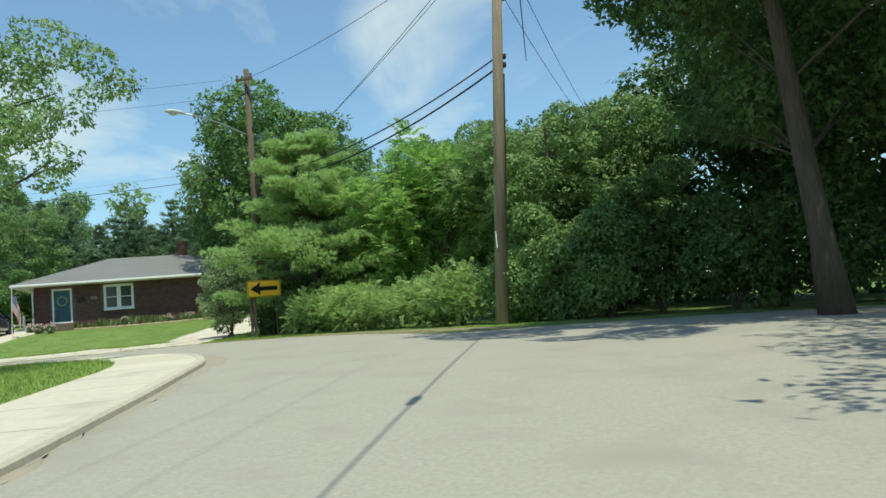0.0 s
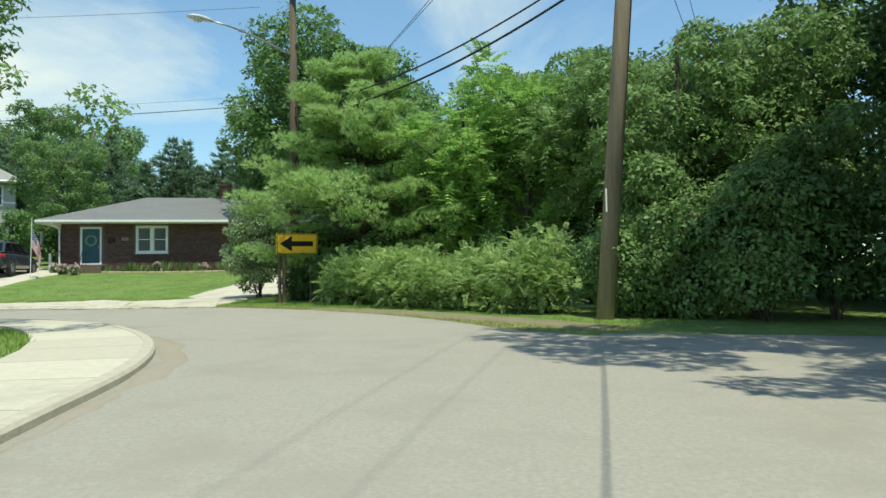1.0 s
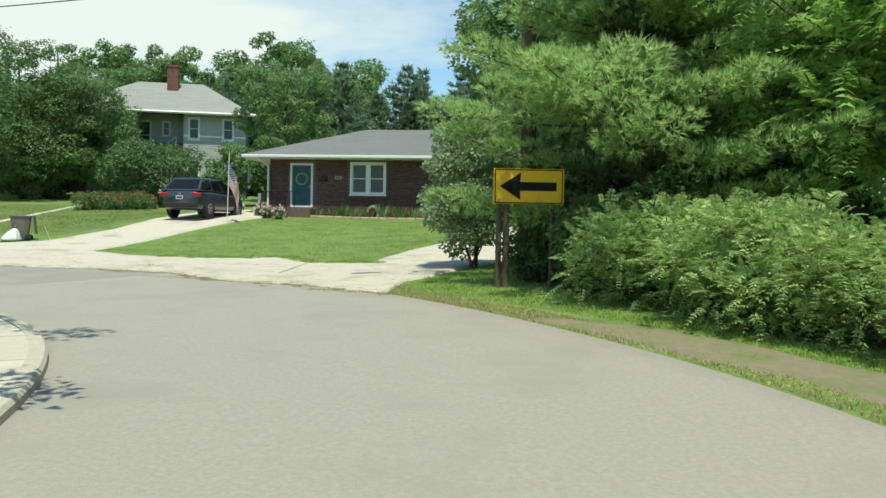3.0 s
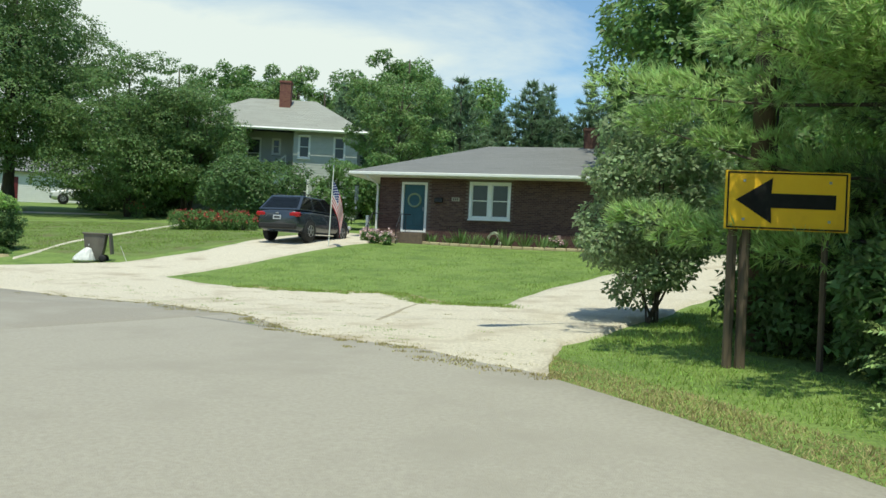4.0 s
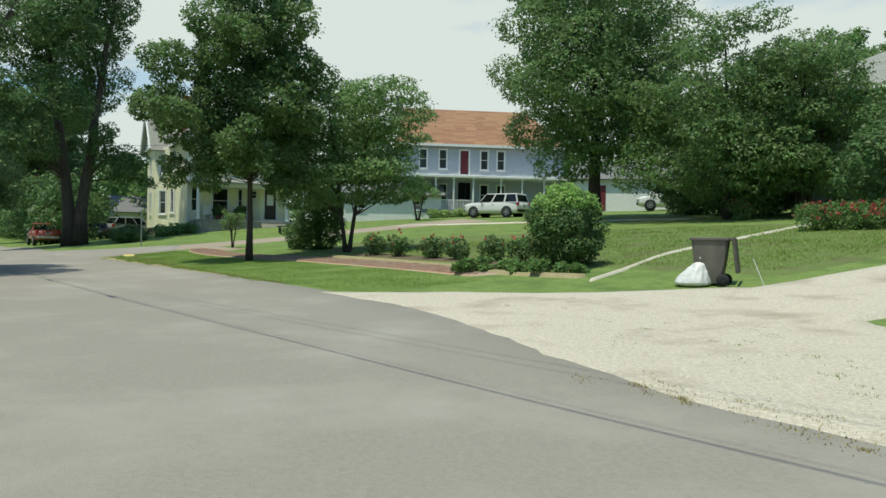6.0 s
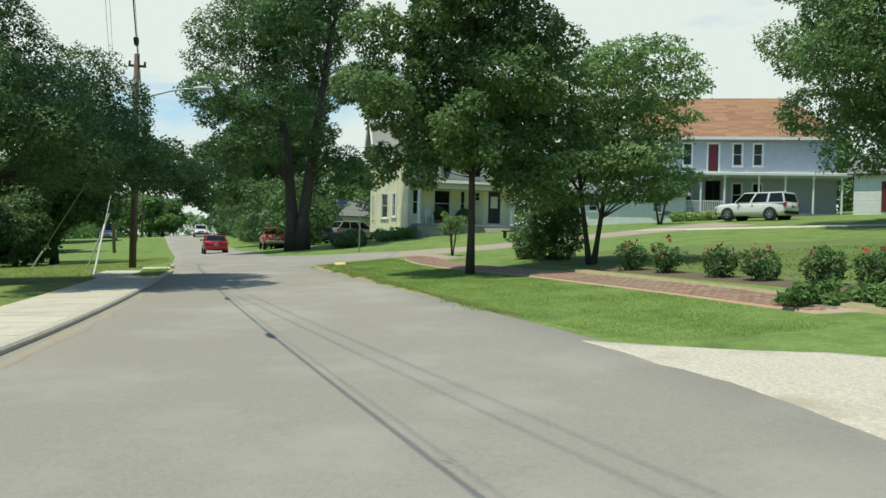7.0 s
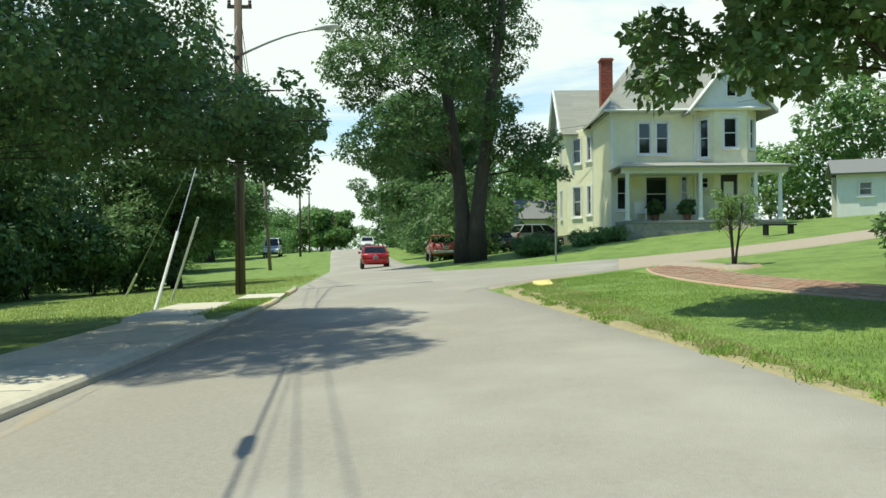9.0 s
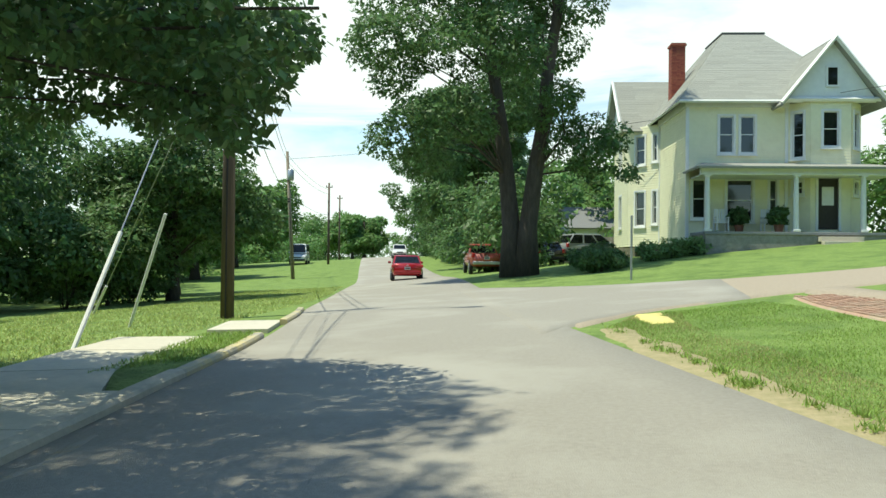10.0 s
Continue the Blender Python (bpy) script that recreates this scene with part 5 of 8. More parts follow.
# --- the single-storey brick house
def brick_house():
    base = 1.80
    h = thing("brick_house", "single-storey dark brick house with grey hipped roof and white trim", "house", (-17.17, 47.43, base), 13)
    L, R, D = -4.85, 8.2, 8.5
    eave, ridge = 3.12, 5.08
    holes = [(1.0 + 0.0, 2.13, 0.82, 2.94), (3.97, 5.69, 1.46, 3.0)]          # door, window, from the left corner
    ident = Matrix.Translation((L, 0, 0))
    bm = bmesh.new()
    solid_wall(bm, R - L, -0.4, eave, holes, ident)
    wall = part("front_wall", bm, MORTAR, h)
    for nm, m, ln in (("left_wall", Matrix.Translation((L, D, 0)) @ Matrix.Rotation(radians(-90), 4, "Z"), D), ("right_wall", Matrix.Translation((R, 0, 0)) @ Matrix.Rotation(radians(90), 4, "Z"), D),
                      ("back_wall", Matrix.Translation((R, D, 0)) @ Matrix.Rotation(radians(180), 4, "Z"), R - L)):
        bm = bmesh.new()
        solid_wall(bm, ln - (0.23 if nm != "back_wall" else 0), -0.4, eave, [], m @ Matrix.Translation((0.0 if nm == "back_wall" else (0.0 if nm == "left_wall" else 0.23), 0, 0)))
        part(nm, bm, MORTAR, h)
    # bricks in running bond on the front and the visible left side
    bw, bh, joint = 0.2, 0.062, 0.011
    verts, faces, singles = [], [], []
    cube = [(-0.5, -1, -0.5), (0.5, -1, -0.5), (0.5, -1, 0.5), (-0.5, -1, 0.5), (-0.5, 0, -0.5), (0.5, 0, -0.5), (0.5, 0, 0.5), (-0.5, 0, 0.5)]
    quads = [(0, 1, 2, 3), (3, 2, 6, 7), (1, 5, 6, 2), (4, 0, 3, 7), (1, 0, 4, 5)]
    rng = random.Random(8)
    k, z = 0, -0.3
    while z < eave - bh:
        x = -bw * 0.5 * (k % 2)
        while x < R - L:
            a, b = max(0.0, x), min(R - L, x + bw)
            zc = z + bh / 2
            for hx0, hx1, hz0, hz1 in holes:
                if hz0 - 0.09 < zc < hz1 + 0.09:
                    if hx0 - 0.09 < (a + b) / 2 < hx1 + 0.09:
                        a, b = 0, 0
            if b - a > 0.05:
                cx, wd, proud = L + (a + b) / 2, b - a - joint, 0.008 + 0.004 * rng.random()
                if wd > 0.18 and len(singles) < 300 and 0.95 < zc < 2.3 and 2.2 < (a + b) / 2 < 3.8:
                    singles.append((cx, zc, proud))
                else:
                    i = len(verts)
                    verts += [(cx + p[0] * wd, p[1] * proud, zc + p[2] * bh) for p in cube]
                    faces += [tuple(q + i for q in f) for f in quads]
            x += bw
        z += bh + joint
        k += 1
    field = part("brickwork", mesh_from("brickwork", verts, faces, BRICK), BRICK, wall)
    field["kind"] = "stuff"
    one = mesh_from("brick", [(p[0] * (bw - joint), p[1] * 0.01, p[2] * bh) for p in cube], quads, BRICK)
    for cx, zc, proud in singles:
        o = part("brick", one, BRICK, wall)
        o.location = (cx, -proud + 0.01, zc)
    # left side bricks, in one mesh
    verts, faces = [], []
    for k in range(int((eave + 0.3) / (bh + joint))):
        for j in range(int(D / bw)):
            yc = (j + 0.5 + 0.5 * (k % 2)) * bw
            i = len(verts)
            verts += [(L + p[1] * 0.01, yc - p[0] * (bw - joint), -0.3 + k * (bh + joint) + bh * (p[2] + 0.5)) for p in cube]
            faces += [tuple(q + i for q in f) for f in quads]
    o = part("brickwork", mesh_from("brickwork", verts, faces, BRICK), BRICK, wall)
    o["kind"] = "stuff"
    # roof, soffit, gutter
    hip_roof(h, L - 1.15, R + 0.7, -0.75, D + 0.7, eave + 0.16, ridge, SHINGLE)
    part("soffit", boxm((L + R) / 2 - 0.22, D / 2, eave + 0.03, R - L + 1.8, D + 1.4, 0.06), WHITE, h)
    bm = bmesh.new()
    box(bm, (L + R) / 2 - 0.22, -0.79, eave + 0.09, R - L + 1.86, 0.1, 0.13, 0.02)
    part("gutter", bm, WHITE, h, "white metal gutter along the eave")
    part("fascia", boxm(L - 1.14, D / 2, eave + 0.09, 0.05, D + 1.4, 0.16), WHITE, h)
    bm = bmesh.new()
    tube(bm, [(L - 0.35, -0.78, eave + 0.03), (L - 0.3, -0.72, eave - 0.1), (L - 0.08, -0.12, eave - 0.28), (L - 0.06, -0.1, eave - 0.5), (L - 0.06, -0.1, 0.1), (L - 0.12, -0.3, 0.02)], 0.045, 8)
    part("downpipe", bm, WHITE, h, "white downpipe at the corner")
    chimney(h, 3.7, 4.4, 4.6, 5.85, 0.66, CHIMNEY_BROWN)
    chimney(h, -2.6, 6.2, 3.9, 4.75, 0.4, CHIMNEY_BROWN)
    # front door with white frame, teal leaf, glass and wreath
    door = new("door")
    door.parent = h
    dx, dz, dw, dh = L + 1.0, 0.82, 1.13, 2.12
    bm = bmesh.new()
    for cx, cz, sx, sz in ((dx + 0.05, dz + dh / 2, 0.1, dh), (dx + dw - 0.05, dz + dh / 2, 0.1, dh), (dx + dw / 2, dz + dh - 0.05, dw - 0.2, 0.1), (dx + dw / 2, dz + 0.04, dw - 0.2, 0.08)):
        box(bm, cx, 0.03, cz, sx, 0.12, sz)
    part("frame", bm, WHITE, door)
    part("leaf", boxm(dx + dw / 2, 0.1, dz + dh / 2, dw - 0.2, 0.05, dh - 0.16), TEAL, door, "teal painted door leaf")
    bm = bmesh.new()
    for cz, hh in ((0.55, 0.55), (1.45, 0.85)):
        for sx in (-0.2, 0.2):
            box(bm, dx + dw / 2 + sx, 0.07, dz + cz, 0.3, 0.02, hh, 0.006)
    part("door_panel", bm, TEAL, door)
    part("door_handle", boxm(dx + dw - 0.17, 0.04, dz + 1.0, 0.03, 0.06, 0.16, 0.008), STEEL, door)
    bm = bmesh.new()
    ring = [Vector((0.27 * math.cos(a), 0, 0.27 * math.sin(a))) + Vector((dx + dw / 2, 0.035, dz + 1.36)) for a in [2 * math.pi * q / 20 for q in range(21)]]
    tube(bm, ring, 0.045, 6)
    part("wreath", bm, mat("wreath_green", (0.16, 0.26, 0.16), (0.30, 0.34, 0.24), 30, 0.9, bump=1.0, bump_scale=40), door, "pale green wreath")
    # double window
    m = Matrix.Translation((L + 3.97 + 0.09, 0, 1.46 + 0.09))
    window_unit(h, m, 1.72 - 0.18, 1.54 - 0.18, WHITE, PANE, sashes=2, trim=0.1, name="double_window", post=0.16)
    # stoop and steps with iron rails
    stoop = new("stoop")
    stoop.parent = h
    bm = bmesh.new()
    box(bm, L + 1.35, -0.75, 0.33, 2.1, 1.4, 0.84, 0.015)
    part("landing", bm, mat("brown_stone", (0.17, 0.12, 0.09), (0.12, 0.085, 0.065), 9, 0.9, bump=0.4), stoop)
    for k in range(2):
        part("step", boxm(L + 0.85, -1.62 - 0.3 * k, 0.36 - 0.24 * k - 0.1, 1.15, 0.34, 0.24 + 0.2, 0.012), mat("tan_step", (0.34, 0.27, 0.2), (0.26, 0.2, 0.15), 9, 0.9, bump=0.4), stoop)
    bm = bmesh.new()
    for xx in (L + 0.24, L + 1.46):
        tube(bm, [(xx, -2.0, 0.1), (xx, -2.0, 0.95), (xx, -1.45, 1.5), (xx, -0.1, 1.55)], 0.018, 6)
        tube(bm, [(xx, -1.45, 0.7), (xx, -1.45, 1.5)], 0.014, 6)
        tube(bm, [(xx, -0.75, 0.7), (xx, -0.75, 1.52)], 0.014, 6)
    part("handrail", bm, DARK_METAL, stoop, "thin black iron handrail")
    # small wall plate, mailbox
    plate = part("wall_plate", boxm(-1.48, -0.02, 2.26, 0.34, 0.03, 0.16, 0.01), mat("tan_plate", (0.42, 0.36, 0.28), (0.36, 0.3, 0.24), 12, 0.7), h, "small pale wall plate")
    bm = bmesh.new()
    for q in (-0.08, 0.0, 0.08):
        box(bm, -1.48 + q, -0.038, 2.26, 0.035, 0.008, 0.09)
    part("plate_bar", bm, DARK_METAL, plate)
    bm = bmesh.new()
    box(bm, -2.2, -0.08, 2.2, 0.36, 0.14, 0.2, 0.03)
    part("mailbox", bm, DARK_METAL, h, "small black wall mailbox")
    # side porch post and hanging chimes
    part("porch_post", boxm(L - 0.75, 0.7, 0.75, 0.14, 0.14, 1.5, 0.02), WHITE, h)
    return h


brick_house()


# --- the cream two-storey house
def cream_house():
    base = 2.15
    h = thing("cream_house", "cream two-storey wooden house with white gables, grey roof and front porch", "house", (-72.2, 28.7, base), 95.7)
    z0, eave = 0.32, 6.55
    ident = Matrix.Identity(4)
    X0, X1, D = -0.3, 7.2, 12.2

    def face(name, m, length, za, zb, holes, windows, material=YELLOW_SIDING, sash=1):
        bm = bmesh.new()
        solid_wall(bm, length, za, zb, holes, m, 0.16)
        w = part(name, bm, material, h)
        v, f = clapboards(length, za, zb, holes, m)
        s = part("siding", mesh_from("siding", v, f, material), material, w)
        s["kind"] = "stuff"
        for q in windows:
            a = m @ Matrix.Translation((q[0] + 0.1, 0, q[2] + 0.1))
            window_unit(h, a, q[1] - q[0] - 0.2, q[3] - q[2] - 0.2, WHITE, DARK_PANE, q[4] if len(q) > 4 else 1, trim=0.1)
        return w

    def at(x, y, turn):
        return Matrix.Translation((x, y, 0)) @ Matrix.Rotation(radians(turn), 4, "Z")
    # front, lower and upper
    up = [(1.3, 2.1, 4.3, 6.1), (2.22, 3.02, 4.3, 6.1)]
    low = [(0.15, 0.9, 1.4, 3.3), (1.65, 2.95, 1.3, 3.3), (3.5, 4.0, 1.4, 3.3)]
    face("front_wall", at(X0, 0, 0), 4.3, z0, eave, [q[:4] for q in up + low], up + low)
    # projecting bay, two storeys: two slanted sides and a front
    bay = [((4.0, 0.0), (4.75, -0.75)), ((4.75, -0.75), (6.45, -0.75)), ((6.45, -0.75), (7.2, 0.0))]
    for k, ((ax, ay), (bx, by)) in enumerate(bay):
        ln = math.hypot(bx - ax, by - ay)
        ang = math.degrees(math.atan2(by - ay, bx - ax))
        wins = [(ln / 2 - (0.42 if k == 1 else 0.33), ln / 2 + (0.42 if k == 1 else 0.33), 4.05 if k == 0 else 4.5, 6.2)]
        doors = []
        if k == 1:
            doors = [(0.25, 1.25, 1.0, 3.4)]
        else:
            wins.append((ln / 2 - 0.3, ln / 2 + 0.3, 2.45, 3.2))
        face("bay_wall", at(ax, ay, ang), ln, z0, eave, [q[:4] for q in wins] + doors, wins)
    # right side, back
    face("right_wall", at(X1, 0, 90), D, z0, eave, [], [])
    face("back_wall", at(X1, D, 180), X1 - X0, z0, eave, [], [])
    # left side with a slanted bay
    side = [((X0, D), (-1.6, 11.0)), ((-1.6, 11.0), (-1.6, 6.9)), ((-1.6, 6.9), (X0, 5.2)), ((X0, 5.2), (X0, 0.0))]
    for k, ((ax, ay), (bx, by)) in enumerate(side):
        ln = math.hypot(bx - ax, by - ay)
        ang = math.degrees(math.atan2(by - ay, bx - ax))
        wins = []
        if k == 1:
            wins = [(ln / 2 - 0.45, ln / 2 + 0.45, 4.5, 6.1), (ln / 2 - 0.45, ln / 2 + 0.45, 1.3, 3.2)]
        if k == 2:
            wins = [(0.45, 1.25, 4.5, 6.15), (0.45, 1.25, 1.3, 3.25), (1.6, 2.05, 4.6, 6.15), (1.6, 2.05, 1.4, 3.25)]
        face("side_wall", at(ax, ay, ang), ln, z0, eave, [q[:4] for q in wins], wins)
    for x, y in ((X0, 0), (4.0, -0.02), (X0, 5.2)):
        part("corner_board", boxm(x, y, (z0 + eave) / 2, 0.13, 0.13, eave - z0), WHITE, h)
    part("frieze", boxm(X0 - 0.06, 2.6, eave + 0.02, 0.1, 5.4, 0.34), WHITE, h)
    part("frieze", boxm((X0 + 4.0) / 2, -0.07, eave + 0.02, 4.2 - X0, 0.1, 0.34), WHITE, h)
    part("floor_slab", boxm(3.4, 6, z0 + 0.1, 7.2, 11.8, 0.1), STONE, h)
    # stone foundation in separate blocks
    found = new("foundation")
    found.parent = h
    rng = random.Random(4)
    part("core", boxm(3.45, 6.1, -0.15, 7.3, 12.0, 0.9), STONE, found)
    one = boxm(0, 0, 0, 0.44, 0.1, 0.2, 0.02)
    first = part("stone", one, STONE, found)
    first.location = (X0 + 0.3, -0.03, 0.1)
    for r in range(3):
        for k in range(16):
            for side_on in (0, 1):
                o = first.copy()
                scene.collection.objects.link(o)
                o.parent = found
                if side_on:
                    o.location, o.rotation_euler = (X0 - 0.03 + rng.uniform(-0.015, 0.0), 0.3 + k * 0.46 + 0.2 * (r % 2), -0.12 + r * 0.21), (0, 0, radians(90))
                else:
                    o.location = (X0 + 0.3 + k * 0.46 + 0.2 * (r % 2), -0.03 + rng.uniform(-0.015, 0.0), -0.12 + r * 0.21)
    # main roof: steep hip cut flat at the top
    ez = eave + 0.12
    xa, xb, ya, yb = X0 - 0.45, X1 + 0.45, -0.5, D + 0.4
    flat = [(2.6, 4.6, 10.95), (4.6, 4.6, 10.95), (4.6, 7.4, 10.95), (2.6, 7.4, 10.95)]
    ring = [(xa, ya, ez), (xb, ya, ez), (xb, yb, ez), (xa, yb, ez)]
    bm = bmesh.new()
    slopes = []
    for k in range(4):
        s = (ring[k], ring[(k + 1) % 4], flat[(k + 1) % 4], flat[k])
        slopes.append(s)
        roof_face(bm, s, 0.1)
    roof_face(bm, flat, 0.1)
    roof = part("roof", bm, SHINGLE_TAN, h)

    def gable(name, face_pts, ridge_back, win=None):
        """A gable roof end: triangle face, two slopes running back to the main roof, white boards."""
        a, b, top = [Vector(p) for p in face_pts]
        back = Vector(ridge_back)
        out = (b - a).cross(Vector((0, 0, 1))).normalized()
        bm = bmesh.new()
        tri = [bm.verts.new(p) for p in (a, b, top)]
        tri2 = [bm.verts.new(p - out * 0.15) for p in (a, b, top)]
        bm.faces.new(tri)
        bm.faces.new(list(reversed(tri2)))
        for i in range(3):
            j = (i + 1) % 3
            bm.faces.new((tri[i], tri2[i], tri2[j], tri[j]))
        g = part(name, bm, WHITE, h)
        depth = back - top
        o = out * 0.35
        e = (b - a).normalized() * 0.42
        bm = bmesh.new()
        s1 = (a + o - e + Vector((0, 0, -0.28)), top + o + Vector((0, 0, 0.1)), top + depth + Vector((0, 0, 0.1)), a + depth - e + Vector((0, 0, -0.28)))
        s2 = (top + o + Vector((0, 0, 0.1)), b + o + e + Vector((0, 0, -0.28)), b + depth + e + Vector((0, 0, -0.28)), top + depth + Vector((0, 0, 0.1)))
        roof_face(bm, s1, 0.1)
        roof_face(bm, s2, 0.1)
        part("gable_roof", bm, SHINGLE_TAN, g)
        vv, ff = [], []
        for s in ((s1[0], s1[3], s1[2], s1[1]), (s2[2 - 1], s2[2], s2[3], s2[0])):
            v, f = shingle_courses(s, 0.2)
            ff += [tuple(i + len(vv) for i in q) for q in f]
            vv += v
        st = part("shingle_field", mesh_from("shingle_field", vv, ff, SHINGLE_TAN), SHINGLE_TAN, g)
        st["kind"] = "stuff"
        bm = bmesh.new()
        for p, q in ((a - e * 0.9 + Vector((0, 0, -0.2)), top + Vector((0, 0, 0.08))), (b + e * 0.9 + Vector((0, 0, -0.2)), top + Vector((0, 0, 0.08)))):
            tube(bm, [p + out * 0.36, q + out * 0.36], 0.09, 4)
        tube(bm, [a - e * 0.5 + out * 0.1, b + e * 0.5 + out * 0.1], 0.1, 4)
        part("bargeboard", bm, WHITE, g)
        c = a.lerp(b, 0.5) * 0.55 + top * 0.45
        turn = Matrix.Translation(c + out * 0.01) @ Matrix.Rotation(math.atan2((b - a).y, (b - a).x), 4, "Z")
        if win:
            part("attic_window", boxm(0, -0.02, -0.15, win, 0.05, 0.75, m=turn), DARK_PANE, g)
            bm = bmesh.new()
            for s in (-1, 1):
                box(bm, s * (win / 2 + 0.04), -0.03, -0.15, 0.08, 0.06, 0.9, m=turn)
                box(bm, 0, -0.03, -0.15 + s * 0.415, win, 0.06, 0.08, m=turn)
            part("attic_window_casing", bm, WHITE, g)
        return g
    gable("front_gable", ((3.75, -0.8, 6.6), (7.5, -0.8, 6.6), (5.63, -0.8, 9.15)), (5.63, 4.2, 9.15), 0.4)
    gable("side_gable", ((-1.75, 11.3, 6.6), (-1.75, 6.5, 6.6), (-1.75, 8.9, 9.4)), (2.0, 8.9, 9.4), 0.4)
    vv, ff = [], []
    for s in slopes:
        v, f = shingle_courses(s, 0.2)
        ff += [tuple(i + len(vv) for i in q) for q in f]
        vv += v
    st = part("shingle_field", mesh_from("shingle_field", vv, ff, SHINGLE_TAN), SHINGLE_TAN, roof)
    st["kind"] = "stuff"
    bm = bmesh.new()
    for a, b in zip(ring, ring[1:] + ring[:1]):
        tube(bm, [Vector(a) + Vector((0, 0, -0.08)), Vector(b) + Vector((0, 0, -0.08))], 0.07, 4)
    part("gutter", bm, WHITE, h)
    part("flat_cap", boxm(3.6, 6.0, 10.98, 2.15, 2.95, 0.1, 0.03), mat("dark_roof_felt", (0.12, 0.12, 0.12), (0.08, 0.08, 0.08), 9, 0.9), roof)
    chimney(h, 0.35, 4.6, 7.4, 10.3, 0.66, CHIMNEY_RED)
    # porch: deck, skirt, columns, beam, shallow roof, rail
    porch = new("porch")
    porch.parent = h
    px0, px1, py = -0.15, 7.75, -2.25
    part("deck", boxm((px0 + px1) / 2, py / 2, 0.78, px1 - px0, -py, 0.12, 0.01), mat("grey_deck_paint", (0.24, 0.25, 0.26), (0.19, 0.2, 0.21), 8, 0.7), porch)
    part("skirt", boxm((px0 + px1) / 2, py / 2, 0.22, px1 - px0 - 0.1, -py - 0.1, 1.0), STONE, porch, "grey stone porch base")
    one = tubem([(0, 0, 0.84), (0, 0, 3.15)], [0.13, 0.1], 12)
    for k, x in enumerate((0.0, 3.62, 6.35, 7.55)):
        bm = bmesh.new()
        tube(bm, [(x, py + 0.15, 0.84), (x, py + 0.15, 3.2)], [0.12, 0.095], 12)
        box(bm, x, py + 0.15, 0.9, 0.3, 0.3, 0.1, 0.01)
        box(bm, x, py + 0.15, 3.17, 0.28, 0.28, 0.08, 0.01)
        part("column", bm, WHITE, porch)
    one.free()
    part("beam", boxm((px0 + px1) / 2, py + 0.15, 3.36, px1 - px0 + 0.3, 0.24, 0.34, 0.01), WHITE, porch)
    part("porch_ceiling", boxm((px0 + px1) / 2, py / 2, 3.24, px1 - px0, -py, 0.05), WHITE, porch)
    bm = bmesh.new()
    roof_face(bm, ((px0 - 0.35, py - 0.3, 3.52), (px1 + 0.35, py - 0.3, 3.52), (px1 - 0.6, 0.0, 3.95), (px0 + 0.5, 0.0, 3.95)), 0.1)
    roof_face(bm, ((px0 - 0.35, 0.0, 3.52), (px0 - 0.35, py - 0.3, 3.52), (px0 + 0.5, 0.0, 3.95)), 0.1)
    roof_face(bm, ((px1 + 0.35, py - 0.3, 3.52), (px1 + 0.35, 0.0, 3.52), (px1 - 0.6, 0.0, 3.95)), 0.1)
    part("porch_roof", bm, SHINGLE_TAN, porch)
    st = new("porch_steps")
    st.parent = h
    for k in range(3):
        part("step", boxm(5.3, py - 0.2 - 0.3 * k, 0.55 - 0.19 * k, 1.7, 0.34, 0.2, 0.01), CONCRETE, st)
    door = new("door")
    door.parent = h
    dm = at(4.75, -0.75, 0)
    part("leaf", boxm(0.75, 0.06, 2.1, 0.86, 0.06, 2.15, m=dm), mat("dark_door", (0.02, 0.016, 0.013), (0.035, 0.028, 0.022), 9, 0.4), door, "dark panelled door")
    bm = bmesh.new()
    for cx, cz, sx, sz in ((0.27, 2.2, 0.1, 2.5), (1.23, 2.2, 0.1, 2.5), (0.75, 3.43, 1.06, 0.12)):
        box(bm, cx, -0.02, cz, sx, 0.08, sz, m=dm)
    part("frame", bm, WHITE, door)
    part("curtain", boxm(0.75, 0.02, 2.45, 0.5, 0.01, 0.8, m=dm), PVC, door)
    return h


cream_house()


# --- white porch chairs, potted plants
def porch_chair(x, y, z, turn, group):
    c = thing("porch_chair", "white slatted chair on the cream house porch", "chair", (x, y, z), turn, group)
    part("seat", boxm(0, 0, 0.42, 0.52, 0.5, 0.04, 0.01), PVC, c)
    for k in range(5):
        part("back_slat", boxm(-0.2 + 0.1 * k, 0.25, 0.72, 0.07, 0.03, 0.6), PVC, c)
    for sx in (-0.24, 0.24):
        part("arm", boxm(sx, 0, 0.64, 0.07, 0.52, 0.03), PVC, c)
        for sy in (-0.22, 0.22):
            part("leg", boxm(sx, sy, 0.31, 0.045, 0.045, 0.62), PVC, c)
    return c


def cream_at(x, y, z):
    p = pose(-72.2, 28.7, 2.15, 0, 0, 95.7) @ Vector((x, y, z))
    return p


for x in (0.9, 2.9):
    p = cream_at(x, -1.0, 0.84)
    porch_chair(p.x, p.y, p.z, 95.7, "porch chairs")


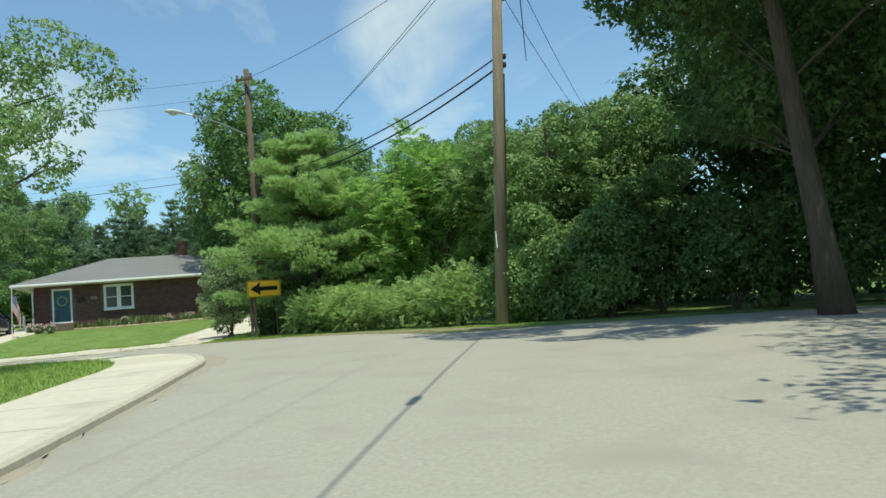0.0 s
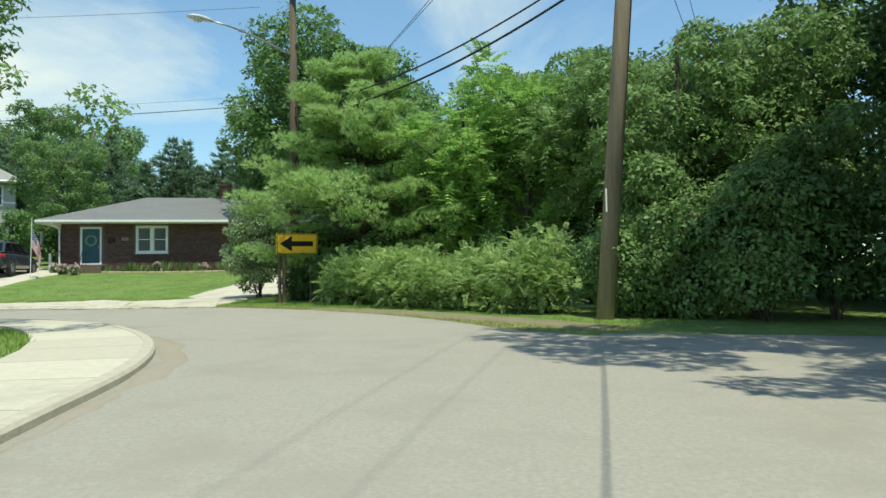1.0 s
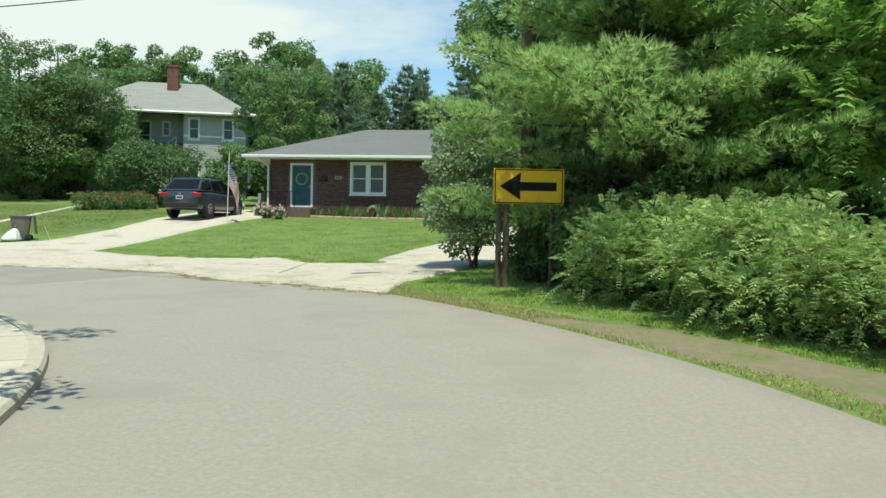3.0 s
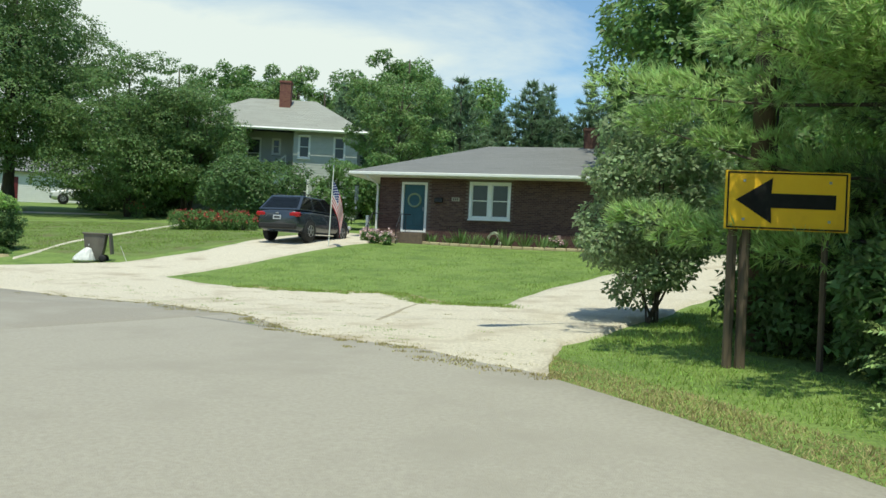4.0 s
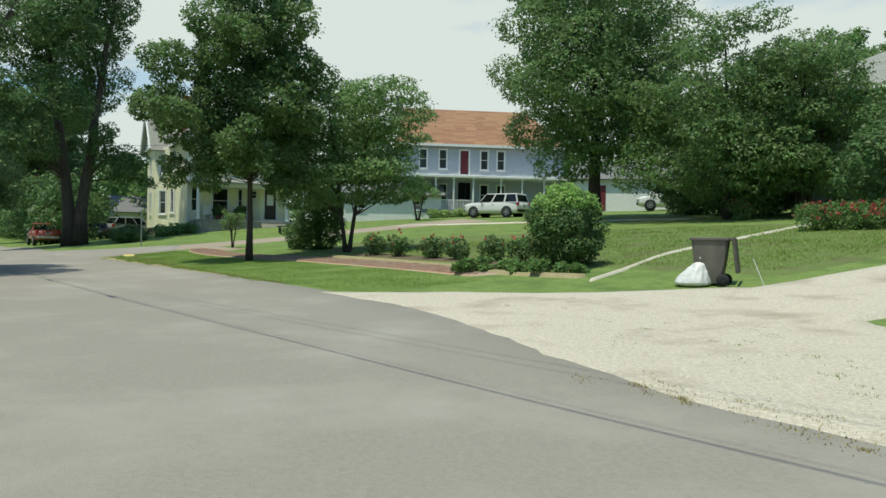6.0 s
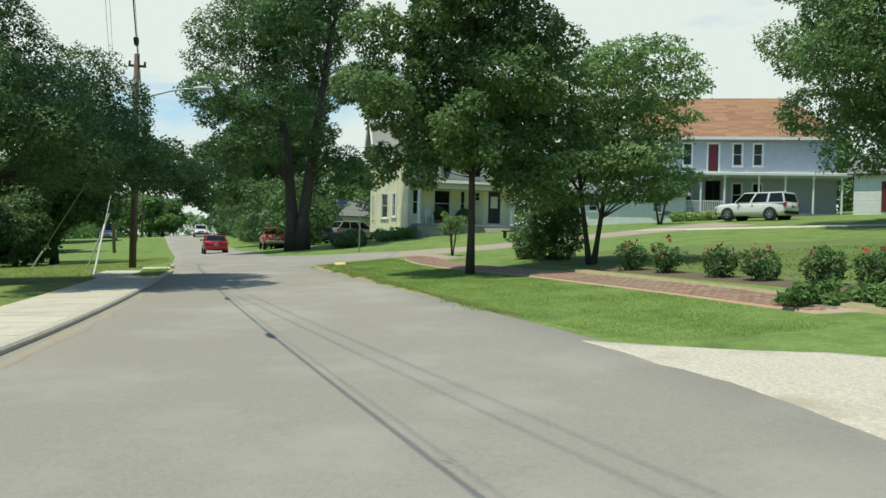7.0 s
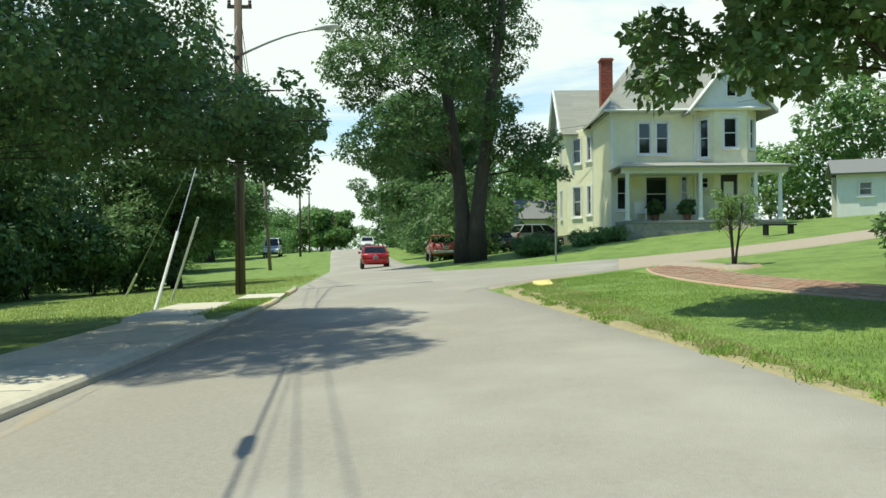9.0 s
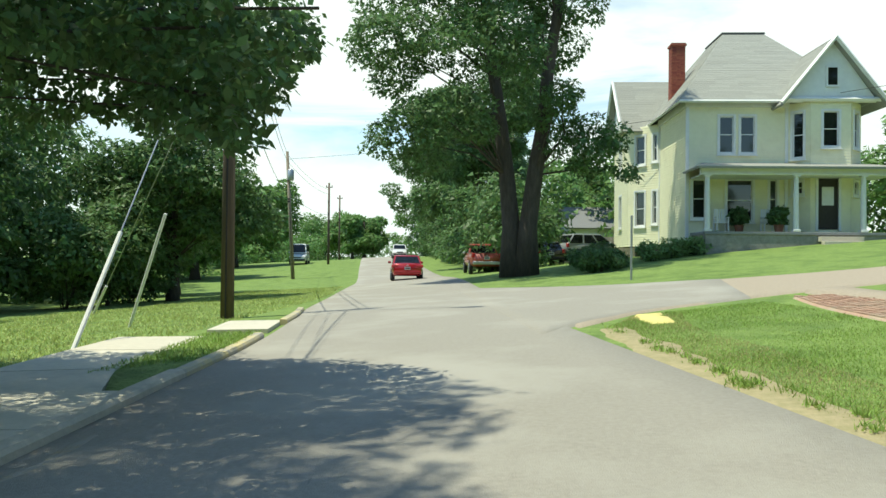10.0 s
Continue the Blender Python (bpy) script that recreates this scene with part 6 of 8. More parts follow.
def potted_plant(x, y, z, r, seed, label):
    c = thing("potted_plant", label, "plant", (x, y, z), 0, "potted plants on the porch")
    bm = bmesh.new()
    lathe(bm, [(0.15, 0), (0.2, 0.3), (0.22, 0.34), (0.2, 0.34)], 14)
    part("pot", bm, mat("terracotta", (0.3, 0.13, 0.07), (0.24, 0.1, 0.06), 9, 0.85), c)
    rng = np.random.default_rng(seed)
    pts = np.array([0, 0, 0.34 + r * 0.7]) + unit(rng.normal(size=(14, 3))) * r * 0.5
    v, f = leaf_cloud(rng, pts, np.full(14, r * 0.5), 900, 0.09)
    v[:, 2] = np.maximum(v[:, 2], 0.3)
    part("foliage", mesh_flat("foliage", v, f, 4, LEAF_DARK), LEAF_DARK, c)


p = cream_at(1.75, -0.7, 0.84)
potted_plant(p.x, p.y, p.z, 0.5, 3, "large dark potted plant on the cream house porch")
p = cream_at(3.15, -1.5, 0.84)
potted_plant(p.x, p.y, p.z, 0.48, 4, "dark potted plant beside a porch column")


# --- the grey two-storey house behind the trees
def grey_house():
    base = 3.7
    h = thing("grey_house", "grey two-storey house with pale roof half hidden by trees", "house", (-35.4, 59.5, base), 30)
    eave = 5.75

    def wall(name, x, y, turn, ln, holes, z0=-0.3, z1=eave, wins=()):
        m = Matrix.Translation((x, y, 0)) @ Matrix.Rotation(radians(turn), 4, "Z")
        bm = bmesh.new()
        solid_wall(bm, ln, z0, z1, holes, m, 0.18)
        w = part(name, bm, GREY_SIDING, h)
        v, f = clapboards(ln, z0, z1, holes, m, 0.18)
        s = part("siding", mesh_from("siding", v, f, GREY_SIDING), GREY_SIDING, w)
        s["kind"] = "stuff"
        for q in holes:
            window_unit(h, m @ Matrix.Translation((q[0] + 0.09, 0, q[2] + 0.09)), q[1] - q[0] - 0.18, q[3] - q[2] - 0.18, WHITE, PANE, 1)
    wall("front_wall", -1.4, 0, 0, 4.2, [(0.3, 1.1, 3.85, 5.4), (2.6, 3.4, 3.85, 5.4), (0.3, 1.1, 0.9, 2.5)])
    wall("inner_wall", -1.4, 1.7, -90, 1.7, [(0.5, 1.1, 4.2, 5.3)])
    wall("recess_wall", -9.0, 1.7, 0, 7.6, [(1.6, 2.3, 4.0, 5.3), (4.2, 5.2, 3.2, 5.3), (5.9, 6.5, 4.2, 5.3)])
    wall("left_wall", -9.0, 9, -90, 7.3, [(2, 2.8, 3.9, 5.3)])
    wall("right_wall", 2.8, 0, 90, 9, [(3, 3.8, 3.9, 5.3)])
    wall("back_wall", 2.8, 9, 180, 11.8, [])
    hip_roof(h, -9.6, 3.4, -0.6, 9.6, eave - 0.05, 8.45, SHINGLE_TAN, ridge_ends=(-5.2, -0.6), drop=0.25)
    bm = bmesh.new()
    for a, b in (((-9.7, -0.7, eave - 0.12), (3.5, -0.7, eave - 0.12)), ((-9.7, -0.7, eave - 0.12), (-9.7, 9.6, eave - 0.12))):
        tube(bm, [a, b], 0.1, 4)
    part("bargeboard", bm, WHITE, h)
    chimney(h, -2.6, 3.4, 7.2, 9.4, 0.75, mat("weathered_chimney_brick", (0.24, 0.10, 0.075), (0.17, 0.075, 0.055), 12, 0.9, bump=0.4, bump_scale=60, island=0.2))
    # outside stair in the recess
    bm = bmesh.new()
    tube(bm, [(-4.4, 0.8, 2.0), (-2.0, 0.8, 4.1)], 0.06, 4)
    tube(bm, [(-4.4, 0.8, 1.2), (-2.0, 0.8, 3.2)], 0.06, 4)
    for q in range(6):
        x = -4.4 + 2.4 * q / 5
        tube(bm, [(x, 0.8, 1.2 + 2.0 * q / 5), (x, 0.8, 2.0 + 2.1 * q / 5)], 0.03, 4)
    part("stair_rail", bm, WHITE, h)
    bm = bmesh.new()
    for q in range(9):
        box(bm, -4.2 + 0.26 * q, 1.2, 1.2 + 0.22 * q, 0.3, 0.9, 0.06)
    part("outside_stair", bm, WHITE, h)
    return h


grey_house()
shed = thing("garden_shed", "low white-sided outbuilding behind the trees", "shed", (-38.6, 58.6, 3.6), 30)
bm = bmesh.new()
solid_wall(bm, 3.0, 0, 3.6, [], Matrix.Identity(4), 2.4)
sw = part("wall", bm, WHITE, shed)
v, f = clapboards(3.0, 0, 3.6, [], Matrix.Identity(4), 0.2)
part("siding", mesh_from("siding", v, f, WHITE), WHITE, sw)["kind"] = "stuff"
bm = bmesh.new()
roof_face(bm, ((-0.2, -0.3, 3.6), (3.2, -0.3, 3.6), (3.2, 2.6, 4.2), (-0.2, 2.6, 4.2)), 0.1)
part("roof", bm, SHINGLE, shed)


# --- the pale blue house with the orange roof
def blue_house():
    base = 4.0
    h = thing("blue_house", "pale blue two-storey house with a rusty orange roof and white porch", "house", (-75, 51, base), 75)
    eave = 6.0
    X0, X1, D = -5.0, 9.0, 7.5

    def wall(name, x, y, turn, ln, holes, mat_=BLUE_SIDING, z0=-0.5, z1=eave):
        m = Matrix.Translation((x, y, 0)) @ Matrix.Rotation(radians(turn), 4, "Z")
        bm = bmesh.new()
        solid_wall(bm, ln, z0, z1, holes, m, 0.18)
        w = part(name, bm, mat_, h)
        v, f = clapboards(ln, z0, z1, holes, m, 0.2)
        s = part("siding", mesh_from("siding", v, f, mat_), mat_, w)
        s["kind"] = "stuff"
        return m
    wins = [(x - X0, x - X0 + 0.82, 3.95, 5.75) for x in (-3.7, -2.0, 1.6, 3.05)] + [(x - X0, x - X0 + 0.85, 0.9, 2.8) for x in (-3.7, -2.0, 1.6, 3.05)]
    doors = [(4.8, 5.75, 3.6, 5.75), (4.75, 5.85, 0.5, 2.9)]
    m = wall("front_wall", X0, 0, 0, X1 - X0, wins + doors)
    for q in wins:
        window_unit(h, m @ Matrix.Translation((q[0] + 0.1, 0, q[2] + 0.1)), q[1] - q[0] - 0.2, q[3] - q[2] - 0.2, WHITE, PANE if q[2] > 3 else DARK_PANE, 1)
    wall("left_wall", X0, D, -90, D, [])
    wall("right_wall", X1, 0, 90, D, [])
    wall("back_wall", X1, D, 180, X1 - X0, [])
    door = new("door")
    door.parent = h
    part("leaf", boxm(0.28, 0.08, 4.6, 0.6, 0.06, 2.0), mat("dark_red_door", (0.16, 0.02, 0.03), (0.12, 0.02, 0.025), 9, 0.5), door, "dark red upper door")
    bm = bmesh.new()
    for cx in (-0.15, 0.7):
        box(bm, cx, 0.02, 4.65, 0.14, 0.1, 2.15)
    box(bm, 0.28, 0.02, 5.68, 1.0, 0.1, 0.14)
    part("frame", bm, WHITE, door)
    low = new("door")
    low.parent = h
    part("leaf", boxm(0.3, 0.1, 1.7, 1.0, 0.06, 2.3), DARK_PANE, low, "dark lower door")
    hip_roof(h, X0 - 0.4, X1 + 0.45, -0.5, D + 0.5, eave + 0.1, 9.7, SHINGLE_ORANGE, drop=0.25, ridge_ends=(X0 + 0.2, X1 - 2.6))
    part("fascia", boxm((X0 + X1) / 2, -0.52, eave, X1 - X0 + 0.9, 0.06, 0.2), WHITE, h)
    bm = bmesh.new()
    box(bm, X0 - 0.1, 3.9, 9.4, 0.6, 0.6, 2.6)
    box(bm, X0 - 0.1, 3.9, 10.74, 0.7, 0.7, 0.1)
    part("chimney", bm, STONE, h)
    porch = new("porch")
    porch.parent = h
    part("deck", boxm(2.6, -1.1, 0.3, 13.0, 2.2, 0.3), mat("grey_deck_paint", (0.24, 0.25, 0.26)), porch)
    part("porch_roof", boxm(2.6, -1.15, 3.22, 13.4, 2.5, 0.22, 0.03), WHITE, porch)
    for x in (-3.6, -2.4, -0.9, 0.75, 3.1, 4.9, 6.8, 8.7):
        bm = bmesh.new()
        tube(bm, [(x, -2.1, 0.4), (x, -2.1, 3.15)], 0.075, 8)
        box(bm, x, -2.1, 3.05, 0.24, 0.24, 0.12)
        part("column", bm, WHITE, porch)
    rail = new("balustrade")
    rail.parent = porch
    part("top_rail", boxm(-1.4, -2.1, 1.25, 4.4, 0.07, 0.07), WHITE, rail)
    first = part("baluster", boxm(0, 0, 0.82, 0.05, 0.05, 0.82), WHITE, rail)
    first.location = (-3.55, -2.1, 0)
    for k in range(1, 34):
        part("baluster", first.data, WHITE, rail).location = (-3.55 + 0.13 * k, -2.1, 0)
    return h


blue_house()
wing = thing("white_outbuilding", "long low white garage beside the blue house", "garage", (-76.0, 44.6, 3.6), 75)
bm = bmesh.new()
solid_wall(bm, 8.0, -0.4, 2.0, [(1.0, 1.8, 0.7, 1.6), (5.6, 6.4, 0.7, 1.6)], Matrix.Translation((-3.5, -1.5, 0)), 0.2)
solid_wall(bm, 8.0, -0.4, 2.0, [], Matrix.Translation((-3.5, 1.2, 0)), 0.2)
part("wall", bm, WHITE, wing)
for x in (-2.4, 2.2):
    window_unit(wing, Matrix.Translation((x, -1.5, 0.8)), 0.6, 0.7, WHITE, DARK_PANE, 1)
bm = bmesh.new()
roof_face(bm, ((-3.8, -1.9, 2.0), (4.8, -1.9, 2.0), (4.8, 0, 2.9), (-3.8, 0, 2.9)), 0.1)
roof_face(bm, ((4.8, 1.7, 2.0), (-3.8, 1.7, 2.0), (-3.8, 0, 2.9), (4.8, 0, 2.9)), 0.1)
part("roof", bm, SHINGLE, wing)

# --- a white garage with a van beside it, under the far yard trees
def yard_garage():
    x, y = -64.0, 62.7
    g = thing("white_garage", "white-sided low garage with one shuttered window behind the yard oak", "garage", (x, y, gz(x, y)), 53)
    m = Matrix.Translation((-6.2, 0, 0))
    bm = bmesh.new()
    solid_wall(bm, 8.0, -0.4, 2.5, [(6.3, 7.1, 0.9, 2.0)], m, 0.2)
    box(bm, -6.1, 2.6, 1.05, 0.2, 4.8, 2.9)
    box(bm, 1.7, 2.6, 1.05, 0.2, 4.8, 2.9)
    w = part("wall", bm, WHITE, g)
    v, f = clapboards(8.0, -0.4, 2.5, [(6.3, 7.1, 0.9, 2.0)], m, 0.16)
    part("siding", mesh_from("siding", v, f, WHITE), WHITE, w)["kind"] = "stuff"
    window_unit(g, m @ Matrix.Translation((6.4, 0, 1.0)), 0.6, 0.9, WHITE, PANE, 1)
    part("door", boxm(-4.1, -0.03, 0.95, 0.95, 0.06, 2.0, 0.01), mat("dark_red_door", (0.16, 0.02, 0.03), (0.12, 0.02, 0.025), 9, 0.5), g, "dark red side door")
    bm = bmesh.new()
    roof_face(bm, ((-6.6, -0.4, 2.45), (2.2, -0.4, 2.45), (2.2, 2.6, 3.9), (-6.6, 2.6, 3.9)), 0.1)
    roof_face(bm, ((2.2, 5.6, 2.45), (-6.6, 5.6, 2.45), (-6.6, 2.6, 3.9), (2.2, 2.6, 3.9)), 0.1)
    part("roof", bm, SHINGLE, g)


yard_garage()

# --- a grey garage and fence between the street tree and the cream house
gar = thing("garage", "white gabled garage with a grey roof behind the parked cars", "garage", (-95.0, 23.6, gz(-95, 24)), 98)
bm = bmesh.new()
solid_wall(bm, 7.0, -0.3, 2.5, [], Matrix.Identity(4), 0.2)
solid_wall(bm, 7.0, -0.3, 2.5, [], Matrix.Translation((0, 5.0, 0)), 0.2)
box(bm, 0.1, 2.6, 1.1, 0.2, 4.8, 2.8)
box(bm, 6.9, 2.6, 1.1, 0.2, 4.8, 2.8)
v = [bm.verts.new(p) for p in ((0, 0, 2.5), (0, 5.2, 2.5), (0, 2.6, 4.0))]
bm.faces.new(v)
part("wall", bm, WHITE, gar)
bm = bmesh.new()
roof_face(bm, ((-0.4, -0.4, 2.4), (7.3, -0.4, 2.4), (7.3, 2.6, 4.1), (-0.4, 2.6, 4.1)), 0.1)
roof_face(bm, ((7.3, 5.6, 2.4), (-0.4, 5.6, 2.4), (-0.4, 2.6, 4.1), (7.3, 2.6, 4.1)), 0.1)
part("roof", bm, SHINGLE, gar)

# ---------------------------------------------------------------- poles, wires, lamps, signs
def utility_pole(x, y, height, r, material, label, lean=(0, 0), arm=None, transformer=False, group="utility poles"):
    p = thing("utility_pole", label, "pole", (x, y, gz(x, y) - 0.3), 0, group)
    top = (lean[0], lean[1], height)
    part("shaft", tubem([(0, 0, 0), (lean[0] * 0.5, lean[1] * 0.5, height * 0.5), top], [r, r * 0.88, r * 0.74], 12), material, p, smooth=True)
    if arm is not None:
        d = Vector((math.cos(radians(arm)), math.sin(radians(arm)), 0))
        n = Vector((-d.y, d.x, 0))
        c = Vector(top) + Vector((0, 0, -0.45))
        m = Matrix.Translation(c + n * (r + 0.06)) @ Matrix.Rotation(radians(arm), 4, "Z")
        part("bracket", boxm(0, 0, 0, 0.7, 0.09, 0.09, m=m), material, p)
        for s in (-0.3, 0.3):
            bm = bmesh.new()
            lathe(bm, [(0.03, 0.04), (0.06, 0.08), (0.035, 0.12), (0.06, 0.16), (0.03, 0.2)], 10, at=(s, 0, 0), m=m)
            part("insulator", bm, mat("brown_porcelain", (0.10, 0.05, 0.03), (0.07, 0.035, 0.02), 9, 0.3), p)
    for z in (height * 0.62, height * 0.64, height * 0.78):
        part("cable_clamp", boxm(lean[0] * z / height + r, lean[1] * z / height, z, 0.1, 0.16, 0.12, 0.01), DARK_METAL, p)
    bm = bmesh.new()
    tube(bm, [(r + 0.015, 0.03, 0.3), (r * 0.9 + 0.015 + lean[0] * 0.6, 0.03 + lean[1] * 0.6, height * 0.6)], 0.018, 5)
    part("ground_wire", bm, DARK_METAL, p)
    if transformer:
        bm = bmesh.new()
        lathe(bm, [(0.2, 0), (0.24, 0.05), (0.24, 0.75), (0.18, 0.82), (0.06, 0.86)], 16, at=(lean[0] * 0.8 + r + 0.28, 0, height - 2.2))
        part("transformer", bm, STEEL, p, "grey transformer can", smooth=True)
    return p


def street_lamp(x, y, z, dx, dy, rise, label):
    """A cobra-head lamp on a curved arm clamped to a pole."""
    l = thing("street_lamp", label, "street lamp", (x, y, z), 0, "street lamps")
    pts = [Vector((dx * f, dy * f, rise * math.sin(f * math.pi / 2))) for f in (0, 0.2, 0.4, 0.6, 0.8, 1.0)]
    part("arm", tubem(pts, [0.04, 0.036, 0.034, 0.032, 0.03, 0.028], 8), STEEL, l, smooth=True)
    part("clamp", boxm(0, 0, 0, 0.12, 0.12, 0.3, 0.02), DARK_METAL, l)
    ang = math.atan2(dy, dx)
    m = Matrix.Translation(pts[-1]) @ Matrix.Rotation(ang, 4, "Z")
    bm = bmesh.new()
    for k, (px, w, zt, zb) in enumerate(((-0.05, 0.05, 0.05, -0.03), (0.15, 0.11, 0.09, -0.04), (0.4, 0.17, 0.1, -0.05), (0.62, 0.16, 0.07, -0.05), (0.74, 0.06, 0.02, -0.03))):
        ring = [bm.verts.new(m @ Vector((px, w * math.cos(a), (zt if math.sin(a) > 0 else -zb) * math.sin(a)))) for a in [2 * math.pi * q / 12 for q in range(12)]]
        if k:
            for q in range(12):
                bm.faces.new((prev[q], prev[(q + 1) % 12], ring[(q + 1) % 12], ring[q]))
        else:
            bm.faces.new(list(reversed(ring)))
        prev = ring
    bm.faces.new(prev)
    part("lamp_head", bm, mat("lamp_grey", (0.62, 0.63, 0.62), (0.55, 0.56, 0.55), 6, 0.5), l, smooth=True)
    bm = bmesh.new()
    bmesh.ops.create_uvsphere(bm, u_segments=12, v_segments=8, radius=0.12, matrix=m @ Matrix.Translation((0.42, 0, -0.05)) @ Matrix.Diagonal((1.3, 1, 0.7, 1)))
    part("lens", bm, CLEAR_LENS, l, smooth=True)
    return l


POLE_A, POLE_B, POLE_C = (3.4, 18.3), (-4.7, 27.8), (-52.5, 15.6)
utility_pole(*POLE_A, 12.0, 0.175, POLE_GREY, "tall weathered grey-brown utility pole on the verge", lean=(0.95, 0.0), arm=70)
utility_pole(*POLE_B, 10.8, 0.14, POLE_WOOD, "dark utility pole rising behind the pine", arm=160)
utility_pole(*POLE_C, 9.2, 0.15, POLE_WOOD, "dark wooden utility pole on the grass beside the street", arm=100)
utility_pole(-3.0, -22.0, 11.0, 0.16, POLE_WOOD, "dark wooden utility pole further down the street")
utility_pole(-93.0, 3.2, 9.8, 0.15, POLE_GREY, "weathered utility pole carrying a transformer", lean=(0.5, -0.4), transformer=True)
utility_pole(-118.0, -1.5, 9.0, 0.14, POLE_WOOD, "dark utility pole far along the street", arm=100)
utility_pole(-140.0, -6.5, 9.0, 0.14, POLE_WOOD, "dark utility pole far along the street", arm=100)
utility_pole(-92.5, 19.2, 4.6, 0.08, POLE_GREY, "slim pale post beyond the street tree")
za = lambda p: gz(*p) - 0.3
street_lamp(POLE_B[0], POLE_B[1], 8.55, -2.0, -2.0, 0.55, "cobra-head street lamp on a curved steel arm")
street_lamp(POLE_C[0], POLE_C[1], 7.35, 0.7, 2.5, 0.5, "cobra-head street lamp reaching over the street")


def cable(name, a, b, sag, r, label, category="cable", group="overhead cables", parts=()):
    pts = []
    a, b = Vector(a), Vector(b)
    for k in range(25):
        f = k / 24
        pts.append(a.lerp(b, f) - Vector((0, 0, 4 * sag * f * (1 - f))))
    me = tubem(pts, r, 5)
    host = thing(name, label, category, tuple(a), 0, group)
    ob = part("strand", me, WIRE, host, smooth=True)
    ob.matrix_world = Matrix.Identity(4)
    return host


A, B, C, S = Vector((4.05, 18.35, 0)), Vector((-4.7, 27.8, 0)), Vector((-52.5, 15.6, 0)), Vector((-3.0, -22.0, 0))
up = lambda v, z, dx=0, dy=0: (v.x + dx, v.y + dy, z)
for z1, z2, sag, r in ((11.6, 10.9, 0.35, 0.010), (7.9, 6.9, 0.55, 0.022), (7.6, 6.6, 0.6, 0.028)):
    cable("overhead_cable", up(A, z1), up(B, z2), sag, r, "black overhead cable strung between utility poles")
for z1, z2, sag, r, d in ((10.9, 9.1, 1.2, 0.006, -0.95), (10.2, 8.6, 1.2, 0.006, -1.05), (7.1, 6.6, 1.35, 0.012, 0.38), (7.4, 6.75, 1.3, 0.004, 0.38)):
    cable("overhead_cable", up(B, z1, d), up(C, z2, 0, d), sag, r, "black overhead cable strung between utility poles")
for z1, z2, sag, r, d in ((11.6, 10.5, 0.9, 0.005, -0.3), (11.0, 10.0, 0.9, 0.005, 0.3), (7.7, 7.0, 1.4, 0.016, 0.75)):
    cable("overhead_cable", up(A, z1, d), up(S, z2, d), sag, r * 0.75, "black overhead cable strung between utility poles")
for z1, z2, d in ((11.3, 10.5, 0.3), (10.9, 10.2, -0.3)):
    cable("overhead_cable", up(A, z1, d), (14.0, 44.0, z2), 0.8, 0.011, "black overhead cable strung between utility poles")
    cable("overhead_cable", up(A, z1 + 0.3, d), (-14.0, 62.0, z2 + 1.0), 1.0, 0.011, "black overhead cable strung between utility poles")
for z1, z2 in ((9.0, 9.2), (8.4, 8.7), (6.3, 6.5)):
    cable("overhead_cable", up(C, z1), (-92.6, 2.9, z2), 0.7, 0.013, "black overhead cable strung between utility poles")
    cable("overhead_cable", (-92.6, 2.9, z2), (-118, -1.5, z2 - 0.3), 0.4, 0.013, "black overhead cable strung between utility poles")
cable("overhead_cable", (-92.6, 2.9, 9.0), (-66.0, 44.0, 9.6), 0.6, 0.012, "thin black service cable crossing above the street")
# splice case hanging on the telephone cable
def splice(x, y, z, turn):
    s = thing("cable_splice", "black splice case clamped on the telephone cable", "splice case", (x, y, z), turn, "cable splices")
    bm = bmesh.new()
    lathe(bm, [(0.015, -0.26), (0.045, -0.21), (0.05, 0.18), (0.025, 0.24), (0.015, 0.3)], 12, m=Matrix.Rotation(radians(90), 4, "Y"))
    part("case", bm, WIRE, s, smooth=True)


splice(-33.79, 20.57, 5.46, 14)
splice(-27.8, 22.04, 5.45, 14)
splice(1.96, 2.2, 6.03, 80)


# guy wires with pale guards, and a leaning pipe
def guy(x, y, top, guard, label):
    z = gz(x, y)
    g = thing("guy_wire", label, "guy wire", (x, y, z), 0, "guy wires")
    a, b = Vector((0, 0, -0.1)), Vector(top) - Vector((x, y, z))
    part("strand", tubem([a, b], 0.012, 5), STEEL, g)
    d = (b - a).normalized()
    part("guard", tubem([a + d * 0.1, a + d * guard], 0.035, 8), PVC, g, "white plastic guard")


guy(-46.2, 16.0, (-52.4, 15.6, 8.2), 2.35, "steel guy wire with a white guard beside the pavement")
guy(-56.0, 10.2, (-52.6, 15.5, 7.0), 1.2, "steel guy wire with a pale guard at the wood's edge")
z = gz(-50.7, 14.3)
lp = thing("leaning_pipe", "pale pipe leaning over the grass", "pipe", (-50.7, 14.3, z))
part("pipe", tubem([(0, 0, -0.1), (0.35, 0.95, 2.25)], 0.03, 8), PVC, lp)


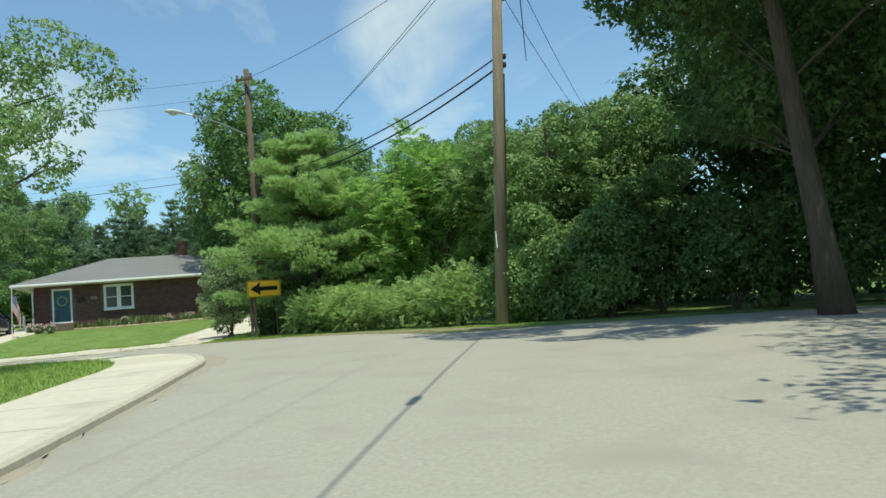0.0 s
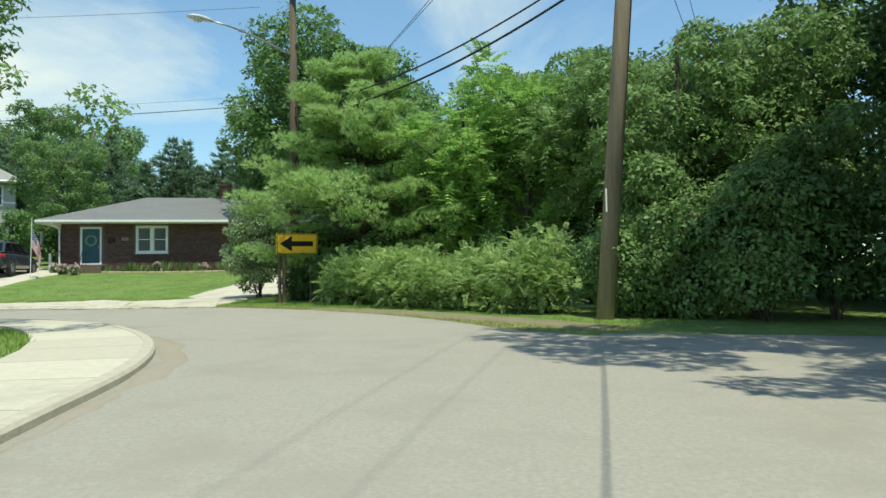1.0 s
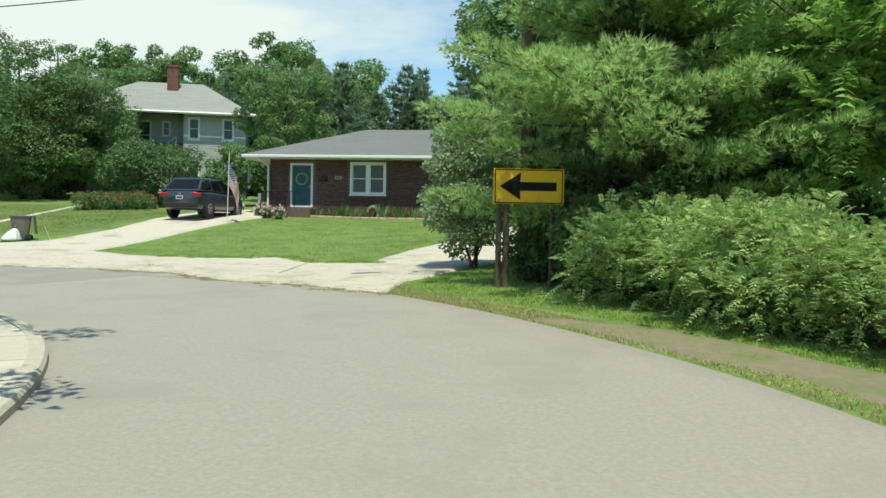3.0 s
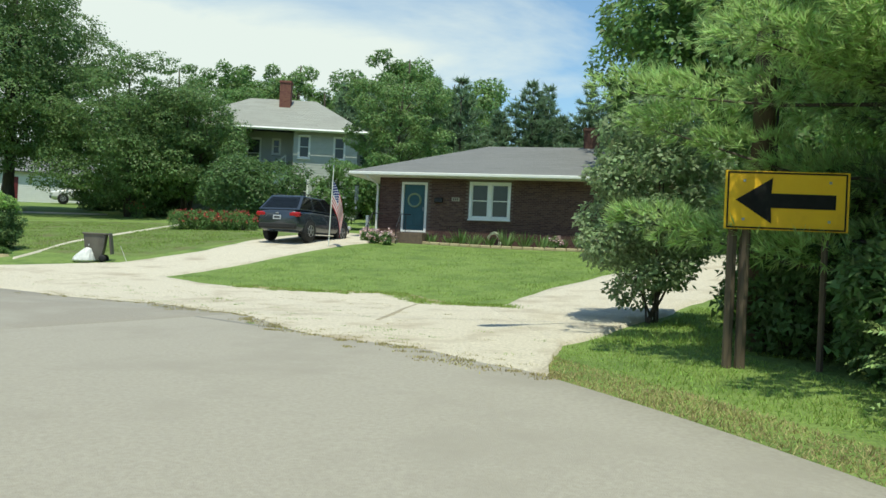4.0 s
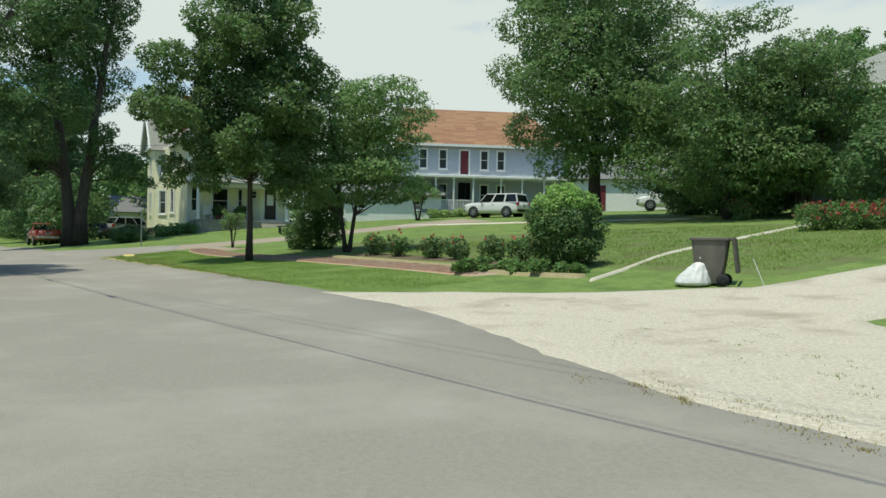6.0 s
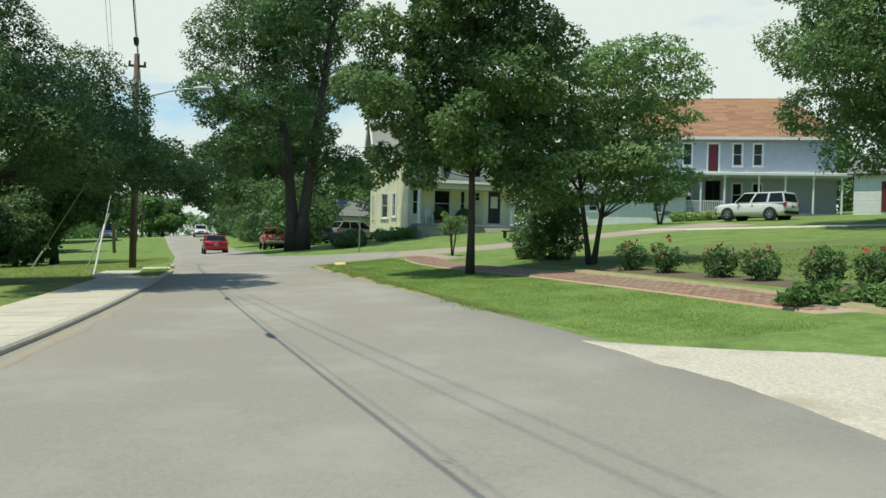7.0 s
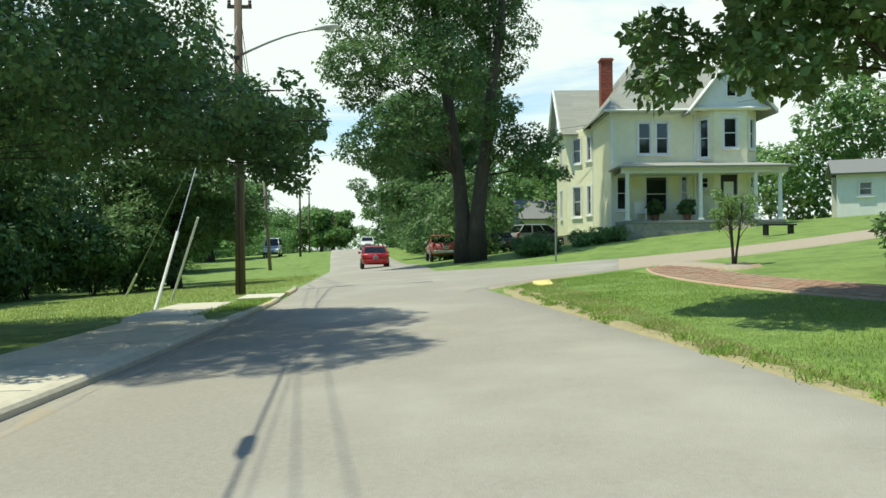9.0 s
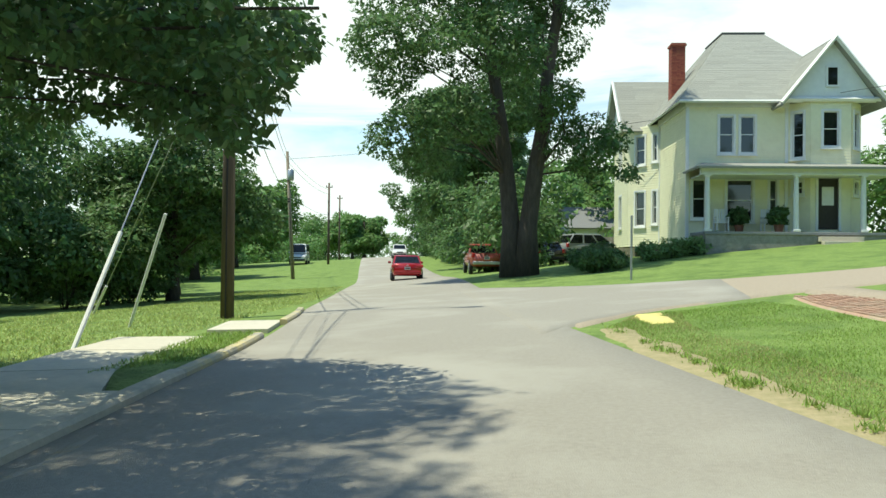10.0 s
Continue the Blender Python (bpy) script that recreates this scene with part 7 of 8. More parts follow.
# one-direction arrow sign
def arrow_sign():
    x, y = -4.3, 26.32
    s = thing("arrow_sign", "yellow road sign with a black arrow on wooden posts", "road sign", (x, y, gz(x, y)), 18.6)
    base = gz(x, y)
    zc = 2.47 - base
    yellow = mat("sign_yellow", (0.95, 0.55, 0.02), (0.9, 0.5, 0.02), 5, 0.6, spots=(0.78, 0.42, 0.02), spot_scale=2.5, spot_at=0.66)
    black = mat("sign_black", (0.012, 0.012, 0.012), (0.02, 0.02, 0.02), 9, 0.8, spec=0.2)
    bm = bmesh.new()
    box(bm, 0, 0, zc, 1.22, 0.006, 0.61, 0.002)
    part("panel", bm, yellow, s)
    bm = bmesh.new()
    for cx, cz, sx, sz in ((0, 0.285, 1.17, 0.016), (0, -0.285, 1.17, 0.016), (-0.578, 0, 0.016, 0.554), (0.578, 0, 0.016, 0.554)):
        box(bm, cx, -0.006, zc + cz, sx, 0.004, sz)
    part("border", bm, black, s)
    bm = bmesh.new()
    prism(bm, [(-0.50, 0.0), (-0.14, 0.235), (-0.15, 0.075), (0.48, 0.075), (0.48, -0.075), (-0.15, -0.075), (-0.14, -0.235)], 0.004, Matrix.Translation((0, -0.009, zc)))
    part("arrow", bm, black, s)
    for px, r in ((-0.5, 0.05), (-0.37, 0.055), (0.42, 0.035)):
        part("post", tubem([(px, 0.09, -0.3), (px, 0.09, zc + (0.2 if px < 0.2 else 0.1))], r, 8), POLE_WOOD, s)
    for px in (-0.42, 0.42):
        for pz in (-0.2, 0.2):
            part("bolt", boxm(px, -0.012, zc + pz, 0.025, 0.01, 0.025), STEEL, s)
    return s


arrow_sign()
sp = thing("bare_post", "slim bare steel post on the grass corner", "post", (-61.07, 25.03, gz(-61.07, 25.03)))
part("shaft", tubem([(0, 0, -0.2), (0, 0, 2.0)], 0.035, 8), STEEL, sp)
mk = thing("white_marker", "small white marker strip nailed to the pole", "marker", (3.47, 18.13, 2.75))
part("strip", boxm(0, 0, 0, 0.03, 0.02, 0.45), PVC, mk)


# flag on a short pole
def flag():
    x, y = -20.75, 41.2
    f = thing("flag", "striped flag with a blue canton hanging from a thin lawn pole", "flag", (x, y, gz(x, y)), 35)
    part("pole", tubem([(0, 0, -0.2), (0.06, 0, 2.95)], 0.018, 8), PVC, f)
    part("finial", tubem([(0.06, 0, 2.95), (0.06, 0, 3.03)], [0.03, 0.01], 8), STEEL, f)
    red = mat("flag_red", (0.5, 0.035, 0.05), (0.42, 0.03, 0.045), 6, 0.85, through_light=0.25)
    white = mat("flag_white", (0.75, 0.74, 0.74), (0.68, 0.67, 0.68), 6, 0.85, through_light=0.25)
    blue = mat("flag_blue", (0.025, 0.045, 0.17), (0.02, 0.035, 0.14), 6, 0.85)

    def cloth(u, v):
        """u: 0 at the pole to 1 at the fly; v: 0 at the top to 1 at the bottom. The cloth hangs in folds."""
        drop = 1.52 * u ** 1.12
        out = 0.46 * math.sin(u * 1.7) * (1 - 0.2 * v)
        fold = 0.06 * math.sin(9.5 * u + 1.2 * v) * (0.3 + u)
        return Vector((0.02 + out, fold, 2.55 - 0.95 * v - drop * (1 - 0.2 * v)))
    n = 18
    for s in range(13):
        verts, faces = [], []
        u0 = 0.4 if s < 7 else 0.0
        for k in range(n + 1):
            u = u0 + (1 - u0) * k / n
            verts += [cloth(u, s / 13), cloth(u, (s + 1) / 13)]
        for k in range(n):
            faces.append((2 * k, 2 * k + 1, 2 * k + 3, 2 * k + 2))
        part("stripe", mesh_from("stripe", verts, faces, red if s % 2 == 0 else white, True), red, f)
    verts, faces = [], []
    for k in range(9):
        for j in range(8):
            verts.append(cloth(0.4 * k / 8, 7 / 13 * j / 7))
    for k in range(8):
        for j in range(7):
            i = k * 8 + j
            faces.append((i, i + 1, i + 9, i + 8))
    canton = part("canton", mesh_from("canton", verts, faces, blue, True), blue, f)
    verts, faces = [], []
    for r in range(5):
        for c in range(6):
            p = cloth(0.4 * (c + 0.5) / 6, 7 / 13 * (r + 0.5) / 5)
            for sgn in (-1, 1):
                i = len(verts)
                verts += [p + Vector((math.cos(a) * 0.022, sgn * 0.006, math.sin(a) * 0.022)) for a in [2 * math.pi * q / 5 + 0.3 for q in range(5)]]
                faces.append(tuple(range(i, i + 5)))
    part("star", mesh_from("star", verts, faces, white), white, canton)["kind"] = "stuff"
    return f


flag()

# ---------------------------------------------------------------- vehicles
CAR_GLASS = glass("car_glass", (0.018, 0.022, 0.024), 0.03)


def car(name, label, at, turn, L, W, H, deck, cabin, belt, paint, wheel_r=0.34, wheelbase=0.58, clear=0.24, roof_w=0.78, trim=None, rear_lights="upright", bed=None, side_windows=2, category="car", roof_rails=False):
    """A car facing +x. deck: (x, z) along the top of the lower body from tail to nose; cabin: x of rear base, rear top, front top, front base."""
    x0, y0 = at
    c = thing(name, label, category, (x0, y0, gz(x0, y0) + 0.04), turn)
    deck_x, deck_z = [p[0] for p in deck], [p[1] for p in deck]
    half = W / 2
    bm = bmesh.new()
    n = 30
    prev = None
    for k in range(n + 1):
        x = -L / 2 + L * k / n
        e = abs(2 * x / L)
        w = half * (1 - 0.13 * e**6 - 0.03 * e**2)
        zt = float(np.interp(x, deck_x, deck_z))
        zb = clear + 0.10 * max(0, e - 0.86) / 0.14
        if k in (0, n):
            zt -= 0.06
            zb += 0.05
        ring = []
        for fy, z in ((-0.80, zb), (-0.97, zb + 0.07), (-1.0, zb + 0.26), (-0.985, (zb + zt) * 0.55), (-0.97, zt - 0.16), (-0.93, zt - 0.05), (-0.84, zt), (-0.4, zt + 0.02), (0.4, zt + 0.02), (0.84, zt), (0.93, zt - 0.05), (0.97, zt - 0.16), (0.985, (zb + zt) * 0.55), (1.0, zb + 0.26), (0.97, zb + 0.07), (0.80, zb)):
            ring.append(bm.verts.new((x, fy * w, z)))
        if prev:
            for q in range(len(ring)):
                bm.faces.new((prev[q], ring[q], ring[(q + 1) % len(ring)], prev[(q + 1) % len(ring)]))
        else:
            bm.faces.new(ring)
        prev = ring
    bm.faces.new(list(reversed(prev)))
    part("body", bm, paint, c, smooth=True)
    # cabin
    rb, rt, ft, fb = cabin
    wb, wt = half * 0.93, half * roof_w
    bm = bmesh.new()
    low = [(rb, -wb, belt), (fb, -wb, belt), (fb, wb, belt), (rb, wb, belt)]
    top = [(rt, -wt, H - 0.03), (ft, -wt, H - 0.03), (ft, wt, H - 0.03), (rt, wt, H - 0.03)]
    crown = [(rt + 0.18, -wt * 0.7, H), (ft - 0.18, -wt * 0.7, H), (ft - 0.18, wt * 0.7, H), (rt + 0.18, wt * 0.7, H)]
    lv, tv, cv = [[bm.verts.new(p) for p in ring] for ring in (low, top, crown)]
    for a, b in ((lv, tv), (tv, cv)):
        for q in range(4):
            bm.faces.new((a[q], a[(q + 1) % 4], b[(q + 1) % 4], b[q]))
    bm.faces.new(cv)
    bmesh.ops.bevel(bm, geom=[e for e in bm.edges if not all(v in lv for v in e.verts)], offset=0.035, segments=2, affect="EDGES", profile=0.6)
    part("cabin", bm, paint, c)

    def pane(corners, inset, nm):
        p = [Vector(q) for q in corners]
        mid = sum(p, Vector()) / 4
        nrm = (p[1] - p[0]).cross(p[3] - p[0]).normalized()
        if nrm.dot(mid - Vector(((rb + fb) / 2, 0, (belt + H) / 2))) < 0:
            nrm = -nrm
        q = []
        for i in range(4):
            a, b = (p[(i + 1) % 4] - p[i]).normalized(), (p[(i - 1) % 4] - p[i]).normalized()
            q.append(p[i] + (a + b) * inset + nrm * 0.008)
        bm = bmesh.new()
        f = bm.faces.new([bm.verts.new(v) for v in q])
        bmesh.ops.solidify(bm, geom=[f], thickness=0.006)
        part(nm, bm, CAR_GLASS, c)
    pane((low[3], low[0], top[0], top[3]), 0.10, "rear_window")
    pane((low[1], low[2], top[2], top[1]), 0.10, "windscreen")
    for s in (0, 1):
        la, lb = (low[0], low[1]) if s == 0 else (low[3], low[2])
        ta, tb = (top[0], top[1]) if s == 0 else (top[3], top[2])
        for k in range(side_windows):
            f0, f1 = k / side_windows, (k + 1) / side_windows
            pane((Vector(la).lerp(Vector(lb), f0), Vector(la).lerp(Vector(lb), f1), Vector(ta).lerp(Vector(tb), f1), Vector(ta).lerp(Vector(tb), f0)), 0.065, "side_window")
    # wheels
    for sx in (-1, 1):
        for sy in (-1, 1):
            m = Matrix.Translation((sx * wheelbase * L / 2, sy * (half - 0.10), wheel_r - 0.04)) @ Matrix.Rotation(radians(90 if sy < 0 else -90), 4, "X")
            wh = new("wheel")
            wh.parent = c
            bm = bmesh.new()
            lathe(bm, [(wheel_r * 1.16, -0.1), (wheel_r * 1.16, 0.093), (wheel_r * 1.1, 0.096)], 24, m=m)
            part("wheel_arch", bm, RUBBER, wh)
            bm = bmesh.new()
            lathe(bm, [(wheel_r * 0.62, -0.1), (wheel_r * 0.94, -0.1), (wheel_r, -0.06), (wheel_r, 0.075), (wheel_r * 0.95, 0.105), (wheel_r * 0.64, 0.11)], 26, m=m)
            part("tyre", bm, RUBBER, wh, smooth=True)
            bm = bmesh.new()
            lathe(bm, [(wheel_r * 0.63, 0.10), (wheel_r * 0.60, 0.118), (wheel_r * 0.5, 0.105), (0.06, 0.112), (0.05, 0.125)], 24, m=m)
            for q in range(5):
                box(bm, 0, wheel_r * 0.33, 0.115, wheel_r * 0.13, wheel_r * 0.5, 0.02, m=m @ Matrix.Rotation(2 * math.pi * q / 5, 4, "Z"))
            part("rim", bm, STEEL, wh)
    # lights, bumpers, plate, mirrors
    tail, nose = -L / 2, L / 2
    zl = float(np.interp(tail + 0.05, deck_x, deck_z))
    for s in (-1, 1):
        if rear_lights == "upright":
            part("tail_light", boxm(tail + 0.07, s * half * 0.82, zl - 0.12, 0.16, 0.2, 0.26, 0.03), LAMP_RED, c)
        else:
            part("tail_light", boxm(tail + 0.09, s * half * 0.76, zl - 0.14, 0.2, 0.42, 0.17, 0.04), LAMP_RED, c)
        part("headlight", boxm(nose - 0.1, s * half * 0.72, float(np.interp(nose - 0.1, deck_x, deck_z)) - 0.14, 0.2, 0.4, 0.16, 0.04), CLEAR_LENS, c)
        part("mirror", boxm(fb - 0.35, s * (half + 0.06), belt + 0.08, 0.1, 0.18, 0.14, 0.03), trim or paint, c)
        bm = bmesh.new()
        for dx in (-0.25, 0.55):
            box(bm, dx * (L / 4.6), s * (half * 0.988 + 0.012), belt - 0.13, 0.17, 0.02, 0.03, 0.006)
        part("door_handle", bm, trim or paint, c)
    part("rear_bumper", boxm(tail + 0.05, 0, clear + 0.22, 0.16, W * 0.86, 0.22, 0.05), trim or RUBBER, c)
    part("front_bumper", boxm(nose - 0.06, 0, clear + 0.2, 0.16, W * 0.86, 0.2, 0.05), trim or RUBBER, c)
    part("grille", boxm(nose - 0.01, 0, clear + 0.42, 0.05, W * 0.4, 0.14, 0.02), RUBBER, c)
    plate = part("rear_plate", boxm(tail - 0.015, 0, zl - 0.26, 0.02, 0.32, 0.16), mat("plate_grey", (0.5, 0.52, 0.55), (0.44, 0.46, 0.5), 9, 0.5), c)
    part("plate_bar", boxm(tail - 0.028, 0, zl - 0.26, 0.006, 0.24, 0.06), DARK_METAL, plate)
    part("badge", boxm(tail - 0.01, 0, zl - 0.11, 0.03, 0.12, 0.05, 0.01), STEEL, c)
    if roof_rails:
        for s in (-1, 1):
            part("roof_rail", tubem([(rt + 0.2, s * wt * 0.9, H + 0.0), (rt + 0.3, s * wt * 0.9, H + 0.05), (ft - 0.3, s * wt * 0.9, H + 0.05), (ft - 0.2, s * wt * 0.9, H)], 0.018, 6), DARK_METAL, c)
    if bed:
        bm = bmesh.new()
        for s in (-1, 1):
            box(bm, (tail + bed) / 2, s * (half - 0.1), deck_z[0] + 0.0, bed - tail - 0.1, 0.08, 0.1, 0.02)
        part("bed_rail", bm, paint, c)
        part("bed_floor", boxm((tail + bed) / 2 + 0.02, 0, deck_z[0] + 0.024, bed - tail - 0.25, W * 0.72, 0.01), RUBBER, c)
    return c


def paint(name, a, rough=0.25, metal=0.3):
    return mat(name, a, tuple(q * 0.92 for q in a), 2.0, rough, metal, coat=0.6)


car("parked_suv", "dark slate-grey crossover car parked on the gravel driveway", (-22.95, 42.75), 99, 4.6, 1.82, 1.64,
    [(-2.3, 1.0), (-2.15, 1.08), (0.2, 1.04), (0.95, 1.03), (1.7, 0.92), (2.15, 0.78), (2.3, 0.62)], (-2.22, -1.62, 0.1, 1.25), 1.06, paint("slate_paint", (0.05, 0.062, 0.08)), 0.36, 0.59, roof_w=0.74, roof_rails=True, rear_lights="wide", side_windows=3)
car("white_suv", "older white boxy four-door utility vehicle on the gravel drive", (-66.0, 50.0), 212, 4.8, 1.85, 1.72,
    [(-2.4, 1.05), (0.9, 1.03), (1.2, 1.04), (2.1, 0.97), (2.4, 0.87)], (-2.36, -2.15, 0.4, 1.05), 1.01, paint("white_car_paint", (0.72, 0.72, 0.70), 0.35, 0.0), 0.38, 0.6, trim=RUBBER, side_windows=3)
car("red_sedan", "bright red sedan driving away along the street", (-82.0, 13.9), 193, 4.6, 1.8, 1.44,
    [(-2.3, 0.95), (-1.5, 0.98), (0.9, 0.92), (1.3, 0.9), (2.1, 0.76), (2.3, 0.62)], (-1.75, -1.0, 0.25, 1.25), 0.92, paint("red_paint", (0.36, 0.012, 0.018)), 0.32, 0.6, trim=paint("red_paint", (0.36, 0.012, 0.018)), rear_lights="wide")
car("red_pickup", "faded red pickup truck parked beside the street tree", (-84.0, 18.2), 192, 5.2, 1.9, 1.72,
    [(-2.6, 1.12), (-0.3, 1.12), (0.9, 1.08), (1.3, 1.08), (2.4, 1.0), (2.6, 0.86)], (-0.55, -0.35, 0.55, 1.2), 1.08, paint("faded_red_paint", (0.33, 0.06, 0.04), 0.5, 0.0), 0.36, 0.62, clear=0.36, trim=STEEL, bed=-0.6, side_windows=1, category="truck")
car("black_sedan", "black sedan parked beyond the hedge", (-86.0, 21.9), 192, 4.7, 1.82, 1.46,
    [(-2.35, 0.98), (-1.5, 1.0), (0.9, 0.94), (1.4, 0.9), (2.2, 0.76), (2.35, 0.62)], (-1.8, -1.05, 0.25, 1.3), 0.95, paint("black_paint", (0.012, 0.012, 0.014)), 0.33, 0.6)
car("silver_crossover", "silver-grey crossover parked beyond the hedge", (-88.5, 24.9), 120, 4.5, 1.82, 1.68,
    [(-2.25, 1.05), (0.6, 1.0), (1.3, 0.96), (2.0, 0.84), (2.25, 0.68)], (-2.2, -1.7, 0.3, 1.2), 1.0, paint("silver_paint", (0.36, 0.37, 0.37)), 0.35, 0.59, side_windows=3)
car("white_van", "older white van parked before the white garage", (-60.5, 61.7), 233, 4.9, 1.9, 1.95,
    [(-2.45, 1.15), (1.0, 1.12), (1.4, 1.08), (2.45, 0.84)], (-2.42, -2.3, 0.9, 1.6), 1.1, paint("white_car_paint", (0.72, 0.72, 0.70), 0.35, 0.0), 0.36, 0.6, category="van")
car("far_white_car", "white car far along the street", (-128.0, 4.2), 13, 4.6, 1.8, 1.6,
    [(-2.3, 1.0), (0.6, 0.98), (1.3, 0.94), (2.3, 0.66)], (-2.2, -1.7, 0.3, 1.2), 0.98, paint("white_car_paint", (0.72, 0.72, 0.70), 0.35, 0.0), 0.33, 0.6)
car("far_white_van", "white van parked far along the street", (-122.0, -6.0), 13, 5.2, 1.95, 2.2,
    [(-2.6, 1.2), (1.2, 1.15), (1.5, 1.1), (2.6, 0.86)], (-2.58, -2.45, 1.0, 1.7), 1.15, paint("white_car_paint", (0.72, 0.72, 0.70), 0.35, 0.0), 0.36, 0.62, category="van")

# ---------------------------------------------------------------- yard things
def wheeled_bin():
    x, y = -23.9, 33.75
    b = thing("wheeled_bin", "open grey-brown plastic wheeled bin with its lid hanging back", "bin", (x, y, gz(x, y)), -48)
    b.scale = (0.88, 0.88, 0.88)
    plastic = mat("bin_plastic", (0.13, 0.118, 0.10), (0.095, 0.086, 0.075), 8, 0.6, bump=0.1, spots=(0.17, 0.155, 0.13), spot_scale=2.0)
    bm = bmesh.new()
    rings = []
    for z, w, d in ((0.06, 0.46, 0.48), (0.5, 0.54, 0.6), (0.97, 0.61, 0.72), (0.97, 0.56, 0.67), (0.2, 0.42, 0.46)):
        rings.append([bm.verts.new((sx * w / 2, sy * d / 2, z)) for sx, sy in ((-1, -1), (1, -1), (1, 1), (-1, 1))])
    for a, c in zip(rings, rings[1:]):
        for q in range(4):
            bm.faces.new((a[q], a[(q + 1) % 4], c[(q + 1) % 4], c[q]))
    bm.faces.new(list(reversed(rings[0])))
    bm.faces.new(rings[-1])
    upright = [e for e in bm.edges if abs(e.verts[0].co.z - e.verts[1].co.z) > 0.2]
    bmesh.ops.bevel(bm, geom=upright, offset=0.05, segments=3, affect="EDGES")
    part("body", bm, plastic, b)
    for sx, sy, w, d in ((-0.315, 0, 0.04, 0.76), (0.315, 0, 0.04, 0.76), (0, -0.37, 0.59, 0.04), (0, 0.37, 0.59, 0.04)):
        part("rim", boxm(sx, sy, 0.95, w, d, 0.06, 0.012), plastic, b)
    lid = boxm(0, 0, 0, 0.62, 0.05, 0.72, 0.022)
    bmesh.ops.transform(lid, matrix=Matrix.Translation((0, 0.5, 0.62)) @ Matrix.Rotation(radians(7), 4, "X"), verts=lid.verts)
    part("lid", lid, plastic, b)
    part("handle", tubem([(-0.25, 0.40, 0.93), (-0.25, 0.45, 0.98), (0.25, 0.45, 0.98), (0.25, 0.40, 0.93)], 0.018, 6), plastic, b)
    for s in (-1, 1):
        bm = bmesh.new()
        lathe(bm, [(0.04, -0.03), (0.12, -0.03), (0.125, 0.0), (0.12, 0.03), (0.04, 0.03)], 18, m=Matrix.Translation((s * 0.29, 0.28, 0.12)) @ Matrix.Rotation(radians(90), 4, "Y"))
        part("wheel", bm, RUBBER, b, smooth=True)


wheeled_bin()


def rubbish_bag():
    x, y = -24.0, 33.42
    b = thing("rubbish_bag", "slumped white plastic rubbish bag leaning on the bin", "bag", (x, y, gz(x, y)), 35)
    b.scale = (0.72, 0.72, 0.8)
    sheet = mat("white_bag", (0.75, 0.75, 0.73), (0.66, 0.66, 0.65), 6, 0.45, bump=0.6, bump_scale=16)
    bm = bmesh.new()
    bmesh.ops.create_icosphere(bm, subdivisions=4, radius=1.0)
    for v in bm.verts:
        h = (v.co.z + 1) / 2
        a = math.atan2(v.co.y, v.co.x)
        r = math.sqrt(max(0, 1 - v.co.z ** 2))
        wide = 0.44 * min(1.0, r * 1.6) * (1 - h ** 1.2 * 0.86) * (1 + 0.05 * math.sin(5 * a + 3 * h) + 0.035 * math.sin(11 * a - 5 * h))
        p = Vector((wide * math.cos(a) * 1.12 + 0.22 * h ** 1.5, wide * math.sin(a) * 0.85, max(0.0, 0.62 * h ** 0.85 - 0.03)))
        v.co = p * (1 + 0.05 * noise.noise(p * 9.0))
    part("sack", bm, sheet, b, smooth=True)
    bm = bmesh.new()
    for a in (0.3, 1.7, 3.4, 4.9):
        tube(bm, [(0.2, 0, 0.55), (0.2 + 0.04 * math.cos(a), 0.04 * math.sin(a), 0.64), (0.2 + 0.1 * math.cos(a), 0.1 * math.sin(a), 0.67)], [0.03, 0.03, 0.01], 6)
    part("knot", bm, sheet, b, smooth=True)


rubbish_bag()
st = thing("marker_stake", "thin pale stake leaning at the driveway edge", "stake", (-22.9, 34.1, gz(-22.9, 34.1)))
part("rod", tubem([(0, 0, -0.05), (-0.2, -0.12, 0.5)], 0.007, 6), PVC, st)

ROSE_RED = leafy("rose_red", (0.42, 0.03, 0.035), (0.5, 0.06, 0.06), 0.2)
ROSE_PINK = leafy("flower_pink", (0.6, 0.35, 0.38), (0.55, 0.45, 0.42), 0.2)


def flowering(at, size, count, blooms, bloom_material, seed, label, name="rose_bush", group="rose bushes", leaf=0.06, bloom=0.06, leaf_material=None):
    s = shrub(at, size, leaf, count, leaf_material or LEAF_MID, seed, label, name=name, group=group, clumps=24)
    rng = np.random.default_rng(seed + 7)
    d = unit(np.abs(rng.normal(size=(blooms, 3))) * np.array([1, 1, 1.2]) * rng.choice([-1, 1], (blooms, 3)))
    d[:, 2] = np.abs(d[:, 2])
    p = np.array([0, 0, size[2] * 0.45]) + d * np.array([size[0], size[1], size[2] * 0.6])
    p = np.repeat(p, 7, axis=0) + rng.normal(0, bloom * 0.35, (blooms * 7, 3))
    n = unit(rng.normal(size=p.shape))
    a = unit(np.cross(n, rng.normal(size=p.shape)))
    l = np.full(len(p), bloom)
    v, f = kites(p, a, n, l, l * 0.9)
    part("blossom", mesh_flat("blossom", v, f, 4, bloom_material), bloom_material, s)["kind"] = "stuff"
    return s


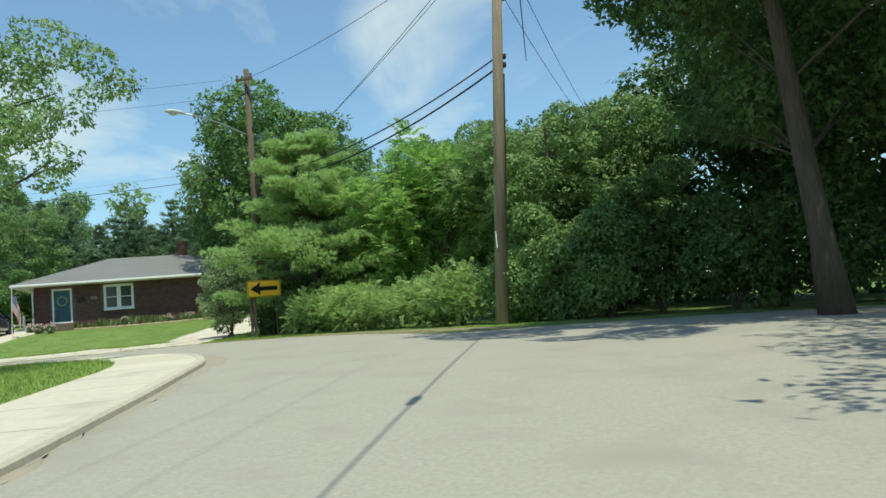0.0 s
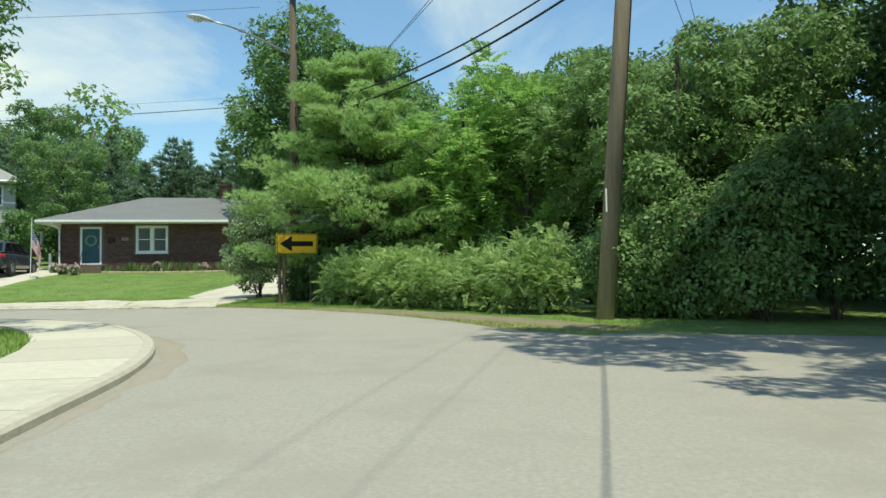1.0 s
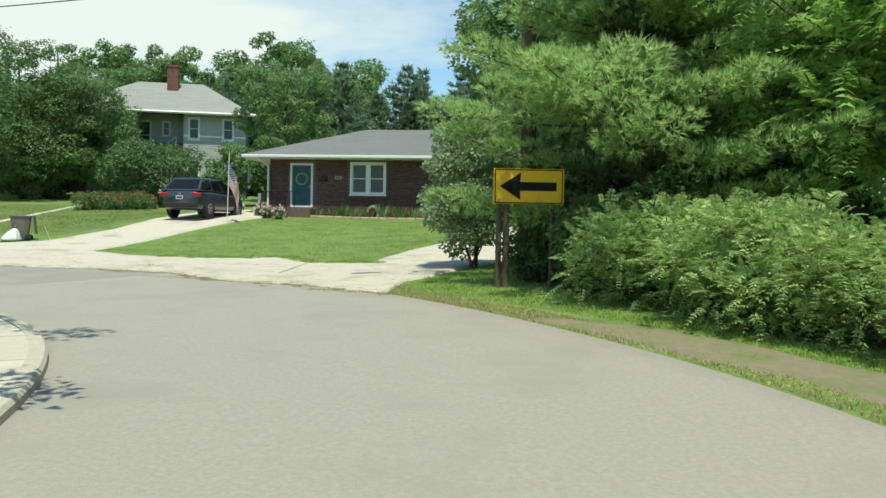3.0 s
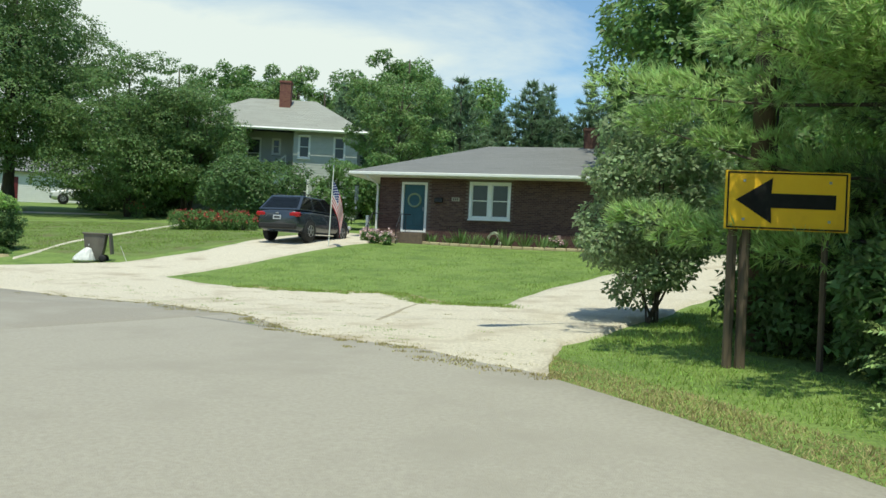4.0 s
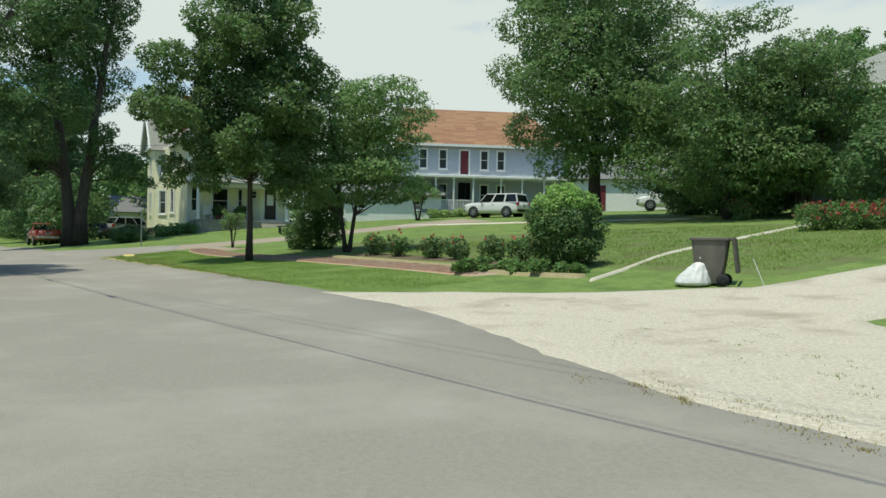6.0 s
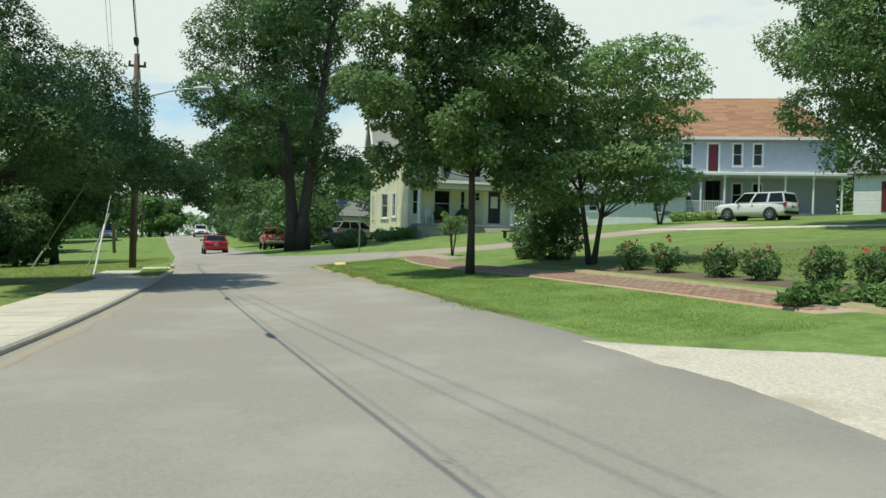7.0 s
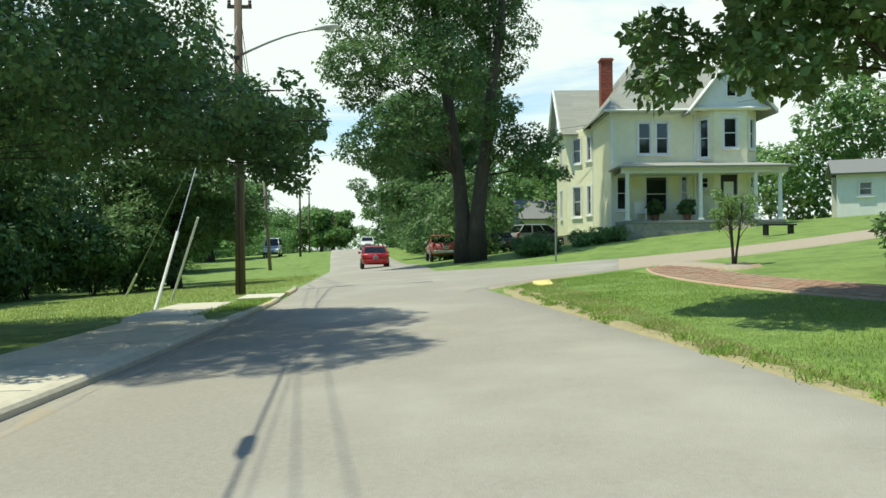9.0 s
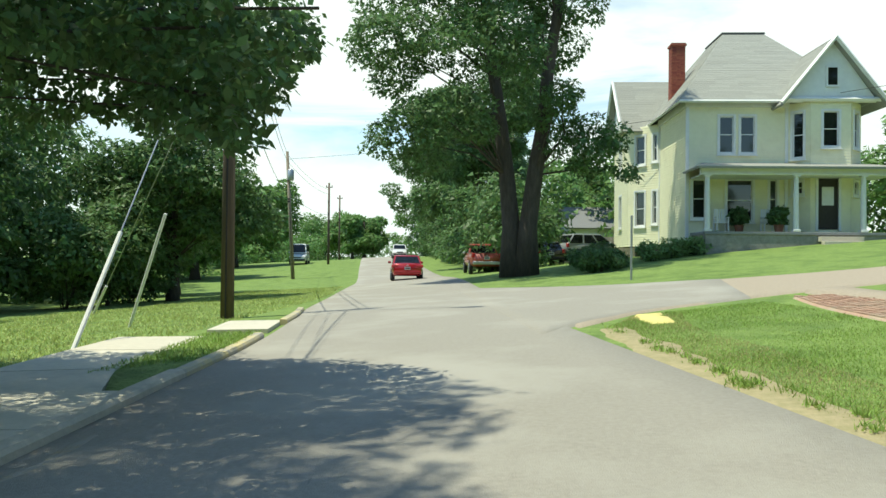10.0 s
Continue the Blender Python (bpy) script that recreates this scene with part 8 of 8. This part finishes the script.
for k, (p, h) in enumerate([((-50.4, 55.3), 2.7), ((-47.2, 55.1), 2.9), ((-44.6, 55.4), 2.6)]):
    shrub(p, (1.6, 1.4, h), 0.15, 3000, LEAF_DARK, 346 + k, "dark shrub filling the shade beneath the ornamental trees", name="shade_bush", clumps=34)
for k, (p, h) in enumerate([((-37.0, 31.5), 0.8), ((-35.7, 31.85), 0.85), ((-33.95, 32.3), 0.75), ((-32.9, 32.6), 0.7), ((-31.5, 33.0), 0.75), ((-30.4, 33.3), 0.75)]):
    flowering(p, (0.36, 0.34, h), 620, 5 if k != 4 else 3, ROSE_RED, 300 + k, "rose bush with red blooms in the mulched bed", leaf_material=LEAF_DARK)
for k in range(5):
    f = k / 4
    flowering((-31.3 + 2.3 * f, 44.4 + 1.4 * f), (0.75, 0.7, 0.9), 1200, 34, ROSE_RED, 320 + k, "low bush covered with red flowers beside the driveway", name="red_flower_bush", group="red flower bushes")
flowering((-41.0, 50.2), (0.5, 0.5, 1.0), 500, 10, ROSE_RED, 330, "small bush with red flowers under the trees", name="red_flower_bush", group="red flower bushes")
for k, p in enumerate([(-19.9, 43.9), (-21.3, 44.6), (-20.6, 44.1)]):
    flowering(p, (0.28, 0.26, 0.55), 400, 22, ROSE_PINK, 335 + k, "bushy pink flowers by the front steps", name="pink_flower_plant", group="pink flowers by the steps", bloom=0.09)
shrub((-29.4, 31.9), (1.5, 0.6, 0.35), 0.09, 1600, LEAF_MID, 340, "low ivy ground cover at the bed's corner", name="ground_cover", group="ground cover")
shrub((-27.8, 32.6), (1.2, 0.7, 0.35), 0.09, 1400, LEAF_MID, 341, "low ivy ground cover at the bed's corner", name="ground_cover", group="ground cover")
shrub((-44.9, 30.6), (0.6, 0.6, 1.1), 0.09, 1100, LEAF_DARK, 342, "small dark bush beside the clipped bush", name="small_bush")

# rough grass bank behind the bed
BANK = mat("rough_bank_grass", (0.12, 0.18, 0.045), (0.185, 0.24, 0.068), 9, 0.95, bump=1.0, bump_scale=16, spots=(0.15, 0.13, 0.062), spot_scale=0.9, spot_at=0.6, bump_far=0.08)
tagged(drape("grass_bank", [(-23.9, 35.6), (-26.0, 34.6), (-28.6, 34.0), (-32.0, 33.3), (-36.0, 32.3), (-40.0, 31.0), (-43.5, 30.2)], [(-25.2, 45.0), (-28.5, 46.5), (-33.0, 47.5), (-37.0, 47.0), (-41.0, 44.0), (-44.5, 39.5), (-47.0, 35.0)], 0.02, BANK, step=0.7, jitter=0.12),
       "rough olive grass bank rising behind the flower bed", "lawn", kind="structure")
# mulched bed, paths and edging
tagged(drape("rose_bed", [(-38.2, 31.0), (-34.6, 31.75), (-31.2, 32.6), (-28.6, 33.2)], [(-38.2, 31.8), (-34.2, 32.6), (-31.0, 33.5), (-28.9, 34.2)], 0.03, mat("mulch", (0.16, 0.125, 0.075), (0.11, 0.085, 0.05), 16, 0.95, bump=0.8, bump_scale=30), step=0.4, jitter=0.05),
       "brown mulched flower bed on the slope", "flower bed", kind="structure")
tagged(drape("bed_edging", [(-38.0, 30.2), (-34.8, 30.9), (-31.2, 31.55), (-28.4, 31.8), (-26.6, 32.6)], [(-38.0, 30.42), (-34.7, 31.1), (-31.15, 31.75), (-28.45, 32.0), (-26.7, 32.85)], 0.07, DIRT, step=0.4, jitter=0.02),
       "low sandy edging along the flower bed", "edging", kind="structure")
tagged(drape("narrow_walk", [(-25.9, 32.5), (-27.1, 34.2), (-28.95, 36.8), (-30.2, 39.5), (-32.2, 43.6), (-34.6, 48.2)], [(-26.02, 32.58), (-27.24, 34.28), (-29.2, 36.95), (-30.55, 39.7), (-32.6, 43.8), (-35.0, 48.3)], 0.05, CONCRETE, step=0.5),
       "narrow pale concrete walk up the grass slope", "walk", kind="structure")
tagged(drape("cross_walk", [(-60.5, 40.2), (-55.5, 44.8), (-50.0, 48.4), (-45.0, 51.0)], [(-60.8, 40.9), (-55.9, 45.5), (-50.3, 49.1), (-45.3, 51.7)], 0.05, GRAVEL, step=0.7), "pale gravel lane across the upper lawn", "lane", kind="structure")
tagged(drape("lane_by_drive", [(-47.4, 28.2), (-49.8, 27.6), (-51.6, 27.4)], [(-47.5, 28.6), (-49.9, 28.2), (-51.8, 28.1)], 0.07, MATS["tan_drive"], step=0.3), "short concrete strip where path meets drive", "walk", kind="structure")


def brick_path():
    line = [(-50.6, 26.9), (-48.6, 26.75), (-45.4, 26.95), (-41.4, 27.75), (-38.0, 28.75), (-34.8, 29.6), (-31.2, 30.5), (-28.6, 31.1)]
    host = tagged(drape("brick_path", line, [(x + 0.15, y + 1.15) for x, y in line], 0.03, BRICK_WALK, step=0.5), "weathered red brick path beside the lawn", "path", kind="structure")
    p = resample(line, 0.24)
    cube = [(-0.5, -0.5, 0), (0.5, -0.5, 0), (0.5, 0.5, 0), (-0.5, 0.5, 0), (-0.5, -0.5, 1), (0.5, -0.5, 1), (0.5, 0.5, 1), (-0.5, 0.5, 1)]
    quads = [(4, 5, 6, 7), (0, 1, 5, 4), (1, 2, 6, 5), (2, 3, 7, 6), (3, 0, 4, 7)]
    one = mesh_from("paver", [(a * 0.228, b * 0.107, c * 0.028) for a, b, c in cube], quads, BRICK_WALK)
    rng = random.Random(2)
    verts, faces, made = [], [], 0
    for i in range(len(p) - 1):
        t = (p[i + 1] - p[i]) / np.linalg.norm(p[i + 1] - p[i])
        nrm = np.array([-t[1], t[0]])
        if nrm[1] < 0:
            nrm = -nrm
        for r in range(10):
            c = p[i] + t * (0.12 * (r % 2)) + nrm * (0.06 + 0.112 * r)
            z = gz(*c) + 0.012 + rng.uniform(-0.004, 0.006)
            turn = math.atan2(t[1], t[0]) + rng.uniform(-0.03, 0.03)
            if made < 300 and -47.5 < c[0] < -41.5 and rng.random() < 0.95:
                o = new("paver", one)
                o.parent = host
                o.location, o.rotation_euler = (c[0], c[1], z), (0, 0, turn)
                made += 1
            else:
                k = len(verts)
                cs, sn = math.cos(turn), math.sin(turn)
                verts += [(c[0] + a * 0.228 * cs - b * 0.107 * sn, c[1] + a * 0.228 * sn + b * 0.107 * cs, z + q * 0.028) for a, b, q in cube]
                faces += [tuple(k + w for w in f) for f in quads]
    rest = part("paver_field", mesh_from("paver_field", verts, faces, BRICK_WALK), BRICK_WALK, host)
    rest["kind"] = "stuff"


# plants, edging and hose along the brick house front
HOUSE = pose(-17.17, 47.43, 1.80, 0, 0, 13)


def by_house(x, y):
    p = HOUSE @ Vector((x, y, 0))
    return p.x, p.y


def blade_clump(at, count, height, spread, material, seed, label, name="iris_clump", group="plants along the house"):
    x, y = at
    c = thing(name, label, "plant", (x, y, gz(x, y)), 0, group)
    rng = np.random.default_rng(seed)
    a = rng.uniform(0, 2 * math.pi, count)
    base = np.c_[np.cos(a), np.sin(a), np.zeros(count)] * (spread * rng.random(count))[:, None]
    along = unit(np.c_[np.cos(a) * 0.5, np.sin(a) * 0.5, np.ones(count)] + rng.normal(0, 0.16, (count, 3)))
    nrm = unit(np.cross(along, rng.normal(size=(count, 3))))
    l = height * (0.6 + 0.5 * rng.random(count))
    v, f = kites(base, along, nrm, l, np.full(count, 0.05))
    part("foliage", mesh_flat("foliage", v, f, 4, material), material, c)["kind"] = "stuff"


for k, (x, hgt) in enumerate([(-2.3, 0.5), (-1.5, 0.45), (-1.0, 0.75), (-0.5, 0.6), (0.15, 0.5), (0.9, 0.8), (1.6, 0.75), (2.3, 0.6), (3.1, 0.5), (3.9, 0.7), (4.6, 0.6), (5.3, 0.45)]):
    blade_clump(by_house(x, -0.7), 46, hgt, 0.2, LEAF_OLIVE if k % 2 else LEAF_MID, 350 + k, "clump of upright sword-shaped leaves against the brick")
for k, x in enumerate((2.9, 4.2, 6.2)):
    flowering(by_house(x, -0.75), (0.35, 0.3, 0.5), 350, 26, ROSE_PINK, 365 + k, "small pale flowers along the brick wall", name="pale_flower_plant", group="pale flowers along the house", bloom=0.07)
edge = [by_house(-3.0, -1.25), by_house(0, -1.45), by_house(3, -1.5), by_house(6, -1.4), by_house(8, -1.0)]
edge2 = [by_house(-3.0, -0.05), by_house(0, -0.05), by_house(3, -0.05), by_house(6, -0.05), by_house(8, -0.05)]
tagged(drape("house_bed", edge, edge2, 0.02, MATS["mulch"], step=0.5), "brown mulched bed along the brick house", "flower bed", kind="structure")
line = resample(edge, 0.42)
rim = tagged(new("bed_edging_stones"), "row of pale sandy edging stones before the house", "edging", kind="structure")
one = boxm(0, 0, 0, 0.4, 0.13, 0.12, 0.02)
mesh_stone = bpy.data.meshes.new("edging_stone")
one.to_mesh(mesh_stone)
one.free()
mesh_stone.materials.append(mat("sandy_stone", (0.52, 0.43, 0.26), (0.44, 0.36, 0.22), 10, 0.9, bump=0.4, each=0.12))
for a, b in zip(line, line[1:]):
    o = new("edging_stone", mesh_stone)
    o.parent = rim
    c = (a + b) / 2
    o.location, o.rotation_euler = (c[0], c[1], gz(*c) + 0.05), (0, 0, math.atan2(b[1] - a[1], b[0] - a[0]))
hose = thing("garden_hose", "coiled pale green garden hose hanging on the brick wall", "hose", (*by_house(0.25, -0.12), 1.95), 13)
bm = bmesh.new()
for r, dx in ((0.27, 0), (0.25, 0.02), (0.22, -0.01), (0.29, 0.01)):
    tube(bm, [(dx + r * math.cos(a), -0.03 * math.sin(3 * a + r * 20), 0.42 + r * 1.35 * math.sin(a)) for a in [2 * math.pi * q / 22 for q in range(23)]], 0.014, 5)
part("coil", bm, mat("hose_green", (0.4, 0.44, 0.3), (0.34, 0.38, 0.26), 8, 0.5), hose, smooth=True)
chime = thing("wind_chime", "slim metal wind chime hanging from the eave", "wind chime", (*by_house(-5.75, -0.4), 4.85), 0)
bm = bmesh.new()
tube(bm, [(0, 0, 0), (0, 0, -0.35)], 0.006, 4)
lathe(bm, [(0.08, -0.36), (0.08, -0.33)], 10)
part("top_plate", bm, DARK_METAL, chime)
for q in range(5):
    a = 2 * math.pi * q / 5
    part("chime_tube", tubem([(0.06 * math.cos(a), 0.06 * math.sin(a), -0.37), (0.06 * math.cos(a), 0.06 * math.sin(a), -0.95 - 0.05 * q)], 0.016, 6), STEEL, chime)
part("wind_sail", boxm(0, 0, -1.3, 0.09, 0.01, 0.13, 0.02), STEEL, chime)

# hedge and board fence near the street tree
for k in range(9):
    f = k / 8
    shrub((-66.2 - 7.5 * f + 0.2 * math.sin(5 * k), 24.4 + 0.5 * math.sin(2.1 * k)), (0.95, 0.7, 0.8 + 0.14 * math.sin(3 * k)), 0.11, 1300, LEAF_DARK, 380 + k, "low informal hedge bush between drive and parked cars", name="hedge_bush", group="hedge by the drive", clumps=24)
for k in range(4):
    shrub((-69.5 - 0.4 * k, 26.6 + 0.9 * k), (0.6, 0.6, 0.8), 0.12, 600, LEAF_OLIVE, 392 + k, "small bush against the cream house foundation", name="foundation_bush", group="bushes along the foundation")
fence = thing("board_fence", "weathered grey board fence behind the parked cars", "fence", (-90.0, 22.5, gz(-90, 22.5)), 70)
plank = boxm(0, 0, 0.9, 0.14, 0.02, 1.8)
pm = bpy.data.meshes.new("board")
plank.to_mesh(pm)
plank.free()
pm.materials.append(mat("fence_wood", (0.3, 0.27, 0.22), (0.22, 0.2, 0.16), 9, 0.9, bump=0.4, stretch=(1, 1, 0.1), each=0.15))
for k in range(38):
    o = part("board", pm, None, fence)
    o.location = (k * 0.155, 0, 0.02 * math.sin(k * 2.3))
for z in (0.4, 1.4):
    part("rail", boxm(2.9, 0.03, z, 5.9, 0.04, 0.09), MATS["fence_wood"], fence)

# shrubs before the blue house
for k, x in enumerate((-2.6, -1.6, -0.4, 0.9)):
    p = pose(-75, 51, 4.0, 0, 0, 75) @ Vector((x, -2.9, 0))
    shrub((p.x, p.y), (0.6, 0.5, 0.75), 0.14, 350, BUSH_GREEN, 400 + k, "small rounded pale green bush before the porch", name="porch_bush", group="bushes before the blue house")
tree((-68.0, 44.5), 3.6, (1.7, 1.7), 1.1, 0.07, 0.12, 1600, LEAF_OLIVE, 410, "small crab-apple tree on the upper lawn", name="small_lawn_tree", clumps=34, stems=2)
bench = thing("garden_bench", "dark low bench on the cream house lawn", "bench", (-62.0, 33.6, gz(-62.0, 33.6)), 100)
part("seat", boxm(0, 0, 0.4, 1.3, 0.4, 0.06, 0.01), DARK_METAL, bench)
for sx in (-0.5, 0.5):
    part("leg", boxm(sx, 0, 0.18, 0.07, 0.36, 0.38), DARK_METAL, bench)
patch = mat("bed_dirt", (0.36, 0.27, 0.17), (0.28, 0.2, 0.12), 12, 0.95, bump=0.5, bump_scale=40)
tagged(drape("sapling_bed", [(-49.3, 28.0), (-48.5, 27.9), (-47.7, 28.0)], [(-49.3, 28.9), (-48.5, 29.0), (-47.7, 28.9)], 0.03, patch, step=0.2, jitter=0.05), "patch of bare earth round the sapling", "bed", kind="structure")
tagged(drape("yellow_spot", [(-48.9, 24.05), (-47.7, 24.15)], [(-48.9, 24.35), (-47.7, 24.45)], 0.045, mat("yellow_marking", (0.7, 0.6, 0.2), (0.6, 0.5, 0.2), 8, 0.85), step=0.15, jitter=0.06), "patch of faded yellow paint at the grass corner", "marking", kind="structure")

# street centre: the overhead cable's shadow painted as a dark line, and darker patch
tagged(drape("tar_seam", [(-9.6, 26.0), (-16.3, 27.1), (-18.4, 26.65), (-21.7, 25.55), (-28.7, 23.85), (-40, 21.5)], [(-9.6, 26.06), (-16.3, 27.16), (-18.4, 26.71), (-21.7, 25.6), (-28.7, 23.89), (-40, 21.53)], 0.034, SHADOW_LINE, step=0.4, across=2, jitter=0.02), "dark line painted on the asphalt along the cable's shadow", "seam", kind="structure")


# ---------------------------------------------------------------- grass, in blades
def blades_between(name, line_a, line_b, count, height, width, material, seed, label, lift=0.0, keep=None):
    rng = np.random.default_rng(seed)
    a, b = resample(line_a, 0.3), resample(line_b, 0.3)
    u, w = rng.random(count), rng.random(count)
    ip = lambda q, t: np.c_[np.interp(t, np.linspace(0, 1, len(q)), q[:, 0]), np.interp(t, np.linspace(0, 1, len(q)), q[:, 1])]
    p = ip(a, u) * (1 - w)[:, None] + ip(b, u) * w[:, None]
    tuft = np.array([noise.noise((x * 0.9, y * 0.9, seed)) for x, y in p])
    h = height * (0.55 + 0.7 * rng.random(count)) * (1 + 0.7 * tuft)
    z = land(p[:, 0], p[:, 1]) + lift - 0.01
    base = np.c_[p, z]
    lean = unit(np.c_[rng.normal(0, 0.8, count), rng.normal(0, 0.8, count), np.ones(count)])
    ang = rng.uniform(0, math.pi, count)
    side = np.c_[np.cos(ang), np.sin(ang), np.zeros(count)] * width * 0.5
    v = np.stack([base - side, base + side, base + lean * h[:, None]], axis=1).reshape(-1, 3)
    me = mesh_flat(name, v, np.arange(len(v)), 3, material)
    return tagged(new(name, me), label, "grass", kind="stuff")


WALK_IN = [(-3.35, 0.0), (-3.5, 4.0), (-3.8, 8.4), (-4.15, 10.6), (-5.1, 13.4), (-6.4, 15.4), (-8.4, 17.4), (-11, 18.8)]
blades_between("corner_grass", WALK_IN, [(-9.5, 0), (-9.5, 4), (-9.8, 8), (-10.2, 10), (-11, 12), (-12, 14), (-13, 16), (-14, 17.5)], 42000, 0.10, 0.016, BLADE, 1, "shaggy green grass behind the corner pavement", 0.11)
blades_between("bush_verge_grass", [(3.9, 16.3), (2.2, 17.2), (1.3, 18.5), (-0.3, 20.9), (-2.2, 22.7), (-4.7, 24.4), (-7.0, 26.0)], [(5.0, 17.6), (2.9, 18.9), (1.6, 19.8), (-0.3, 21.8), (-2.0, 23.8), (-3.8, 26.2), (-6.4, 28.5)], 22000, 0.06, 0.014, BLADE, 2, "rough green grass before the bushes")
blades_between("bush_verge_dry_grass", [(3.2, 15.5), (1.5, 15.9), (0.55, 17.6), (-1.0, 20.0), (-2.9, 21.95), (-5.1, 23.85), (-7.4, 25.5)], [(4.0, 16.6), (2.3, 17.1), (1.1, 18.5), (-0.6, 20.8), (-2.5, 22.6), (-4.8, 24.5), (-6.9, 26.2)], 22000, 0.05, 0.014, DRY_BLADE, 3, "dry tan grass at the street edge")
blades_between("strip_grass", [(-26.9, 28.0), (-31.5, 26.8), (-36.6, 25.6), (-41.7, 24.45), (-44.4, 23.95), (-47.4, 23.5), (-49.2, 24.2)], [(-27.5, 31.0), (-31.2, 30.4), (-34.8, 29.5), (-41.4, 27.65), (-45.4, 26.85), (-48.6, 26.6), (-50.4, 26.3)], 170000, 0.042, 0.009, BLADE, 5, "green grass strip between street and brick path")
blades_between("strip_dry_grass", [(-30, 27.0), (-36.6, 25.5), (-41.7, 24.35), (-44.4, 23.85), (-47.2, 23.45), (-49.3, 24.1)], [(-30, 27.3), (-36.6, 25.9), (-41.7, 25.3), (-44.4, 25.0), (-47.0, 24.6), (-49.5, 24.8)], 60000, 0.036, 0.009, DRY_BLADE, 6, "dry tan grass along the street edge")
blades_between("house_lawn_grass", [(-19.3, 32.5), (-16.3, 31.9), (-14.3, 32.2), (-12.8, 32.7), (-11.1, 31.5), (-10.1, 33.4)], [(-20.7, 44.2), (-18.9, 44.7), (-16.5, 45.6), (-13.8, 46.2), (-11.5, 46.6), (-9.2, 46)], 42000, 0.05, 0.018, BLADE, 4, "bright green mown lawn before the brick house")
blades_between("drive_corner_grass", [(-6.7, 27.4), (-6.4, 30), (-6.3, 33)], [(-3.6, 27.2), (-3.6, 30), (-4.0, 33)], 9000, 0.09, 0.016, BLADE, 9, "rough grass beside the sign")
blades_between("south_verge_grass", [(-30, 18.9), (-37, 18.1), (-43.5, 17.2), (-47.5, 16.6), (-53.5, 15.9), (-60, 15.2), (-75, 12.0)], [(-30, 14.5), (-37, 13), (-43.5, 11.5), (-47.5, 10.5), (-53.5, 9), (-60, 9.5), (-75, 7)], 70000, 0.07, 0.03, PALE_BLADE, 10, "mown grass between pavement and wood", 0.0)
blades_between("kerb_strip_grass", [(-44.6, 18.75), (-46.3, 18.5), (-47.8, 18.2)], [(-43.6, 17.9), (-46.0, 17.6), (-48.0, 17.2)], 3000, 0.06, 0.014, BLADE, 11, "grass strip behind the yellow kerb", 0.1)


def weeds(name, line, across, tufts, each, material, seed, label, height=0.07):
    """Scattered tufts of weeds and grit-loving grass along a line."""
    rng = np.random.default_rng(seed)
    q = resample(line, 0.2)
    at = q[rng.integers(0, len(q), tufts)] + rng.normal(0, across, (tufts, 2))
    size = 0.03 + 0.10 * rng.random(tufts) ** 2
    pick = np.repeat(np.arange(tufts), each)
    n = len(pick)
    p = at[pick] + rng.normal(0, 1, (n, 2)) * size[pick][:, None] * np.array([1.5, 0.8])
    base = np.c_[p, land(p[:, 0], p[:, 1]) + 0.03]
    lean = unit(np.c_[rng.normal(0, 0.6, (n, 2)), np.ones(n)])
    a = rng.uniform(0, math.pi, n)
    side = np.c_[np.cos(a), np.sin(a), np.zeros(n)] * 0.008
    v = np.stack([base - side, base + side, base + lean * (height * (0.4 + 0.8 * rng.random(n)))[:, None]], axis=1).reshape(-1, 3)
    return tagged(new(name, mesh_flat(name, v, np.arange(len(v)), 3, material)), label, "weeds", kind="stuff")


weeds("gravel_edge_weeds", ROAD_GRAVEL[:6], 0.18, 170, 46, DRY_BLADE, 21, "flat weeds along the edge of asphalt and gravel", 0.03)
weeds("gravel_weeds", [(-8, 28.5), (-12, 29.5), (-16, 30), (-20, 30.2), (-23, 30.4)], 0.9, 80, 40, DRY_BLADE, 22, "small green weeds on the gravel", 0.03)
weeds("gravel_green_weeds", [(-7.4, 25.9), (-10.2, 27.2), (-13, 28.4), (-17, 29.2), (-21, 30.0)], 0.5, 60, 34, BLADE, 25, "low green weeds scattered on the gravel", 0.035)
blades_between("bank_grass", [(-24.4, 35.8), (-28.6, 34.4), (-32.0, 33.7), (-36.0, 32.6), (-40.0, 31.4)], [(-25.4, 44.0), (-28.8, 45.5), (-33.0, 46.5), (-37.0, 46.0), (-41.0, 43.0)], 60000, 0.09, 0.03, BLADE, 31, "rough olive grass on the bank behind the bed")
RUT = mat("packed_rut", (0.40, 0.345, 0.25), (0.30, 0.255, 0.18), 14, 0.95, bump=0.6, bump_scale=40)
tagged(drape("gravel_rut", [(-10.2, 28.0), (-10.58, 29.15), (-10.91, 30.1), (-11.15, 30.95)], [(-10.27, 28.0), (-10.66, 29.15), (-10.99, 30.1), (-11.22, 30.95)], 0.045, RUT, step=0.15, jitter=0.015), "brown wheel rut worn into the gravel", "rut", kind="structure")
tagged(drape("lawn_dirt_edge", [(-10.9, 31.35), (-12.8, 32.45), (-14.3, 32.1), (-16.3, 31.75)], [(-11.0, 31.6), (-12.8, 32.75), (-14.3, 32.32), (-16.3, 31.95)], 0.05, DIRT, step=0.2, jitter=0.08), "bare tan earth along the lawn edge", "verge", kind="structure")
weeds("gravel_lawn_weeds", GRAVEL_FRONT[2:7], 0.12, 160, 50, BLADE, 23, "ragged grass tufts at the lawn's edge", 0.08)
weeds("joint_weeds", [(-30, 26.95), (-36.6, 25.6), (-44.4, 23.95), (-47.4, 23.5)], 0.06, 60, 50, BLADE, 24, "ragged dry grass overhanging the street edge", 0.06)
brick_path()
